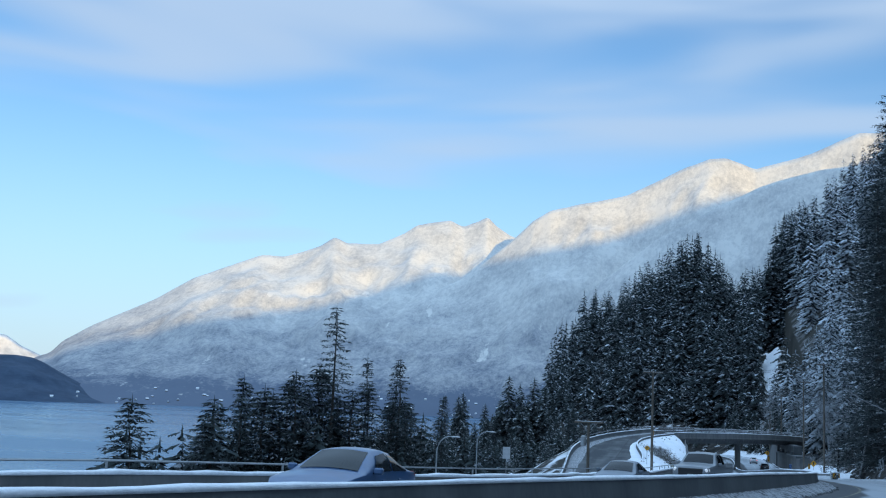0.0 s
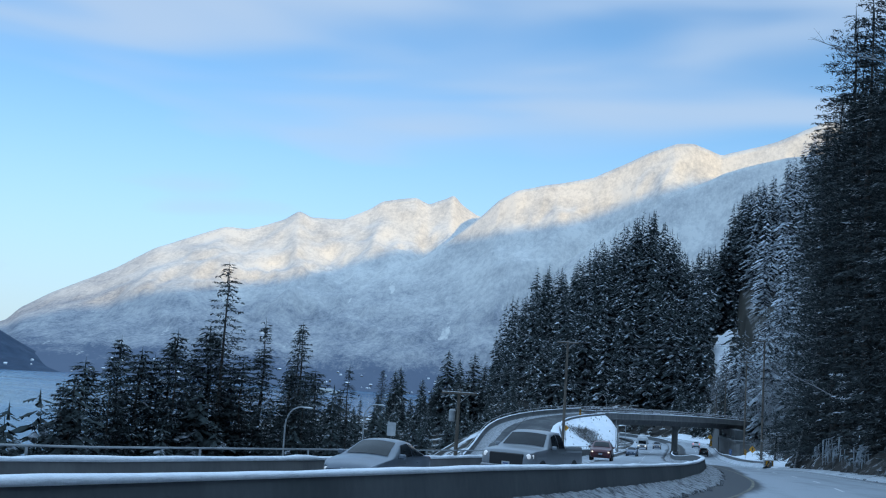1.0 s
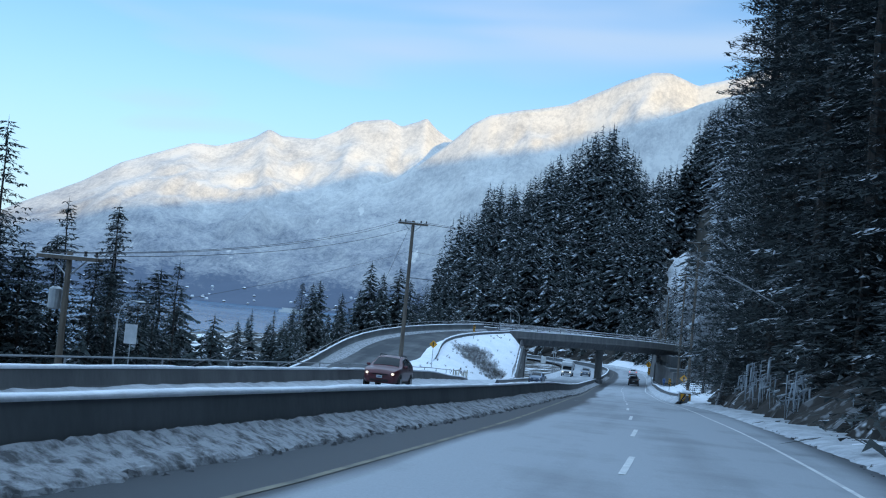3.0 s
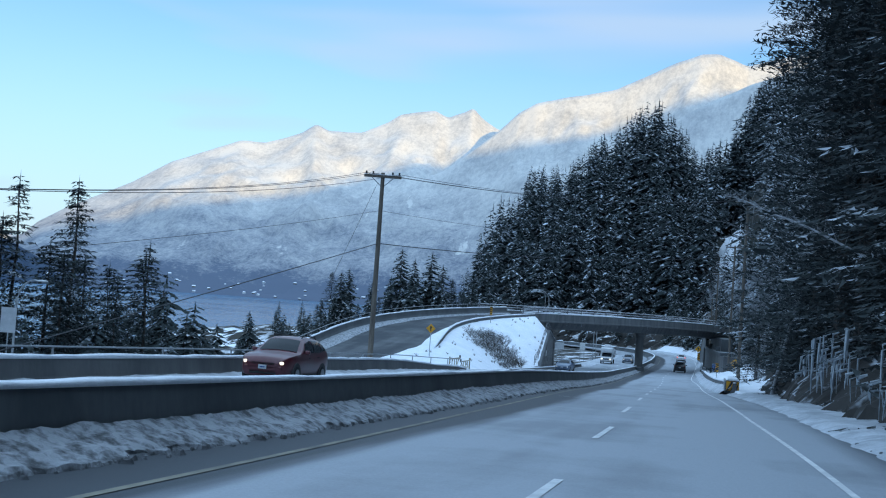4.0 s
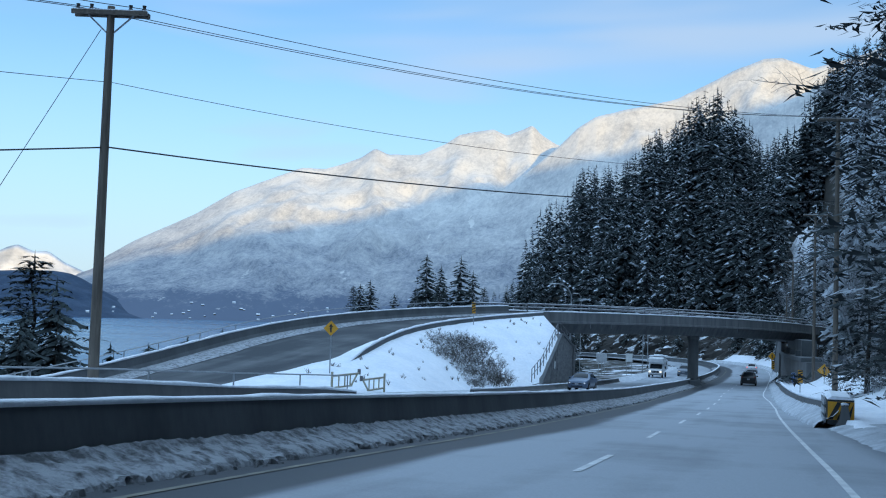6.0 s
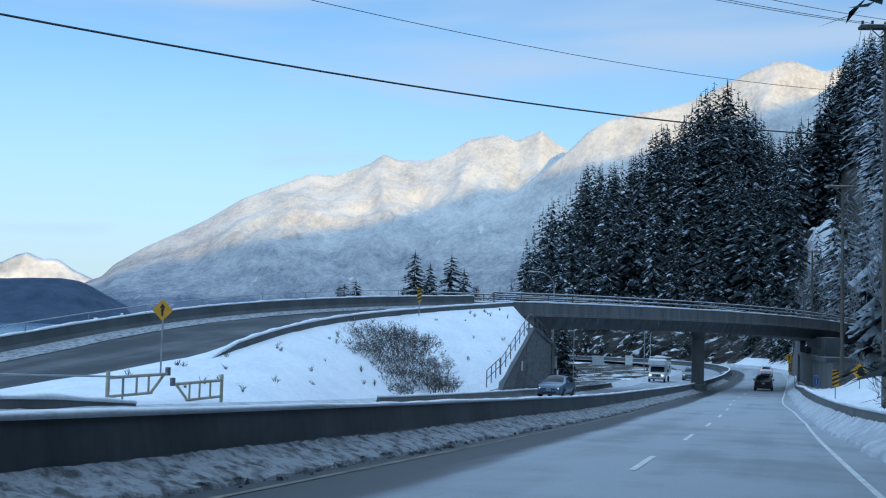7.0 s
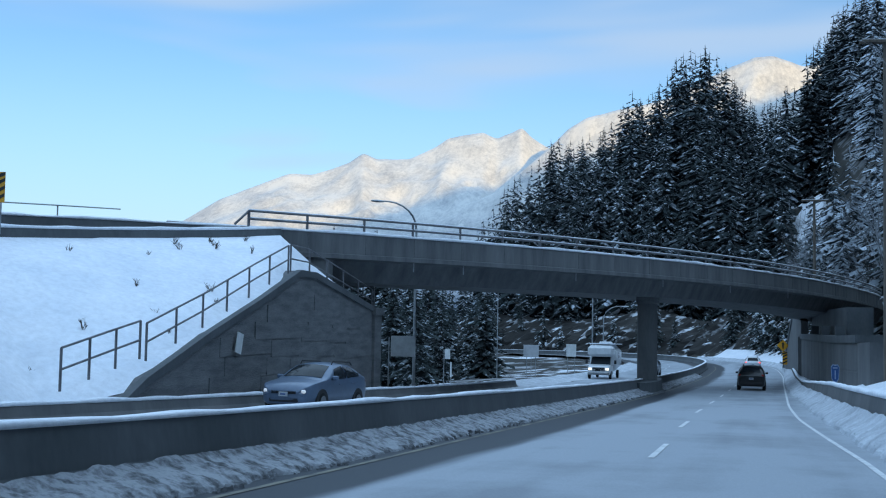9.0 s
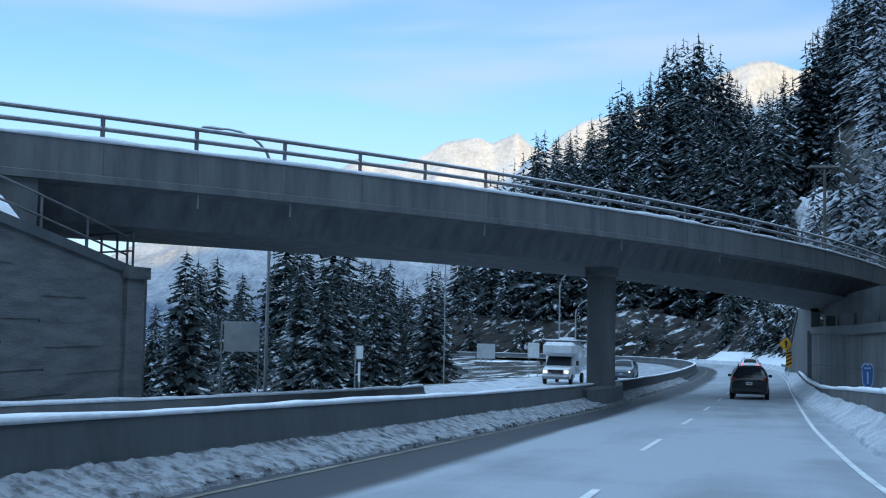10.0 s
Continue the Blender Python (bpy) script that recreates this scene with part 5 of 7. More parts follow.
random.seed(11)
SHORE = "conifers below the highway"
BANKSIDE = "tall conifers on the cut bank"
BELT = "conifers beyond the overpass"
tall_fir = (conifer(101, 36, 6.6, 66, NEEDLES_DARK, "tall dark fir with a thin ragged top and flecks of snow", SHORE, sparse=0.16, twigs=28, lowest=0.1, droop=0.2, fine=True), 36)
thin_fir = (conifer(102, 30, 5.2, 46, NEEDLES_DARK, "slender open-branched fir dusted with snow", SHORE, sparse=0.32, twigs=27, lowest=0.16, droop=0.18, fine=True), 30)
full_fir = (conifer(103, 26, 6.4, 56, NEEDLES_DARK, "full dark fir with snow on its boughs", SHORE, sparse=0.03, twigs=38, droop=0.26, fine=True), 26)
young_fir = (conifer(104, 12, 3.6, 32, NEEDLES_DARK, "young fir lightly covered in snow", SHORE, sparse=0.1, twigs=3), 12)
bank_fir = (conifer(105, 34, 4.9, 46, NEEDLES_BANK, "very tall near-black hemlock with sparse snow on its boughs", BANKSIDE, sparse=0.05, twigs=86, lowest=0.1, droop=0.26, top=-0.5, fine=True), 34)
bank_fir2 = (conifer(106, 30, 4.8, 40, NEEDLES_BANK, "broad dark hemlock leaning boughs toward the road", BANKSIDE, sparse=0.08, twigs=86, lowest=0.06, droop=0.3, top=-0.4, fine=True), 30)
bank_back = (conifer(109, 32, 5.4, 56, NEEDLES_BANK, "tall dark hemlock deep in the bank's forest", BANKSIDE, sparse=0.05, twigs=26, lowest=0.05, droop=0.26, fine=True), 32)
bank_young = (conifer(110, 12, 3.0, 26, NEEDLES_BANK, "young dark hemlock at the foot of the bank", BANKSIDE, sparse=0.1, twigs=18, lowest=0.03, droop=0.3, fine=True), 12)
belt_fir = (conifer(107, 18, 4.4, 46, NEEDLES_BELT, "dark fir with little snow beside the road", BELT, sparse=0.08, twigs=4, lowest=0.04), 18)
belt_fir2 = (conifer(108, 20, 3.2, 42, NEEDLES_BELT, "narrow dark fir lightly dusted with snow on the roadside slope", BELT, sparse=0.15, twigs=4, lowest=0.06), 20)

# below the highway on the seaward side
for kind, x, y, top in ((tall_fir, -60.5, 168.7, 22.6), (thin_fir, -53.4, 183, 15.5), (thin_fir, -58.3, 179.6, 15.4), (full_fir, -73.7, 163.5, 10.6), (full_fir, -63.8, 160.9, 11.7), (young_fir, -56.1, 209.9, 6.8), (tall_fir, -54.7, 185.1, 15.0), (full_fir, -68, 176, 9.5), (full_fir, -56, 174, 10.5), (full_fir, -63, 171, 12.5), (full_fir, -50, 176, 7.5), (thin_fir, -46.5, 187, 9.5), (full_fir, -66, 186, 6.0),
                        (full_fir, -70, 155, 7.5), (young_fir, -76, 148, 2.2), (full_fir, -71, 145, 3.6), (full_fir, -53, 190, 7.0), (young_fir, -49, 196, 3.0), (full_fir, -58, 193, 8.0), (young_fir, -62, 200, 2.5), (young_fir, -64, 216, 4.0), (full_fir, -45, 178, 5.5), (young_fir, -40, 184, 2.0), (young_fir, -44, 194, 3.2), (young_fir, -38, 176, 0.5)):
    plant(kind, x, y, top)
for x, y, top in ((-70, 167, 8.5), (-66.5, 165, 10.0), (-77, 160, 7.0), (-62, 177, 8.5), (-57.5, 170, 9.0), (-74, 170, 7.5), (-64.5, 173, 13.5), (-80, 166, 5.0), (-53, 178, 8.5), (-68.5, 160, 9.0)):
    plant(full_fir, x, y, top, broad=1.25)
for k in range(40):
    x, y = random.uniform(-84, -44), random.uniform(140, 215)
    plant(random.choice((young_fir, young_fir, full_fir)), x, y, top=random.uniform(-4.5, 2.5) + (2 if x < -50 else 0))
plant(full_fir, -60.6, 212.1, 9.6, broad=1.5)
plant(full_fir, -76.8, 134.5, 5.9, broad=1.25)
for k in range(14):
    plant(young_fir, random.uniform(-60, -32), random.uniform(214, 250), top=random.uniform(-1, 2.2))

# tall trees on the cut bank beside the right shoulder
for x, y, top in ((20.7, 141.5, 40), (20.2, 149.5, 39), (20.7, 155.5, 37), (22.4, 165.5, 27), (21.2, 126, 44), (21.4, 112, 46), (21.6, 134, 40), (22.6, 153, 38), (20.8, 134, 46), (24.0, 164, 34), (27, 156, 45), (31, 150, 52), (29, 170, 46), (34, 160, 54), (26, 131, 44), (24.6, 118, 50), (27, 108, 54), (24.8, 99, 49), (30, 120, 50), (28, 141, 46), (26, 151, 38), (33, 134, 52), (25.5, 88, 44), (30, 95, 48), (27, 76, 43), (31, 83, 50), (36, 108, 55), (38, 125, 58), (35, 148, 55), (28, 64, 44), (33, 70, 50), (25.5, 157, 33), (30, 162, 40), (36, 168, 50), (23.5, 125, 38), (23.2, 110, 36), (24, 93, 38), (23.8, 134, 37), (25, 82, 37)):
    plant(bank_back if x > 29.5 else random.choice((bank_fir, bank_fir2)), x, y, top, broad=1.04 if x < 21 else 1.0)
for x, y, top in ((22.2, 126, 15), (22.0, 108, 14), (22.4, 94, 15), (22.2, 147, 14), (23, 82, 14), (24, 70, 18), (23.0, 138, 16), (23.5, 102, 16), (22.6, 116, 13), (22.8, 88, 13)):
    plant(bank_fir2, x, y, top, broad=1.25)
for k in range(56):
    y = random.uniform(62, 184)
    x = median_x(y) + random.uniform(13.6, 17.5)
    plant(bank_young, x, y, top=land(x, y) + random.uniform(3.5, 9), broad=1.4)
for k in range(16):
    y = random.uniform(112, 175)
    plant(bank_back, median_x(y) + random.uniform(24, 38), y, scale=random.uniform(1.0, 1.3))

# the belt of trees past the overpass on the seaward side
for k in range(66):
    y = random.uniform(262, 400)
    x = median_x(min(y, 345)) - random.uniform(24, 80) - max(0, y - 320) * 0.5
    r = math.hypot(x - 11, y - 199)
    way = math.degrees(math.atan2(x - 11, y - 199))
    plant(random.choice((belt_fir, belt_fir, full_fir, belt_fir2)), x, y, top=-0.5 + 0.1 * r * (random.uniform(0.2, 0.5) if way < -29.2 else random.uniform(0.35, 0.66) if -27.9 < way < -25.0 else random.uniform(0.55, 0.96)))
for x, y, top in ((-89, 375, 10), (-84.5, 376, 8), (-81, 372, 9), (-78.2, 375, 15.5), (-73.5, 378, 17.5), (-69.9, 375, 25.4), (-65.8, 374, 22.4), (-61.3, 376, 24.8), (-63.5, 366, 19), (-57, 372, 21), (-76, 368, 11), (-94, 378, 10)):
    plant(belt_fir, x, y, top)
for x, y, s in ((-34.3, 278, 1.0), (-21, 275, 0.95), (-18, 268, 0.8), (-24, 286, 0.95), (-38, 296, 0.5), (-30, 310, 0.95), (-20, 300, 0.9), (-43, 288, 0.5)):
    plant(belt_fir, x, y, top=-0.5 + 0.1 * math.hypot(x - 11, y - 199) * min(1, s))
for model in (tall_fir, thin_fir, full_fir, young_fir, bank_fir, bank_fir2, bank_back, bank_young, belt_fir, belt_fir2):
    for ob in (*model[0].children_recursive, model[0]):
        bpy.data.objects.remove(ob)


# the wooded knoll ahead: too many to count
def forest(name, places, models, label):
    v, f, k = [], [], 0
    for x, y, z, s, which in places:
        mv, mf = models[which]
        a = random.uniform(0, 6.28)
        w = s * random.uniform(0.85, 1.15)
        rot = np.array(((math.cos(a) * w, -math.sin(a) * w, 0), (math.sin(a) * w, math.cos(a) * w, 0), (0, 0, s)))
        v.append(mv @ rot.T + np.array((x, y, z)))
        f.append(mf + k)
        k += len(mv)
    v, f = np.concatenate(v), np.concatenate(f)
    me = bpy.data.meshes.new(name)
    me.vertices.add(len(v))
    me.vertices.foreach_set("co", v.ravel())
    me.loops.add(f.size)
    me.loops.foreach_set("vertex_index", f.ravel().astype(np.int32))
    me.polygons.add(len(f))
    me.polygons.foreach_set("loop_start", np.arange(0, f.size, 3, dtype=np.int32))
    me.update(calc_edges=True)
    me.validate()
    return me


def arrays(me):
    v = np.array([tuple(p.co) for p in me.vertices])
    f = np.array([tuple(p.vertices) for p in me.polygons])
    bpy.data.meshes.remove(me)
    return v, f


FAR_MODELS = [arrays(conifer_mesh("m", 200 + k, 28, (6.0, 6.8, 5.0, 5.8)[k], 30, NEEDLES, twigs=4, top=0.12, droop=0.5, lowest=0.04, sparse=(0.1, 0.05, 0.25, 0.35)[k])) for k in range(4)]

KNOLL_MODELS = [arrays(conifer_mesh("m", 240 + k, 28, (4.6, 5.4, 4.2, 4.9)[k], 30, NEEDLES, twigs=5, top=0.05, droop=0.42, lowest=0.05, sparse=(0.2, 0.1, 0.35, 0.45)[k])) for k in range(4)]


def tip_limit(x, y):
    """Highest tip that a tree at (x, y) may have under the skyline."""
    return -4.8 + math.hypot(x - 12.5, y - 135.3) * math.tan(radians(lerp_table(SKYLINE, math.degrees(math.atan2(x - 12.5, y - 135.3)))))


def wood(name, mat, count, pick, label, low, high, seed, crest=False, models=None):
    random.seed(seed)
    spots = []
    for attempt in range(count * 12):
        if len(spots) == count:
            break
        x, y = pick()
        if all((x - a) ** 2 + (y - b) ** 2 > 34 for a, b in spots[-260:]):
            spots.append((x, y))
    z = land_many([p[0] for p in spots], [p[1] for p in spots])
    places = []
    for (x, y), h in zip(spots, z):
        foot, size = h - 0.5 + fall(x, y), random.uniform(low, high)
        if crest:
            room = (tip_limit(x, y) - foot) / 28.0 * random.uniform(0.9, 1.03)
            if room < 0.3:
                continue
            size = min(size, room) if y < 530 else min(1.9, room)
        places.append((x, y, foot, size, random.randrange(4)))
    me = forest(name, places, models or FAR_MODELS, label)
    me.materials.append(mat)
    return tagged(new(name, me), label, "forest", kind="stuff")


def in_gully(x, y):
    """The snow-filled cleft between the knoll and the hillside."""
    return 380 < y < 524 and 0.7 < math.degrees(math.atan2(x - 12.5, y - 135.3)) + 0.5 * noise.noise(Vector((y * 0.05, 1, 3))) < 2.4


def on_knoll():
    while True:
        x, y = random.uniform(-84, 40), random.uniform(370, 650)
        if x > 26 and y < 524:
            continue
        d = (y - 366) - max(0, -x - 5) * 0.62
        if in_gully(x, y):
            continue
        if d > 14 and np.min(np.hypot(MED[:, 0] - x, MED[:, 1] - y)) > 27:
            return x, y


def on_right_hill():
    while True:
        x, y = random.uniform(26, 150), random.uniform(300, 640)
        if x > (24 if y < 400 else 34) and not in_gully(x, y):
            return x, y


def on_near_hill():
    y = random.uniform(-20, 200)
    return median_x(y) + random.uniform(25, 62), y


wood("bank_forest", NEEDLES_BANK, 125, on_near_hill, "dark snow-flecked forest climbing the slope above the cut bank", 0.75, 1.25, 23)
def on_hillside():
    y = random.uniform(165, 400)
    return median_x(min(y, 345)) + (random.uniform(26, 75) if random.random() < 0.6 else random.uniform(17.5, 40)), y


def on_rock_cut():
    p = across(random.choice(span(290, 1000)), random.uniform(15, 30))
    return p.x, p.y


wood("hillside_forest", NEEDLES_FROST, 165, on_hillside, "frost-whitened firs scattered up the hillside beside the overpass", 0.35, 0.95, 24)
wood("rock_cut_scrub", NEEDLES_BELT, 115, on_rock_cut, "small dark firs clinging to the far rock cut", 0.14, 0.5, 25)
wood("knoll_forest", NEEDLES, 310, on_knoll, "dense dark snow-dusted firs covering the knoll", 0.85, 1.5, 21, True, KNOLL_MODELS)


def above_gully():
    return random.uniform(22, 44), random.uniform(526, 640)


wood("gully_forest", NEEDLES, 26, above_gully, "dark snow-dusted firs closing the top of the cleft", 0.5, 1.0, 26, True, KNOLL_MODELS)
wood("hill_forest", NEEDLES_FROST, 265, on_right_hill, "frosted conifers on the steep hillside", 0.7, 1.3, 22, True)

rows = []
for y in np.linspace(430, 522, 40):
    row = []
    for k in range(9):
        q = radians(0.95 + 1.3 * k / 8 + 0.35 * noise.noise(Vector((y * 0.09, k * 0.2, 5))))
        x = 12.5 + (y - 135.3) * math.tan(q)
        row.append(at(x, y, land(x, y) + (0.7 + 0.8 * noise.noise(Vector((x * 0.3, y * 0.3, 2))) if 0 < k < 8 else -1.2)))
    rows.append(row)
tagged(sheet("snow_gully", rows, SNOW), "bright snow filling a steep cleft of the hillside", "snow", kind="structure")

# ---- poles, lamps, wires ----
def rod(name, path, r, mat, parent, home, sides=6, label=""):
    g = Mesh()
    g.tube(path, r, sides)
    ob = under(g.obj(name, mat), parent, home)
    if label:
        ob["label"] = label
    return ob


def utility_pole(x, y, foot, top, turn, label, transformer=False, thick=0.17):
    """A timber pole with a double crossarm whose length runs along the angle turn."""
    p = at(x, y, foot)
    ob = tagged(thing("utility_pole", Matrix.Translation(p)), label, "utility pole", "utility poles")
    home = Matrix.Translation(-p)
    h = top - foot
    rod("shaft", [p + Vector((0, 0, h * k / 4)) for k in range(5)], [thick * (1 - 0.09 * k) for k in range(5)], TIMBER, ob, home, 10)
    a = Vector((math.cos(radians(turn)), math.sin(radians(turn)), 0))
    b = Vector((-a.y, a.x, 0))
    t = p + Vector((0, 0, h - 0.25))
    for s in (-1, 1):
        g = Mesh()
        g.box((2.5, 0.10, 0.14), Matrix.Translation(t + b * (0.2 * s)) @ Matrix.Rotation(radians(turn), 4, "Z"))
        under(g.obj("crossarm", TIMBER), ob, home)
        rod("brace", [t + a * (0.75 * s) + Vector((0, 0, -0.05)), t + Vector((0, 0, -0.75))], 0.03, STEEL, ob, home)
    for d in (-1.1, -0.65, 0.65, 1.1):
        q = t + a * d + Vector((0, 0, 0.07))
        rod("insulator", [q, q + Vector((0, 0, 0.08)), q + Vector((0, 0, 0.14)), q + Vector((0, 0, 0.24))], [0.035, 0.085, 0.05, 0.07], SIGNBLACK, ob, home, 8)
    g = Mesh()
    g.box((2.45, 0.46, 0.03), Matrix.Translation(t + Vector((0, 0, 0.088))) @ Matrix.Rotation(radians(turn), 4, "Z"))
    under(g.obj("snow", SNOW), ob, home)["label"] = "thin snow lying on the crossarm"
    if transformer:
        q = p + a * -0.42 + Vector((0, 0, h - 2.3))
        rod("transformer", [q, q + Vector((0, 0, 0.05)), q + Vector((0, 0, 0.8)), q + Vector((0, 0, 0.9))], [0.2, 0.25, 0.25, 0.12], STEEL, ob, home, 12, "grey transformer can")
    return ob


utility_pole(-8.25, 147.0, -3.0, 11.95, 18, "tall timber utility pole with a double crossarm beside the ramp", thick=0.2)
utility_pole(-11.0, 97.7, -4.0, 4.05, 4, "short timber utility pole with a grey transformer can", True)
for x, y, top in ((16.9, 190.0, 16.9), (17.2, 238.0, 17.0), (15.9, 296.0, 17.2), (15.6, 351.0, 15.0)):
    utility_pole(x, y, land(x, y) - 0.3, top, 12, "timber utility pole with a snow-lined crossarm beside the hillside shoulder", thick=0.19)


def wire(a, b, sag, r, label):
    g = Mesh()
    a, b = at(*a), at(*b)
    g.tube([a.lerp(b, k / 20) - Vector((0, 0, 4 * sag * (k / 20) * (1 - k / 20))) for k in range(21)], r, 5)
    return tagged(g.obj("overhead_wire", WIRE), label, "cable", "overhead wires")


HIGH = "thin black power line strung between utility poles"
LOW = "thick black cable slung low between utility poles"
a = Vector((math.cos(radians(18)), math.sin(radians(18))))
for d in (-1.1, -0.65, 1.1):
    wire((-8.25 + a.x * d, 147 + a.y * d, 11.9), (16.9 + d, 190 + 0.2 * d, 16.85), 0.9, 0.014, HIGH)
    wire((-8.25 + a.x * d, 147 + a.y * d, 11.9), (-11 + d, 97.7, 3.95), 0.8, 0.014, HIGH)
    for p, q in (((16.9, 190, 16.85), (17.2, 238, 16.95)), ((17.2, 238, 16.95), (15.9, 296, 17.15)), ((15.9, 296, 17.15), (15.6, 351, 14.95))):
        wire((p[0] + d, p[1] + 0.2 * d, p[2]), (q[0] + d, q[1] + 0.2 * d, q[2]), 0.9, 0.012, HIGH)
wire((-8.1, 147, 7.2), (16.75, 190, 11.4), 0.74, 0.028, LOW)
wire((-8.3, 147, 7.2), (-11, 97.7, -2.6), 0.1, 0.026, LOW)
wire((-8.2, 147, 9.4), (16.8, 190, 13.5), 1.05, 0.011, HIGH)
wire((-8.3, 147, 9.4), (-11, 97.7, 1.4), 0.3, 0.011, HIGH)
wire((15.9, 296, 9), (15.6, 351, 8), 0.9, 0.02, LOW)
wire((17.2, 238, 10.2), (15.9, 296, 9), 0.9, 0.02, LOW)
wire((-8.6, 147, 11.2), (-10.2, 143.4, 4.2), 0.0, 0.012, "slack guy wire hanging from the utility pole")


def street_lamp(x, y, foot, top, dx, dy, label, r=0.085):
    """A curved-arm lamp standard; (dx, dy): where its head hangs out to."""
    p = at(x, y, foot)
    ob = tagged(thing("street_lamp", Matrix.Translation(p)), label, "street lamp", "street lamps")
    home = Matrix.Translation(-p)
    h = top - foot
    out = Vector((dx, dy, 0))
    bend = [p + Vector((0, 0, (h - 1.6) * k / 3)) for k in range(4)] + [p + out * (1 - math.cos(q)) * 0.85 + Vector((0, 0, h - 1.6 + 1.6 * math.sin(q))) for q in (radians(15 * k) for k in range(1, 7))] + [p + out * 1.0 + Vector((0, 0, h))]
    rod("pole", bend, [r * (1 - 0.05 * k) for k in range(len(bend))], STEEL, ob, home, 8)
    g = Mesh()
    ang = math.atan2(dy, dx)
    g.loft([[p + out + Matrix.Rotation(ang, 3, "Z") @ Vector((l, w * math.cos(q), h - p.z * 0 - 0.02 + t * math.sin(q))) - Vector((0, 0, 0)) for q in (2 * math.pi * k / 8 for k in range(8))] for l, w, t in ((-0.1, 0.05, 0.04), (0.1, 0.13, 0.07), (0.45, 0.17, 0.09), (0.75, 0.13, 0.06), (0.82, 0.05, 0.03))], True, True)
    under(g.obj("lamp_head", LAMPHEAD), ob, home)
    return ob


street_lamp(-9.3, 241.0, -2.6, 9.25, -1.6, -1.6, "grey curved-arm street lamp rising behind the overpass")
street_lamp(-26.2, 103.6, -9.0, 2.15, 1.6, -0.4, "grey curved-arm street lamp on the lower road")
street_lamp(-30.0, 139.6, -11.0, 3.15, 1.7, -0.4, "grey curved-arm street lamp on the lower road")
street_lamp(-8.0, 303.0, -1.6, 8.9, 2.2, -0.4, "tall curved-arm street lamp past the overpass")
street_lamp(-8.6, 316.0, -1.2, 7.0, 2.4, -0.4, "tall curved-arm street lamp past the overpass")
street_lamp(-17.5, 296.0, -2.2, 11.5, -0.6, -0.2, "slim straight lamp standard past the overpass", 0.06)


# ---- signs ----
def board(parent, home, name, outline, thick, m, mat, label=""):
    g = Mesh()
    g.loft([[m @ Vector((a, 0.0, b)) for a, b in outline], [m @ Vector((a, -thick, b)) for a, b in outline]], True, True)
    ob = under(g.obj(name, mat), parent, home)
    if label:
        ob["label"] = label
    return ob


def box_outline(w, h):
    return [(-w / 2, -h / 2), (w / 2, -h / 2), (w / 2, h / 2), (-w / 2, h / 2)]


def sign(x, y, foot, middle, kind, w, h, label, yaw=0.0, posts=(0.0,), mat=None, name="road_sign"):
    """A sign whose face looks down the road towards -y; kind: diamond, plate or stripes."""
    p = at(x, y, foot)
    ob = tagged(thing(name, Matrix.Translation(p)), label, "road sign")
    home = Matrix.Translation(-p)
    m = Matrix.Translation(at(x, y, middle)) @ Matrix.Rotation(radians(yaw), 4, "Z")
    for d in posts:
        q = Matrix.Rotation(radians(yaw), 3, "Z") @ Vector((d, 0.04, 0))
        rod("post", [p + q, at(x, y, middle) + q + Vector((0, 0, h * 0.45))], 0.035, STEEL, ob, home)
    if kind == "diamond":
        board(ob, home, "panel", [(0, -h / 2), (w / 2, 0), (0, h / 2), (-w / 2, 0)], 0.02, m, SIGNYELLOW)
        up = m @ Matrix.Translation((0, -0.025, 0)) @ Matrix.Scale(w / 1.0, 4)
        arrow = [(-0.05, -0.26), (0.05, -0.26), (0.05, -0.02), (0.1, 0.03), (0.06, 0.07), (0.06, 0.1), (0.15, 0.1), (0.0, 0.3), (-0.15, 0.1), (-0.06, 0.1), (-0.06, 0.02), (-0.1, -0.03), (-0.05, -0.08)]
        board(ob, home, "arrow", arrow, 0.006, up, SIGNBLACK, "black winding arrow")
    elif kind == "stripes":
        board(ob, home, "panel", box_outline(w, h), 0.02, m, SIGNYELLOW)
        n = 4
        for k in range(n):
            z = -h / 2 + h * (k + 0.15) / n
            s = h / n * 0.45
            board(ob, home, "stripe", [(-w / 2, z), (w / 2, min(h / 2 - s, z + w * 0.5)), (w / 2, min(h / 2, z + w * 0.5 + s)), (-w / 2, z + s)], 0.006, m @ Matrix.Translation((0, -0.022, 0)), SIGNBLACK)
    else:
        board(ob, home, "panel", box_outline(w, h), 0.03, m, mat or SIGNBACK)
        for z in (-0.25 * h, 0.25 * h):
            board(ob, home, "stiffener", box_outline(w * 0.94, 0.05), 0.03, m @ Matrix.Translation((0, 0.035, z)), STEEL)
    return ob


sign(-10.4, 172.2, -1.4, 1.95, "diamond", 0.85, 0.85, "yellow diamond curve sign with a black arrow on the ramp's edge", 8)
sign(-11.4, 205.9, 3.3, 4.75, "stripes", 0.3, 0.95, "black and yellow striped marker on the ramp barrier", 8)
sign(17.4, 217.0, -1.4, 0.42, "diamond", 1.2, 1.2, "yellow diamond sign with a black arrow in the roadside snow", 4)
sign(14.9, 194.5, -1.7, 0.05, "stripes", 0.32, 0.85, "black and yellow striped marker in the roadside snow", 4)
sign(12.95, 307.0, -0.8, 2.2, "diamond", 1.35, 1.35, "yellow diamond curve sign past the overpass", 8)
sign(13.1, 303.0, -0.9, 0.75, "stripes", 0.5, 1.4, "black and yellow striped marker past the overpass", 8)
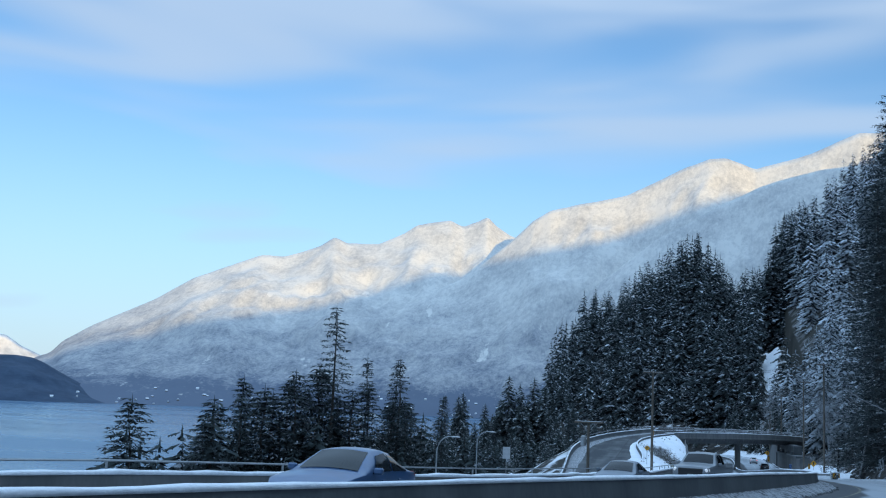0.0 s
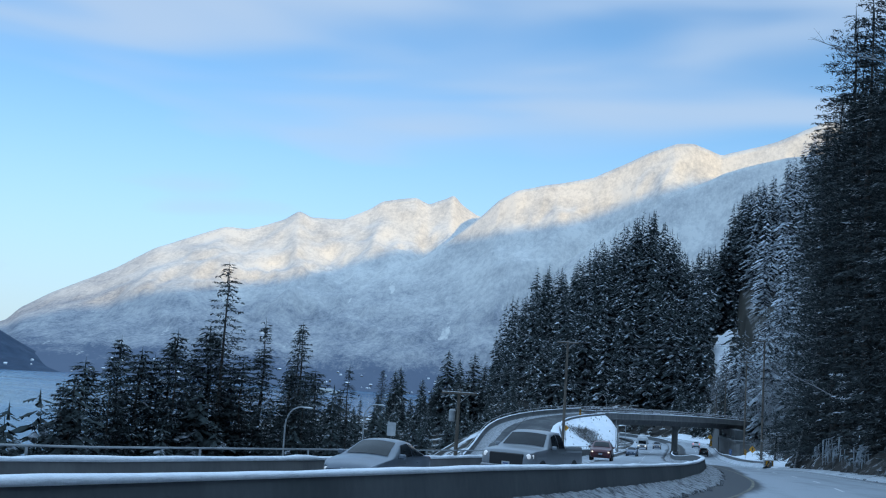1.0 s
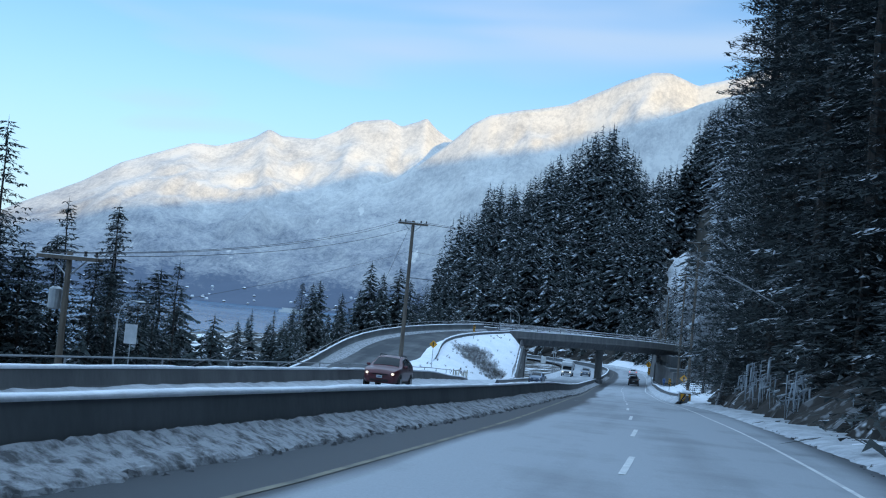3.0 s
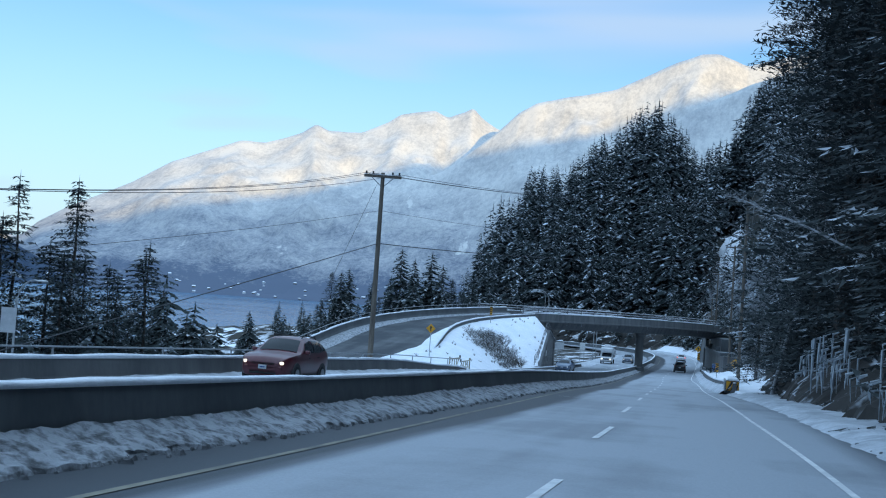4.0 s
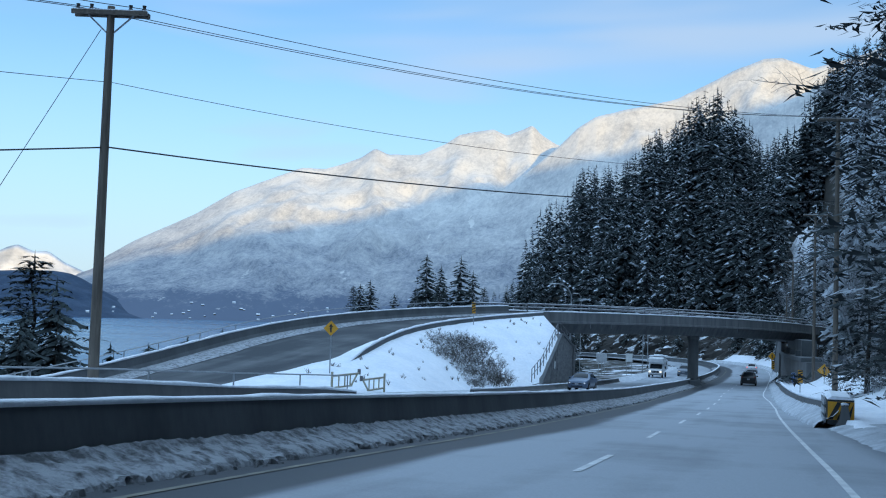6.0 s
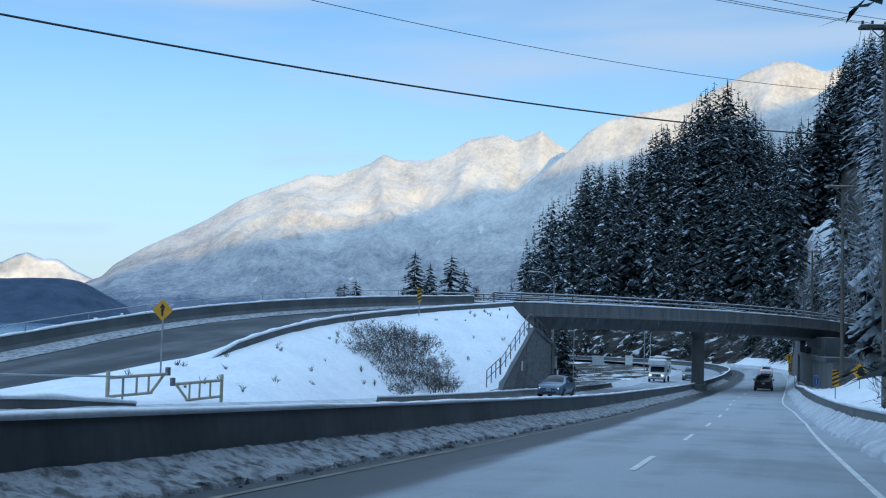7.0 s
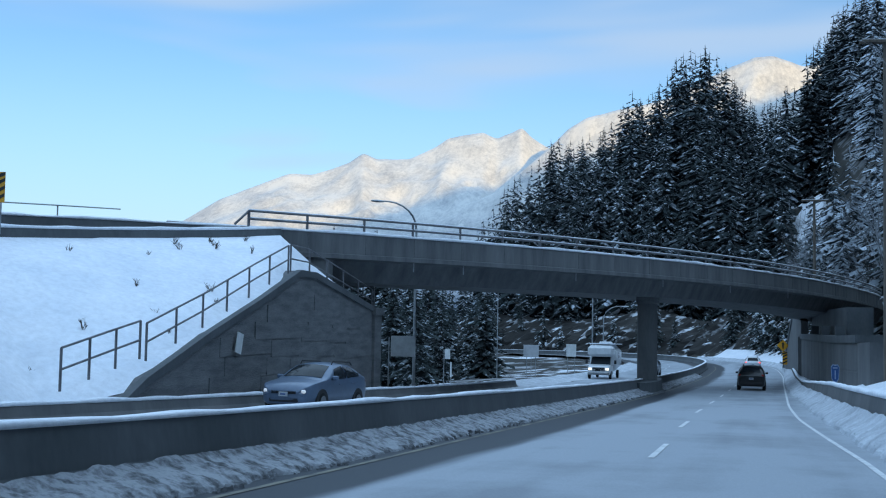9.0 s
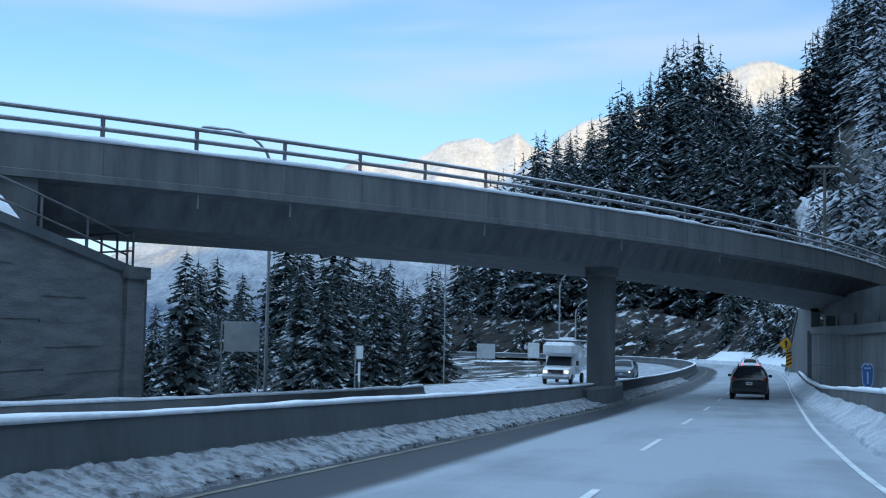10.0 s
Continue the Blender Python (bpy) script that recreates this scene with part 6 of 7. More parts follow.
sign(-9.05, 238.2, -2.4, 0.48, "plate", 1.45, 1.2, "blank pale grey road sign on thin posts", 8, (-0.85, 0.7), SIGNWHITE)
sign(-14.35, 265.6, -2.6, 0.27, "plate", 0.45, 0.85, "small white sign at the forest edge", 8, (-0.3,), SIGNWHITE)
sign(-13.0, 262.0, -2.6, -1.0, "plate", 0.14, 1.2, "slim white marker post at the forest edge", 8, (0.0,), SIGNWHITE)
sign(-14.5, 300.0, -2.0, 1.0, "plate", 1.75, 1.4, "back of a grey road sign past the overpass", 4, (-0.5, 0.0, 0.5))
sign(-9.9, 300.0, -2.0, 1.15, "plate", 1.1, 1.4, "pale green road sign past the overpass", 4, (-0.4, 0.4), SIGNWHITE)
sign(-24.5, 131.0, -6.0, 0.6, "plate", 0.9, 1.4, "back of a grey road sign beside the lower road", 6, (0.0,))


def gate_leaf(x, y, length, turn, label):
    """A low pipe gate leaf: a post at its hinge, two rails, uprights, and a stay to the free end of the top rail."""
    p = at(x, y, surface(x, y) + 0.02)
    ob = tagged(thing("pipe_gate", Matrix.Translation(p) @ Matrix.Rotation(radians(turn), 4, "Z")), label, "gate", "pipe gate leaves")

    def pipe(name, path, r, part_label=""):
        g = Mesh()
        g.tube(path, r, 8)
        g.obj(name, GATEPAINT, ob, part_label)
    pipe("post", [(0, 0, -0.3), (0, 0, 1.2)], 0.06)
    pipe("rail", [(0, 0, 1.0), (length, 0, 1.0)], 0.05)
    pipe("rail", [(0, 0, 0.45), (length * 0.72, 0, 0.45)], 0.045)
    for f in (0.24, 0.46, 0.66):
        pipe("upright", [(length * f, 0, 0.45), (length * f, 0, 1.0)], 0.035)
    pipe("stay", [(length * 0.7, 0, 0.45), (length * 0.92, 0, 0.98)], 0.045)
    g = Mesh()
    g.box((0.12, 0.12, 0.26), Matrix.Translation((length * 0.99, 0, 1.08)))
    g.obj("latch", DARKSTEEL, ob, "dark latch at the free end")


gate_leaf(-6.42, 163.0, 2.95, 86, "faded yellow pipe gate leaf beside the outer barrier")
gate_leaf(-6.04, 169.1, 2.95, -93, "faded yellow pipe gate leaf beside the snow slope")


# crash cushion with a striped face
def crash_cushion(x, y):
    p = at(x, y, surface(x, y) + 0.05)
    ob = tagged(thing("crash_cushion", Matrix.Translation(p)), "snow-capped crash cushion with a black and yellow striped face", "crash cushion")
    for k in range(3):
        g = Mesh()
        g.loft([[(0.55 * s + 0.04 * k * s * 0, 0.15 + 2.4 * f, 0.12 + 0.3 * k + b) for s, f, b in ((-1, 0.0, 0), (-1, 1, 0), (-1, 1, 0.22), (-1, 0.0, 0.22))], [(-0.47, 0.15, 0.17 + 0.3 * k), (-0.47, 2.55, 0.17 + 0.3 * k), (-0.47, 2.55, 0.29 + 0.3 * k), (-0.47, 0.15, 0.29 + 0.3 * k)]], True, True)
        g.obj("side_rail", STEEL, ob)
    g = Mesh()
    g.box((0.86, 2.4, 0.85), Matrix.Translation((0, 1.35, 0.5)))
    g.obj("core", WETCONC, ob)
    g = Mesh()
    g.box((0.86, 0.06, 0.62), Matrix.Translation((0, 0.1, 0.55)))
    face = g.obj("face", SIGNYELLOW, ob)
    for k in range(3):
        g = Mesh()
        x0 = -0.42 + 0.28 * k
        g.loft([[(x0, 0.066, 0.25), (x0 + 0.15, 0.066, 0.25), (min(0.42, x0 + 0.45), 0.066, 0.85), (min(0.42, x0 + 0.3), 0.066, 0.85)], [(x0, 0.06, 0.25), (x0 + 0.15, 0.06, 0.25), (min(0.42, x0 + 0.45), 0.06, 0.85), (min(0.42, x0 + 0.3), 0.06, 0.85)]], True, True)
        g.obj("stripe", SIGNBLACK, face)
    g = Mesh()
    g.loft([[(-0.45 + 0.1 * k * 0, 0.05, 0.93), (-0.3, 0.05, 1.05), (0.3, 0.05, 1.03), (0.45, 0.05, 0.93)], [(-0.45, 2.5, 0.93), (-0.3, 2.5, 1.1), (0.3, 2.5, 1.06), (0.45, 2.5, 0.93)]], True, True)
    g.obj("snow", SNOW, ob)


crash_cushion(15.35, 155.5)


# ---- bare bushes, grasses, twigs ----
def twig_bush(name, x, y, z, height, wide, stems, seed, mat, label, category="bush", lean=0.4, deep=3, leafy=False, thick=1.0):
    rnd = random.Random(seed)
    g, white = Mesh(), Mesh()

    def grow(p, d, length, r, left):
        q = p + d * length * 0.5 + Vector((rnd.uniform(-1, 1), rnd.uniform(-1, 1), rnd.uniform(-0.3, 0.6))) * length * 0.08
        e = q + d * length * 0.5 + Vector((rnd.uniform(-1, 1), rnd.uniform(-1, 1), rnd.uniform(-0.5, 0.7))) * length * 0.14
        if left:
            g.tube([p, q, e], [r, r * 0.8, r * 0.55], 3)
        else:
            g.tube([p, e], [r, r * 0.55], 3)
        if left:
            for k in range(rnd.choice((2, 3, 3))):
                n = (d + Vector((rnd.uniform(-1, 1), rnd.uniform(-1, 1), rnd.uniform(-0.45, 0.6))) * 0.75).normalized()
                grow(q.lerp(e, rnd.random()), n, length * rnd.uniform(0.5, 0.75), r * 0.6, left - 1)
        elif leafy and rnd.random() < 0.75:
            # withered leaves, some with a pinch of snow
            c = q.lerp(e, rnd.random())
            s = rnd.uniform(0.012, 0.028)
            w = Vector((rnd.uniform(-1, 1), rnd.uniform(-1, 1), rnd.uniform(-1.2, 0.3))).normalized() * s * 2.2
            g.tube([c, c + w], [s, s * 0.35], 3)
            if rnd.random() < 0.26:
                white.tube([c + Vector((0, 0, s)), c + w * 1.3 + Vector((0, 0, s))], [s * 1.1, s * 0.5], 4)

    for k in range(stems):
        a, s = rnd.uniform(0, 6.28), rnd.random() ** 0.5
        p = Vector((math.cos(a) * s * wide * 0.5, math.sin(a) * s * wide * 0.5, -0.1))
        d = Vector((rnd.uniform(-lean, lean), rnd.uniform(-lean, lean), 1)).normalized()
        grow(p, d, height * rnd.uniform(0.35, 0.6), thick * (0.012 * height ** 0.6 + 0.006), deep)
    ob = g.obj(name, mat, m=Matrix.Translation(at(x, y, z)))
    if leafy:
        tagged(white.obj("snow_clump", SNOW, ob), "small clumps of snow", kind="stuff")
    return tagged(ob, label, category)


def slope_at(x, y):
    """Height of the snow slope above the general fall, at a place of the plan."""
    best = min(((slope_point(i, k / 20) - Vector((x, y, 0))) for i in range(60) for k in range(21)), key=lambda d: d.x * d.x + d.y * d.y)
    return best.z


for k, (x, y, h, w) in enumerate(((-9.2, 194.5, 1.9, 3.4), (-8.2, 192.0, 1.8, 3.2), (-10.4, 195.5, 2.1, 3.4), (-7.2, 190.5, 1.5, 2.8), (-11.4, 198.0, 1.8, 3.2), (-9.8, 191.5, 1.6, 2.8), (-7.0, 193.2, 1.4, 2.6), (-8.9, 196.6, 1.7, 3.0), (-6.6, 188.8, 1.2, 2.4), (-8.0, 198.4, 1.6, 2.8), (-6.5, 195.8, 1.5, 2.4), (-9.6, 199.8, 1.9, 2.8), (-10.6, 201.2, 1.8, 2.4))):
    twig_bush("bush", x, y, slope_at(x, y), h * 0.75, w, 58, 300 + k, BUSHTWIG, "withered brown bush matted on the snowy embankment", lean=1.2, leafy=True, thick=0.6)
twig_bush("bush", -6.0, 193.8, slope_at(-6.0, 193.8), 1.9, 1.6, 16, 320, TWIG, "thin upright leafless shrub on the snowy embankment")
rnd = random.Random(77)
for k in range(58):
    i, f = rnd.randrange(30, 59), rnd.uniform(0.08, 0.9)
    p = slope_point(i, f)
    twig_bush("grass_tuft", p.x, p.y, p.z, rnd.uniform(0.25, 0.6), 0.08, 6, 400 + k, TWIG, "dry brown grass tuft poking through the snow", "grass", deep=1)
for k in range(40):
    y = rnd.uniform(60, 235)
    x = median_x(y) + rnd.uniform(13.4, 18.5)
    twig_bush("bush", x, y, land(x, y), rnd.uniform(1.2, 3.0), 1.6, 8, 500 + k, FROSTTWIG if y > 150 or k % 4 == 0 else TWIG, "leafless frosted shrub at the foot of the cut bank")
for k in range(64):
    y = rnd.uniform(215, 420)
    x = median_x(min(y, 345)) + rnd.uniform(15, 36)
    twig_bush("bare_tree", x, y, land(x, y), rnd.uniform(8, 14), 1.2, 4, 600 + k, FROSTTWIG if k % 3 else TWIG, "leafless frost-grey tree on the hillside" if k % 3 else "leafless brown tree on the hillside", "tree", 0.3, 4, thick=1.7)


def big_branch(points, r, seed, label):
    """A bare limb reaching out over the road, with side twigs."""
    rnd = random.Random(seed)
    line = catmull([tuple(at(*p)) for p in points], 0.4)
    g = Mesh()
    n = len(line)
    g.tube(line, [r * (1 - 0.85 * k / (n - 1)) for k in range(n)], 5)
    for k in range(3, n):
        for s in range(2):
            d = (line[k] - line[k - 1]).normalized()
            v = (d + Vector((rnd.uniform(-1, 1), rnd.uniform(-1, 1), rnd.uniform(-0.6, 0.8)))).normalized()
            L = rnd.uniform(0.3, 1.1)
            e = line[k] + v * L
            g.tube([line[k], line[k].lerp(e, 0.5) + Vector((0, 0, 0.05)), e], [0.014, 0.009, 0.004], 3)
            e2 = line[k].lerp(e, 0.6) + Vector((rnd.uniform(-1, 1), rnd.uniform(-1, 1), rnd.uniform(-0.4, 0.6))) * 0.35
            g.tube([line[k].lerp(e, 0.6), e2], [0.007, 0.003], 3)
    return tagged(g.obj("bare_branch", FROSTTWIG), label, "branch")


big_branch([(19.0, 122.0, 5.5), (16.9, 124.5, 6.9), (15.6, 127.5, 7.8), (14.6, 132.5, 9.0), (13.8, 137.5, 9.9)], 0.055, 3, "bare frosted limb reaching out over the shoulder")
big_branch([(19.0, 78.5, 20.5), (16.4, 78.8, 21.6), (13.6, 78.9, 22.1), (11.0, 79.2, 23.2)], 0.1, 5, "bare twisted limb high on the cut bank")
big_branch([(19.5, 158, 8.0), (17.2, 157, 9.5), (14.5, 156.5, 10.6), (12.8, 156, 10.8)], 0.08, 9, "bare pale limb reaching from the cut bank")


# ---- rock cuts ----
def rock_face(name, y0, y1, near, far, height, seed, label, step=0.9, mat=ROCK, craggy=1.0):
    idx = span(y0, y1)
    fr = refine(idx, 0.0, 0.0, max(1, round(2 / step)))
    rows = []
    for n, (p, r) in enumerate(fr):
        swell = 0.55 + 0.6 * noise.noise(Vector((p.x * 0.06, p.y * 0.06, seed)))
        h = max(0.25, height * (0.6 + swell * 0.6))
        row = []
        lo = lerp_table(near, p.y) if not isinstance(near, float) else near
        for k in range(13):
            f = k / 12
            d = lo + (far - lo) * f ** 1.4
            z = -0.6 + h * min(1, f * 1.5) ** 0.8 + 0.6 * max(0, f - 0.67) * (far - lo)
            c = Vector((p.x * 0.35, p.y * 0.35, f * h * 0.5 + seed))
            w = craggy * (noise.noise(c) * 0.9 + abs(noise.noise(c * 2.7)) * 0.8 - 0.3)
            row.append(p + r * (d + w * min(1, h / 3)) + Vector((0, 0, z + 0.4 * craggy * noise.noise(c * 1.9) * min(1, h / 3))))
        rows.append(row)
    ob = sheet(name, rows, mat, smooth=False)
    return tagged(ob, label, "rock face", kind="structure")


rock_face("rock_face_near", 40, 182, [(40, 13.5), (70, 13.2), (92, 12.4), (106, 11.3), (130, 11.1), (150, 12.4), (166, 12.9), (182, 14.2)], 19.0, 3.8, 40.0, "dark broken rock and earth at the foot of the cut bank", 0.5, ROCKDARK)
rock_face("rock_face_far", 296, 1000, 14.5, 27, 7.5, 50.0, "blasted rock cut streaked with snow beside the far curve", craggy=2.2)


ICE = material("grey_ice", ((0.22, 0.255, 0.29), (0.46, 0.51, 0.56)), 0.35, scale=1.5, bump=0.3)


def icicles(x0, y0, x1, y1, low, high, count, seed):
    rnd = random.Random(seed)
    g = Mesh()
    for k in range(count):
        f = rnd.random()
        x, y = x0 + (x1 - x0) * f + rnd.uniform(-0.4, 0.4), y0 + (y1 - y0) * f
        top = rnd.uniform(low + 0.45 * (high - low), high)
        length = rnd.uniform(0.3, 1.0) * (top - low) * rnd.uniform(0.4, 1.0)
        p = at(x, y, top)
        d = Vector((rnd.uniform(-0.1, 0.1), rnd.uniform(-0.1, 0.1), 0))
        r0 = rnd.uniform(0.02, 0.085)
        g.tube([p + Vector((0.25, 0, 0.1)), p, p + d * 0.6 + Vector((0, 0, -0.45 * length)), p + d + Vector((0, 0, -length))], [r0 * 0.6, r0, r0 * rnd.uniform(0.4, 0.9), 0.004], 5)
    return tagged(g.obj("icicles", ICE), "hanging icicles and ice streaks on the cut bank", "ice", kind="stuff")


for n, (y0, y1, top, count) in enumerate(((119, 126, 2.6, 34), (133, 136, 2.0, 10), (106, 112, 2.0, 32), (112, 117, 1.7, 10), (94, 99, 1.3, 10), (84, 88, 1.4, 8))):
    u = lerp_table([(70, 13.2), (92, 12.4), (106, 11.4), (130, 11.3), (150, 12.8)], y0)
    icicles(median_x(y0) + u + 0.5, y0, median_x(y1) + u + 0.6, y1, -0.5, top, count, n + 1)
# a dead log leaning on the bank
g = Mesh()
g.tube([at(17.6, 150.5, -1.2), at(18.6, 152.5, 3.2), at(19.4, 154.0, 6.2)], [0.14, 0.12, 0.07], 7)
tagged(g.obj("leaning_log", FROSTTWIG), "snow-dusted dead log leaning on the bank", "log")


# ---- far shore ----
def shore_house(x, y, z, w, seed):
    rnd = random.Random(seed)
    ob = tagged(thing("house", Matrix.Translation((x, y, z)) @ Matrix.Rotation(rnd.uniform(0, 3), 4, "Z")), "small house with a snow-covered roof on the far shore", "house", "houses on the far shore")
    g = Mesh()
    g.box((w, w * 0.7, w * 0.45), Matrix.Translation((0, 0, w * 0.1)))
    g.obj("wall", SIGNWHITE if rnd.random() < 0.4 else TIMBER, ob)
    g = Mesh()
    g.loft([[(s * w * 0.58, -w * 0.45, w * 0.3), (s * w * 0.58, 0, w * 0.62), (s * w * 0.58, w * 0.45, w * 0.3)] for s in (-1, 1)], True, True)
    g.obj("roof", SNOW, ob)


rnd = random.Random(91)
for k in range(60):
    b = radians(rnd.choice((rnd.uniform(-36, -20), rnd.uniform(-31, -22), rnd.uniform(-19, -11))))
    r = rnd.uniform(3330, 3400)
    up = rnd.random() ** 2
    shore_house(13 + (r - 60 - 60 * 0) * math.sin(b), 97 + (r - 60) * math.cos(b), SEA + 4 + 52 * up, rnd.uniform(5, 9.5), 700 + k)
g = Mesh()
g.loft([[(-30, -5, 0), (-30, 5, 0), (-30, 5, 6), (-30, -5, 6)], [(22, -6, 0), (22, 6, 0), (22, 6, 6), (22, -6, 6)], [(34, -1, 1), (34, 1, 1), (34, 1, 7), (34, -1, 7)]], True, True)
boat = tagged(g.obj("ferry_boat", SIGNWHITE, m=Matrix.Translation((-880, 2740, SEA)) @ Matrix.Rotation(radians(25), 4, "Z")), "white ferry boat on the inlet", "boat")
g = Mesh()
g.box((38, 9, 5), Matrix.Translation((-3, 0, 8.5)))
g.obj("cabin", SIGNWHITE, boat)


# ---- lumps of dirty slush at the foot of the ploughed banks ----
def clods(u0, u1, y0, y1, count, seed, label):
    rnd = random.Random(seed)
    g = Mesh()
    for k in range(count):
        y = rnd.uniform(y0, y1)
        p = point_along(y, rnd.uniform(u0, u1), 0.0)
        r = min(0.075, rnd.uniform(0.015, 0.03) / (0.15 + 0.85 * rnd.random()))
        ring_ = [p + Vector((r * rnd.uniform(0.6, 1.5) * math.cos(q), r * rnd.uniform(0.6, 2.0) * math.sin(q), -0.01)) for q in (1.0472 * j for j in range(6))]
        top = [p + (v - p) * 0.6 + Vector((0, 0, r * rnd.uniform(0.5, 1.1))) for v in ring_]
        g.loft([ring_, top], True, True)
    return tagged(g.obj("slush_lumps", DIRTYSLUSH), label, "slush", kind="stuff")


clods(0.88, 1.1, 30, 250, 700, 61, "lumps of dirty slush at the foot of the median bank")
clods(10.0, 10.6, 30, 240, 420, 62, "lumps of dirty slush along the outer shoulder")

# ---- vehicles ----
GLASS = plain("tinted_glass", (0.02, 0.025, 0.03), 0.08)
GLASS.node_tree.nodes["Principled BSDF"].inputs["Specular IOR Level"].default_value = 0.16
TYRE = plain("tyre_rubber", (0.012, 0.012, 0.013), 0.85)
RIM = plain("alloy_rim", (0.28, 0.29, 0.3), 0.35, 0.8)
TRIM = plain("black_trim", (0.015, 0.015, 0.017), 0.6)
HEADLIGHT = plain("lit_headlight", (1.0, 0.88, 0.68), 0.3, glow=1.3)
COOL_HEADLIGHT = plain("headlight_glass", (0.75, 0.8, 0.85), 0.15, glow=0.35)
TAIL = plain("tail_light_red", (0.28, 0.012, 0.01), 0.25)
TAIL_ON = plain("lit_brake_light", (0.9, 0.05, 0.03), 0.25, glow=3.0)


def paint(name, colour, rough=0.32):
    return material(name, (colour, tuple(0.85 * c + 0.02 for c in colour)), rough, scale=0.8, fine=5, bump=0.05, depth=0.003, metal=0.15, coat=0.3)


def wheel(parent, x, y, r, s):
    g = Mesh()
    prof = [(0.0, r * 0.62), (0.02, r * 0.92), (0.05, r), (0.19, r), (0.22, r * 0.92), (0.22, r * 0.62)]
    g.loft([[Vector((x + c * math.cos(q), y - s * b, r + c * math.sin(q))) for q in (2 * math.pi * k / 22 for k in range(22))] for b, c in prof], True, True)
    tyre = g.obj("wheel", TYRE, parent, smooth=False)
    g = Mesh()
    g.loft([[Vector((x + c * math.cos(q), y - s * b, r + c * math.sin(q))) for q in (2 * math.pi * k / 20 for k in range(20))] for b, c in ((-0.012, r * 0.6), (0.03, r * 0.5), (0.01, r * 0.16))], True, True)
    g.obj("rim", RIM, tyre)


def slab(parent, name, size, pos, mat, rot=None, label=""):
    g = Mesh()
    m = Matrix.Translation(pos)
    if rot:
        m = m @ Euler([radians(a) for a in rot]).to_matrix().to_4x4()
    g.box(size, m)
    ob = g.obj(name, mat, parent)
    if label:
        ob["label"] = label
    bm = bmesh.new()
    bm.from_mesh(ob.data)
    bmesh.ops.bevel(bm, geom=bm.edges, offset=min(size) * 0.25, segments=1, affect="EDGES")
    bm.to_mesh(ob.data)
    bm.free()
    return ob


def place(x, y, heading, lift=0.0):
    """Stands a car on the road; heading: degrees from +y towards +x in which it faces."""
    q = radians(90 - heading)
    d = Vector((math.cos(q), math.sin(q), 0))
    a, b = at(x + 1.3 * d.x, y + 1.3 * d.y, surface(x + 1.3 * d.x, y + 1.3 * d.y)), at(x - 1.3 * d.x, y - 1.3 * d.y, surface(x - 1.3 * d.x, y - 1.3 * d.y))
    f = (a - b).normalized()
    side_ = Vector((-f.y, f.x, 0)).normalized()
    up = f.cross(side_)
    m = Matrix((f, side_, up)).transposed().to_4x4()
    m.translation = (a + b) / 2 + Vector((0, 0, lift))
    return m


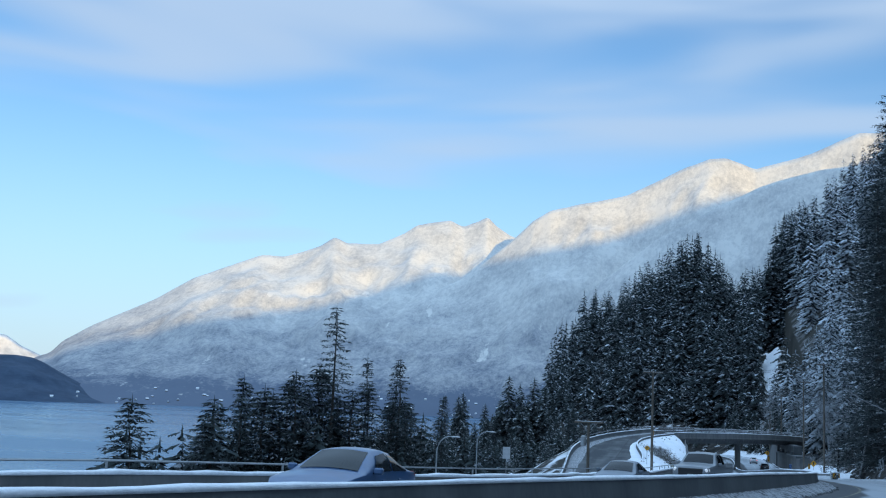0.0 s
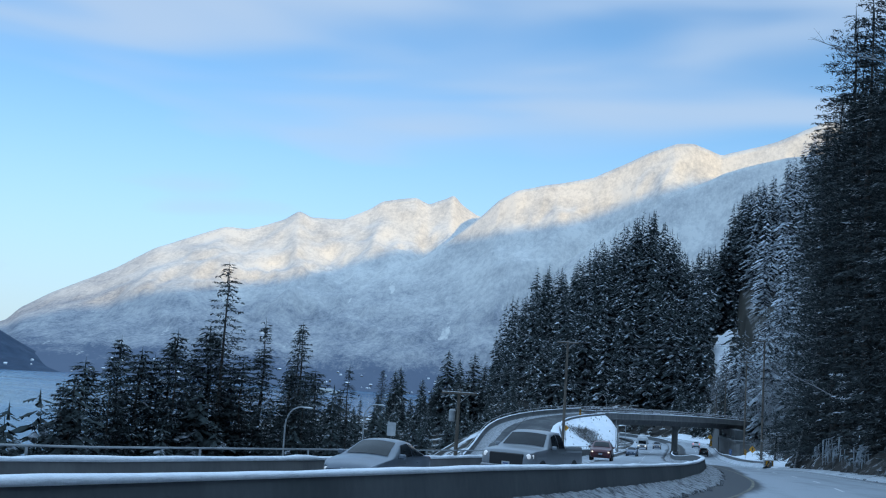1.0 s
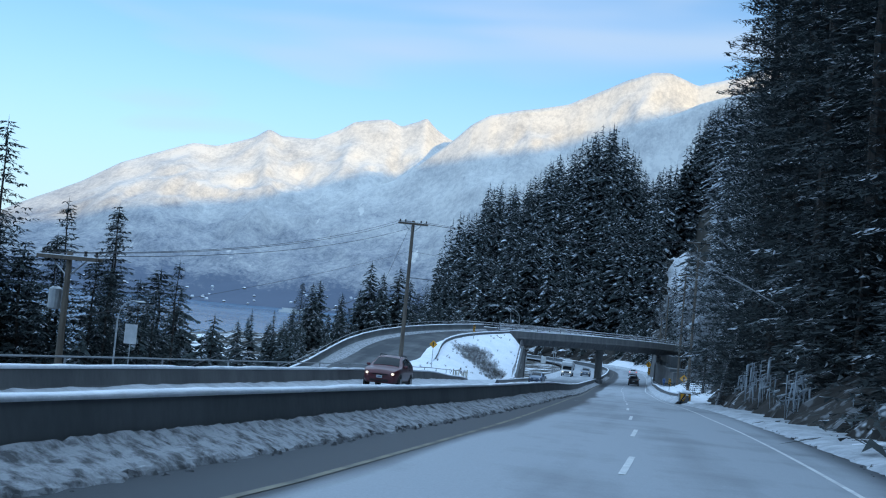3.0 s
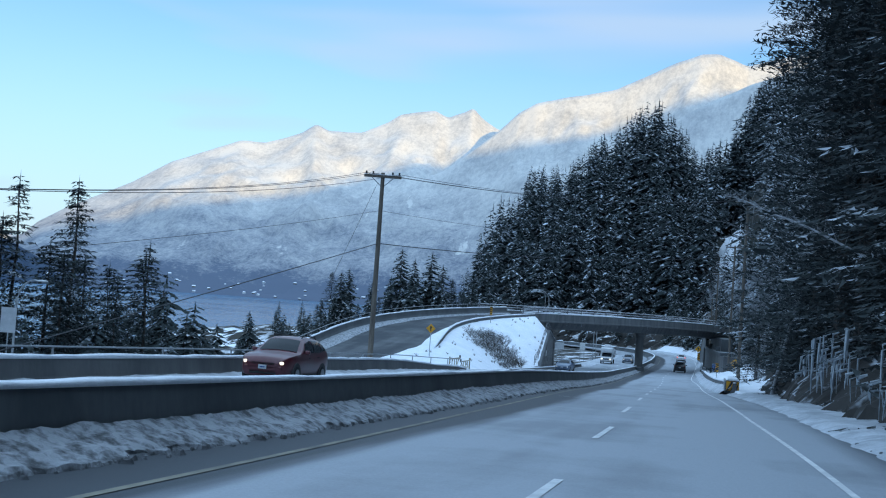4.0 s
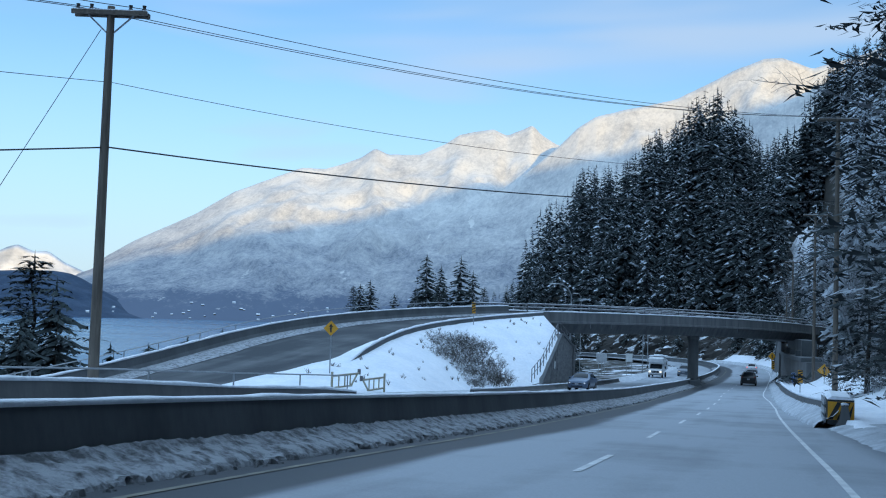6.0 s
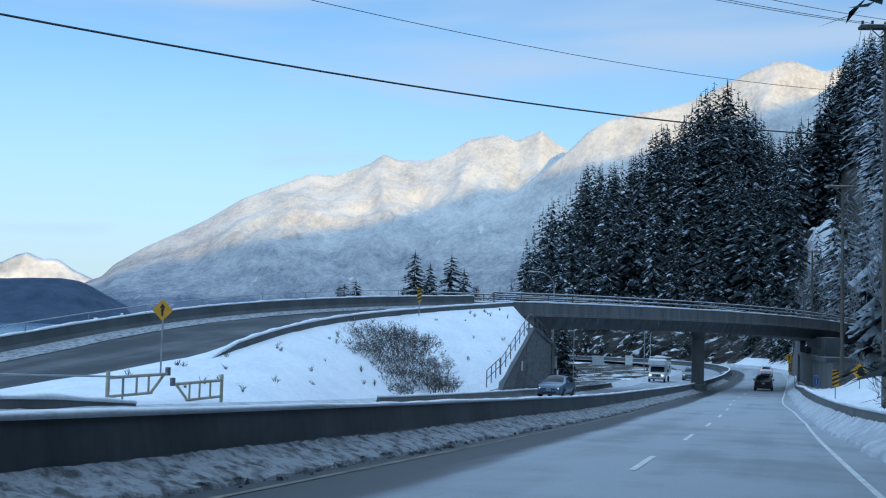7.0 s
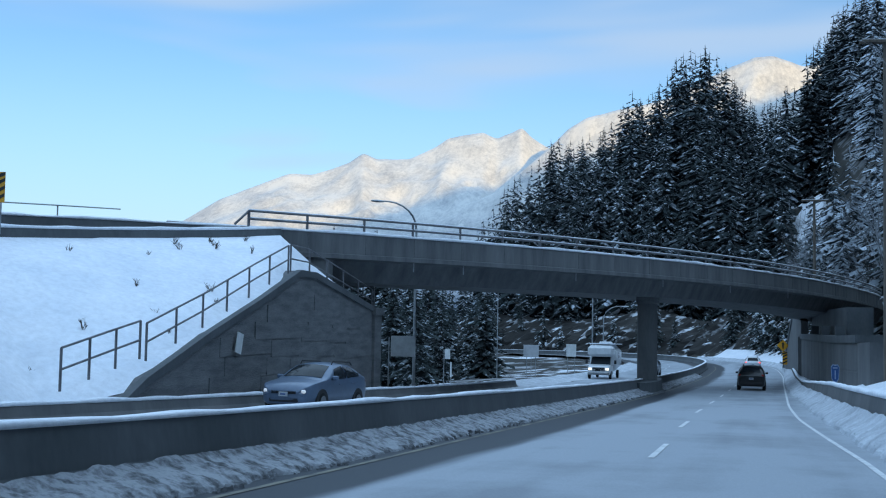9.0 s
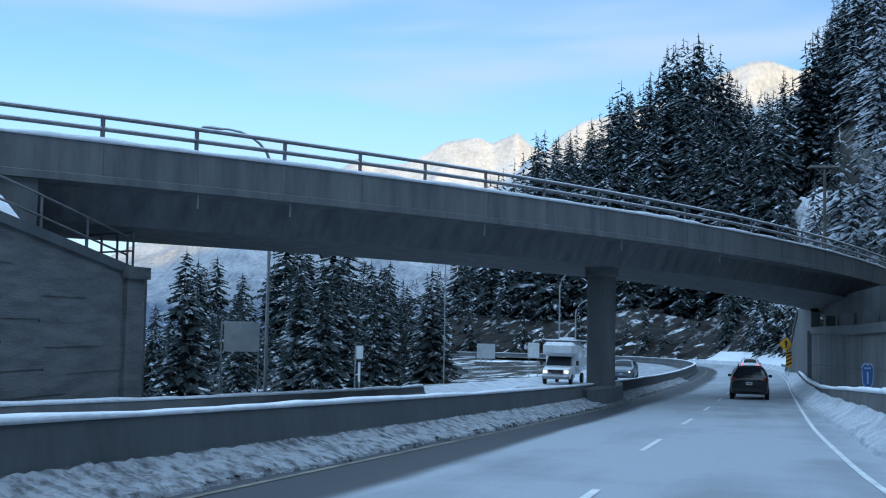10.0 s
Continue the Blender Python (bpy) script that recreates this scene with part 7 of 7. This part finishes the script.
# stations of the bodies from nose to tail: x, half width, sill, belt line, half width of the top, top
BODIES = {
    "sedan": [(2.36, 0.5, 0.36, 0.56, 0.4, 0.6), (2.28, 0.72, 0.24, 0.68, 0.56, 0.7), (2.0, 0.85, 0.2, 0.78, 0.66, 0.81), (1.5, 0.89, 0.2, 0.85, 0.72, 0.9), (1.05, 0.9, 0.2, 0.9, 0.74, 0.97), (0.6, 0.9, 0.2, 0.92, 0.66, 1.2), (0.12, 0.9, 0.2, 0.94, 0.58, 1.4), (-0.4, 0.9, 0.2, 0.95, 0.58, 1.45), (-0.9, 0.9, 0.2, 0.96, 0.56, 1.4), (-1.4, 0.89, 0.2, 0.98, 0.6, 1.2), (-1.8, 0.87, 0.22, 0.99, 0.66, 1.04), (-2.15, 0.82, 0.26, 0.98, 0.66, 1.01), (-2.34, 0.72, 0.34, 0.86, 0.6, 0.9)],
    "suv": [(2.32, 0.55, 0.4, 0.7, 0.44, 0.76), (2.24, 0.76, 0.28, 0.84, 0.6, 0.89), (2.0, 0.88, 0.25, 0.95, 0.7, 0.99), (1.5, 0.92, 0.25, 1.01, 0.76, 1.06), (1.0, 0.93, 0.25, 1.05, 0.8, 1.12), (0.62, 0.93, 0.25, 1.07, 0.71, 1.37), (0.22, 0.93, 0.25, 1.08, 0.63, 1.59), (-0.3, 0.93, 0.25, 1.09, 0.63, 1.67), (-1.1, 0.93, 0.25, 1.11, 0.62, 1.66), (-1.75, 0.92, 0.26, 1.13, 0.58, 1.59), (-2.02, 0.9, 0.28, 1.13, 0.62, 1.4), (-2.2, 0.86, 0.32, 1.08, 0.68, 1.14), (-2.3, 0.8, 0.4, 0.95, 0.66, 1.0)],
    "hatchback": [(2.26, 0.52, 0.38, 0.62, 0.42, 0.67), (2.18, 0.74, 0.26, 0.76, 0.58, 0.8), (1.95, 0.86, 0.22, 0.86, 0.68, 0.9), (1.5, 0.89, 0.22, 0.93, 0.74, 0.98), (1.08, 0.9, 0.22, 0.97, 0.76, 1.05), (0.62, 0.9, 0.22, 0.99, 0.68, 1.3), (0.2, 0.9, 0.22, 1.0, 0.6, 1.47), (-0.4, 0.9, 0.22, 1.02, 0.6, 1.54), (-1.1, 0.9, 0.22, 1.05, 0.58, 1.5), (-1.65, 0.89, 0.24, 1.08, 0.55, 1.38), (-1.98, 0.86, 0.28, 1.07, 0.6, 1.2), (-2.12, 0.82, 0.32, 1.0, 0.66, 1.05), (-2.2, 0.75, 0.4, 0.88, 0.62, 0.92)],
    "pickup": [(2.95, 0.72, 0.5, 0.86, 0.62, 0.94), (2.86, 0.92, 0.4, 1.06, 0.78, 1.13), (2.5, 0.98, 0.36, 1.14, 0.84, 1.2), (1.9, 1.0, 0.36, 1.18, 0.88, 1.25), (1.35, 1.0, 0.36, 1.2, 0.88, 1.3), (0.95, 1.0, 0.36, 1.21, 0.8, 1.58), (0.6, 1.0, 0.36, 1.22, 0.72, 1.8), (0.1, 1.0, 0.36, 1.22, 0.72, 1.88), (-0.55, 1.0, 0.36, 1.22, 0.72, 1.86), (-0.78, 1.0, 0.36, 1.22, 0.78, 1.5), (-0.86, 1.0, 0.36, 1.22, 0.86, 1.24), (-2.0, 1.0, 0.4, 1.22, 0.86, 1.24), (-2.86, 0.99, 0.48, 1.21, 0.86, 1.23), (-2.95, 0.94, 0.54, 1.15, 0.82, 1.18)],
}
# glass of each kind: windscreen (x from, to), rear window, side windows as (x, height share) corners, wheel radius, axles
FITTINGS = {
    "sedan": ((1.0, 0.18), (-1.72, -0.98), (((0.72, 0.1), (0.12, 0.84), (-0.42, 0.88), (-0.44, 0.1)), ((-0.52, 0.1), (-0.5, 0.88), (-0.9, 0.8), (-1.4, 0.3), (-1.38, 0.12))), 0.31, 1.42, -1.42),
    "suv": ((0.95, 0.28), (-2.15, -1.8), (((0.72, 0.1), (0.28, 0.8), (-0.32, 0.88), (-0.36, 0.08)), ((-0.44, 0.08), (-0.4, 0.88), (-1.2, 0.86), (-1.28, 0.1)), ((-1.36, 0.14), (-1.3, 0.84), (-1.72, 0.72), (-1.9, 0.3))), 0.35, 1.4, -1.38),
    "hatchback": ((1.02, 0.26), (-2.05, -1.7), (((0.74, 0.1), (0.26, 0.8), (-0.36, 0.88), (-0.4, 0.08)), ((-0.48, 0.08), (-0.44, 0.88), (-1.05, 0.82), (-1.5, 0.42), (-1.42, 0.14))), 0.33, 1.36, -1.32),
    "pickup": ((1.3, 0.66), (-0.84, -0.58), (((1.05, 0.12), (0.66, 0.84), (0.18, 0.88), (0.15, 0.1)), ((0.07, 0.1), (0.1, 0.88), (-0.5, 0.86), (-0.6, 0.12))), 0.40, 1.9, -1.8),
}


def body_at(kind, x):
    st = BODIES[kind][::-1]
    return [float(np.interp(x, [q[0] for q in st], [q[k] for q in st])) for k in range(1, 6)]


def body_side(kind, x, share, s=1, out=0.0):
    """A place on the flank between the belt line (0) and the roof's edge (1)."""
    w, z0, zb, wt, zt = body_at(kind, x)
    y = 0.96 * w + (wt - 0.96 * w) * share + 0.05 * math.sin(math.pi * share) + out
    return Vector((x, s * y, zb + (zt - 0.03 - zb) * share + 0.3 * out))


def body_top(kind, x, v, out=0.0):
    """A place on the bonnet, screens or roof; v: -1 to 1 across."""
    w, z0, zb, wt, zt = body_at(kind, x)
    return Vector((x, v * wt, zt - 0.03 + 0.05 * (1 - v * v) + out))


def body_ring(kind, x):
    w, z0, zb, wt, zt = body_at(kind, x)
    half = [Vector((x, 0, z0)), Vector((x, 0.8 * w, z0)), Vector((x, 0.955 * w, z0 + 0.08)), Vector((x, w, z0 + 0.45 * (zb - z0))), Vector((x, 0.99 * w, zb - 0.1))]
    half += [body_side(kind, x, f) for f in (0.0, 0.35, 0.7, 1.0)] + [body_top(kind, x, v) for v in (0.82, 0.5, 0.0)]
    return half + [Vector((p.x, -p.y, p.z)) for p in reversed(half[1:-1])]


def car(kind, m, body_paint, label, front_lit=False, brake=False):
    """kind: sedan, suv, hatchback or pickup. +x is forward."""
    ob = tagged(thing("car" if kind != "pickup" else "pickup_truck", m), label, "car" if kind != "pickup" else "truck")
    st = BODIES[kind]
    screen, rear, windows, wr, ax, bx = FITTINGS[kind]
    g = Mesh()
    xs = []
    for p, q in zip(st, st[1:]):
        xs += [p[0], (p[0] + q[0]) / 2]
    g.loft([body_ring(kind, x) for x in xs + [st[-1][0]]], True, True)
    g.obj("body", body_paint, ob, smooth=True)
    for part_name, (xa, xb) in (("windscreen", screen), ("rear_window", rear)):
        g = Mesh()
        g.loft([[body_top(kind, xa + (xb - xa) * k / 5, v, 0.014) for v in (-0.9, -0.6, -0.3, 0, 0.3, 0.6, 0.9)] for k in range(6)])
        g.obj(part_name, GLASS, ob, smooth=True)
    w = max(q[1] for q in st)
    for s in (-1, 1):
        for corners in windows:
            g = Mesh()
            mid = (sum(c[0] for c in corners) / len(corners), sum(c[1] for c in corners) / len(corners))
            line = []
            for a, b in zip(corners, corners[1:] + corners[:1]):
                line += [(a[0] + (b[0] - a[0]) * k / 4, a[1] + (b[1] - a[1]) * k / 4) for k in range(4)]
            g.loft([[body_side(kind, mid[0] + (a - mid[0]) * f, mid[1] + (b - mid[1]) * f, s, 0.014) for a, b in line] for f in (1.0, 0.5, 0.02)], True)
            g.obj("side_window", GLASS, ob, smooth=True)
        for x in (ax, bx):
            g = Mesh()
            g.loft([[Vector((x + c * math.cos(q), s * (w + d), wr + c * math.sin(q))) for q in (2 * math.pi * k / 24 for k in range(24))] for c, d in ((wr + 0.09, -0.06), (wr + 0.07, 0.006), (wr * 0.5, 0.004))], True, True)
            g.obj("wheel_arch", TRIM, ob)
            wheel(ob, x, s * (w + 0.02), wr, s)
        slab(ob, "mirror", (0.13, 0.2, 0.14), (windows[0][0][0] - 0.08, s * (w + 0.08), body_at(kind, 0.6)[2] + 0.08), body_paint)
        fx, fw, fz = st[1][0], st[1][1], st[1][5]
        slab(ob, "headlight", (0.3, 0.24, 0.11 if kind != "pickup" else 0.2), (fx - 0.09, s * (fw * 0.86), fz - 0.15), HEADLIGHT if front_lit else COOL_HEADLIGHT, (0, 0, -s * 28))
        slab(ob, "fog_lamp", (0.08, 0.2, 0.09), (fx - 0.03, s * fw * 0.78, st[1][2] + 0.16), TRIM)
        tx, tw, tz = st[-2][0], st[-2][1], st[-2][3]
        slab(ob, "tail_light", (0.2, 0.2 if kind != "pickup" else 0.12, 0.2 if kind != "pickup" else 0.32), (tx + 0.02, s * tw * 0.86, tz - 0.08), TAIL_ON if brake else TAIL, (0, 0, s * 20))
        for x in (0.12, -0.85) if kind != "pickup" else (0.3, -0.45):
            slab(ob, "door_handle", (0.16, 0.04, 0.03), (x, s * (w - 0.005), body_at(kind, x)[2] - 0.13), TRIM if kind == "suv" else body_paint)
        slab(ob, "door_sill", (2.2 if kind != "pickup" else 2.6, 0.05, 0.12), (0.0, s * (0.96 * w), st[4][2] + 0.08), TRIM)
    fx, fz = st[1][0], st[1][5]
    slab(ob, "grille", (0.12, 0.9 if kind != "pickup" else 1.25, 0.14 if kind != "pickup" else 0.42), (fx + (0.02 if kind != "pickup" else 0.05), 0, fz - (0.19 if kind != "pickup" else 0.28)), TRIM)
    slab(ob, "air_intake", (0.1, 1.0, 0.16), (fx + 0.03, 0, st[1][2] + 0.14), TRIM)
    slab(ob, "front_bumper", (0.16, 1.36, 0.1), (fx + 0.0, 0, st[1][2] + 0.3), body_paint if kind != "pickup" else RIM)
    slab(ob, "rear_bumper", (0.18, 1.5, 0.24), (st[-2][0] - 0.03, 0, st[-2][2] + 0.16), TRIM if kind != "pickup" else RIM)
    for x, s in ((fx + 0.1, 1), (st[-1][0] - 0.01, -1)):
        plate = slab(ob, "number_plate", (0.03, 0.3, 0.14), (x, 0, st[1][2] + 0.3 if s > 0 else 0.8), SIGNBACK)
        slab(plate, "plate_bar", (0.012, 0.18, 0.04), (x + s * 0.018, 0, st[1][2] + 0.3 if s > 0 else 0.8), SIGNBLUE)
    if kind in ("suv", "hatchback"):
        slab(ob, "rear_window_wiper", (0.02, 0.5, 0.03), (rear[0] - 0.02, 0.1, body_at(kind, rear[0])[4] + 0.06), TRIM)
        top = body_at(kind, -0.6)[4]
        for s in (-1, 1):
            g = Mesh()
            g.tube([(0.1, s * 0.55, top - 0.04), (0.0, s * 0.55, top + 0.06), (-1.3, s * 0.55, top + 0.05), (-1.45, s * 0.55, top - 0.05)], 0.022, 5)
            g.obj("roof_rail", TRIM, ob)
    if kind == "pickup":
        g = Mesh()
        g.box((1.85, 1.6, 0.05), Matrix.Translation((-1.92, 0, 1.29)))
        g.obj("bed_cover", TRIM, ob, "dark cover over the truck bed")
        for s in (-1, 1):
            slab(ob, "bed_side", (1.98, 0.12, 0.16), (-1.9, s * 0.9, 1.27), body_paint)
        slab(ob, "tailgate", (0.1, 1.8, 0.5), (-2.92, 0, 1.08), body_paint)
        slab(ob, "bumper_bar", (0.16, 1.86, 0.2), (2.92, 0, 0.55), RIM, label="chrome front bumper")
    return ob


BLUE, RED, SILVER, BLACK = paint("blue_car_paint", (0.04, 0.10, 0.22)), paint("dark_red_car_paint", (0.105, 0.014, 0.022)), paint("silver_car_paint", (0.2, 0.22, 0.245)), material("black_car_paint", ((0.004, 0.0045, 0.005), (0.012, 0.012, 0.013)), 0.3, scale=0.8, fine=5, bump=0.05, depth=0.003, coat=0.3)
WHITE, GREY = paint("white_car_paint", (0.62, 0.64, 0.66)), paint("grey_blue_car_paint", (0.12, 0.15, 0.19))
car("sedan", place(-7.7, 22.6, 184), BLUE, "blue rounded sedan in the oncoming lanes")
car("sedan", place(-4.2, 51.5, 188), GREY, "grey-blue sedan in the oncoming lanes")
car("pickup", place(-0.7, 60.4, 192), SILVER, "silver pickup truck with a dark grille in the oncoming lanes")
car("suv", place(-1.7, 114.9, 179), RED, "dark red compact sport utility car in the oncoming lanes", True)
car("hatchback", place(-2.7, 210.6, 183), paint("silver_blue_car_paint", (0.11, 0.16, 0.24)), "silver-blue hatchback with roof rails in the oncoming lanes")
car("suv", place(0.2, 287.0, 180), GREY, "grey sport utility car behind the bridge pier", True)
car("suv", place(10.25, 257.0, 0), BLACK, "black sport utility car driving ahead in the lane")
car("suv", place(9.6, 312.0, -1), WHITE, "white sport utility car with its brake lights lit", brake=True)


def motorhome_section(x, w, z0, z1):
    m = z0 + 0.42 * (z1 - z0)
    half = [(0.0, z0), (0.82 * w, z0), (0.97 * w, z0 + 0.06), (w, m), (0.985 * w, z1 - 0.16), (0.93 * w, z1 - 0.05), (0.8 * w, z1), (0.0, z1 + 0.025)]
    return [Vector((x, y, z)) for y, z in half] + [Vector((x, -y, z)) for y, z in reversed(half[1:-1])]


def motorhome(m, label):
    ob = tagged(thing("motorhome", m), label, "motorhome")
    g = Mesh()
    g.loft([motorhome_section(*s) for s in ((3.4, 0.75, 0.5, 0.95), (3.3, 0.92, 0.4, 1.1), (2.9, 1.0, 0.36, 1.2), (2.3, 1.02, 0.36, 1.3), (1.4, 1.02, 0.36, 1.32))], True, True)
    g.obj("cab", WHITE, ob, smooth=True)
    g = Mesh()
    g.loft([[(1.9, -0.86, 1.28), (1.9, 0.86, 1.28), (1.35, 0.82, 1.95), (1.35, -0.82, 1.95)], [(2.45, -0.86, 1.25), (2.45, 0.86, 1.25), (1.75, 0.82, 1.95), (1.75, -0.82, 1.95)]], True, True)
    g.obj("windscreen", GLASS, ob)
    house = slab(ob, "house_body", (4.9, 2.36, 2.45), (-1.05, 0, 1.85), WHITE)
    slab(ob, "cab_over", (1.35, 2.3, 1.0), (1.75, 0, 2.45), WHITE)
    for x, y in ((-0.6, 0.3), (-2.2, -0.4)):
        slab(ob, "roof_unit", (0.8, 0.7, 0.25), (x, y, 3.18), WHITE)
    g = Mesh()
    g.box((4.8, 2.3, 0.08), Matrix.Translation((-1.0, 0, 3.11)))
    g.obj("snow", SNOW, ob)
    slab(ob, "grille", (0.08, 1.1, 0.36), (3.36, 0, 0.85), TRIM)
    slab(ob, "front_bumper", (0.2, 1.9, 0.22), (3.38, 0, 0.5), RIM)
    for s in (-1, 1):
        slab(ob, "headlight", (0.1, 0.3, 0.2), (3.36, s * 0.74, 0.88), HEADLIGHT)
        slab(ob, "mirror", (0.1, 0.2, 0.34), (2.0, s * 1.28, 1.5), TRIM)
        slab(ob, "side_window", (1.1, 0.02, 0.5), (-1.2, s * 1.19, 2.1), GLASS)
        for x in (2.5, -2.2):
            wheel(ob, x, s * 1.04, 0.38, s)


motorhome(place(-2.9, 277.0, 180), "white motorhome with a cab-over bunk in the oncoming lanes")
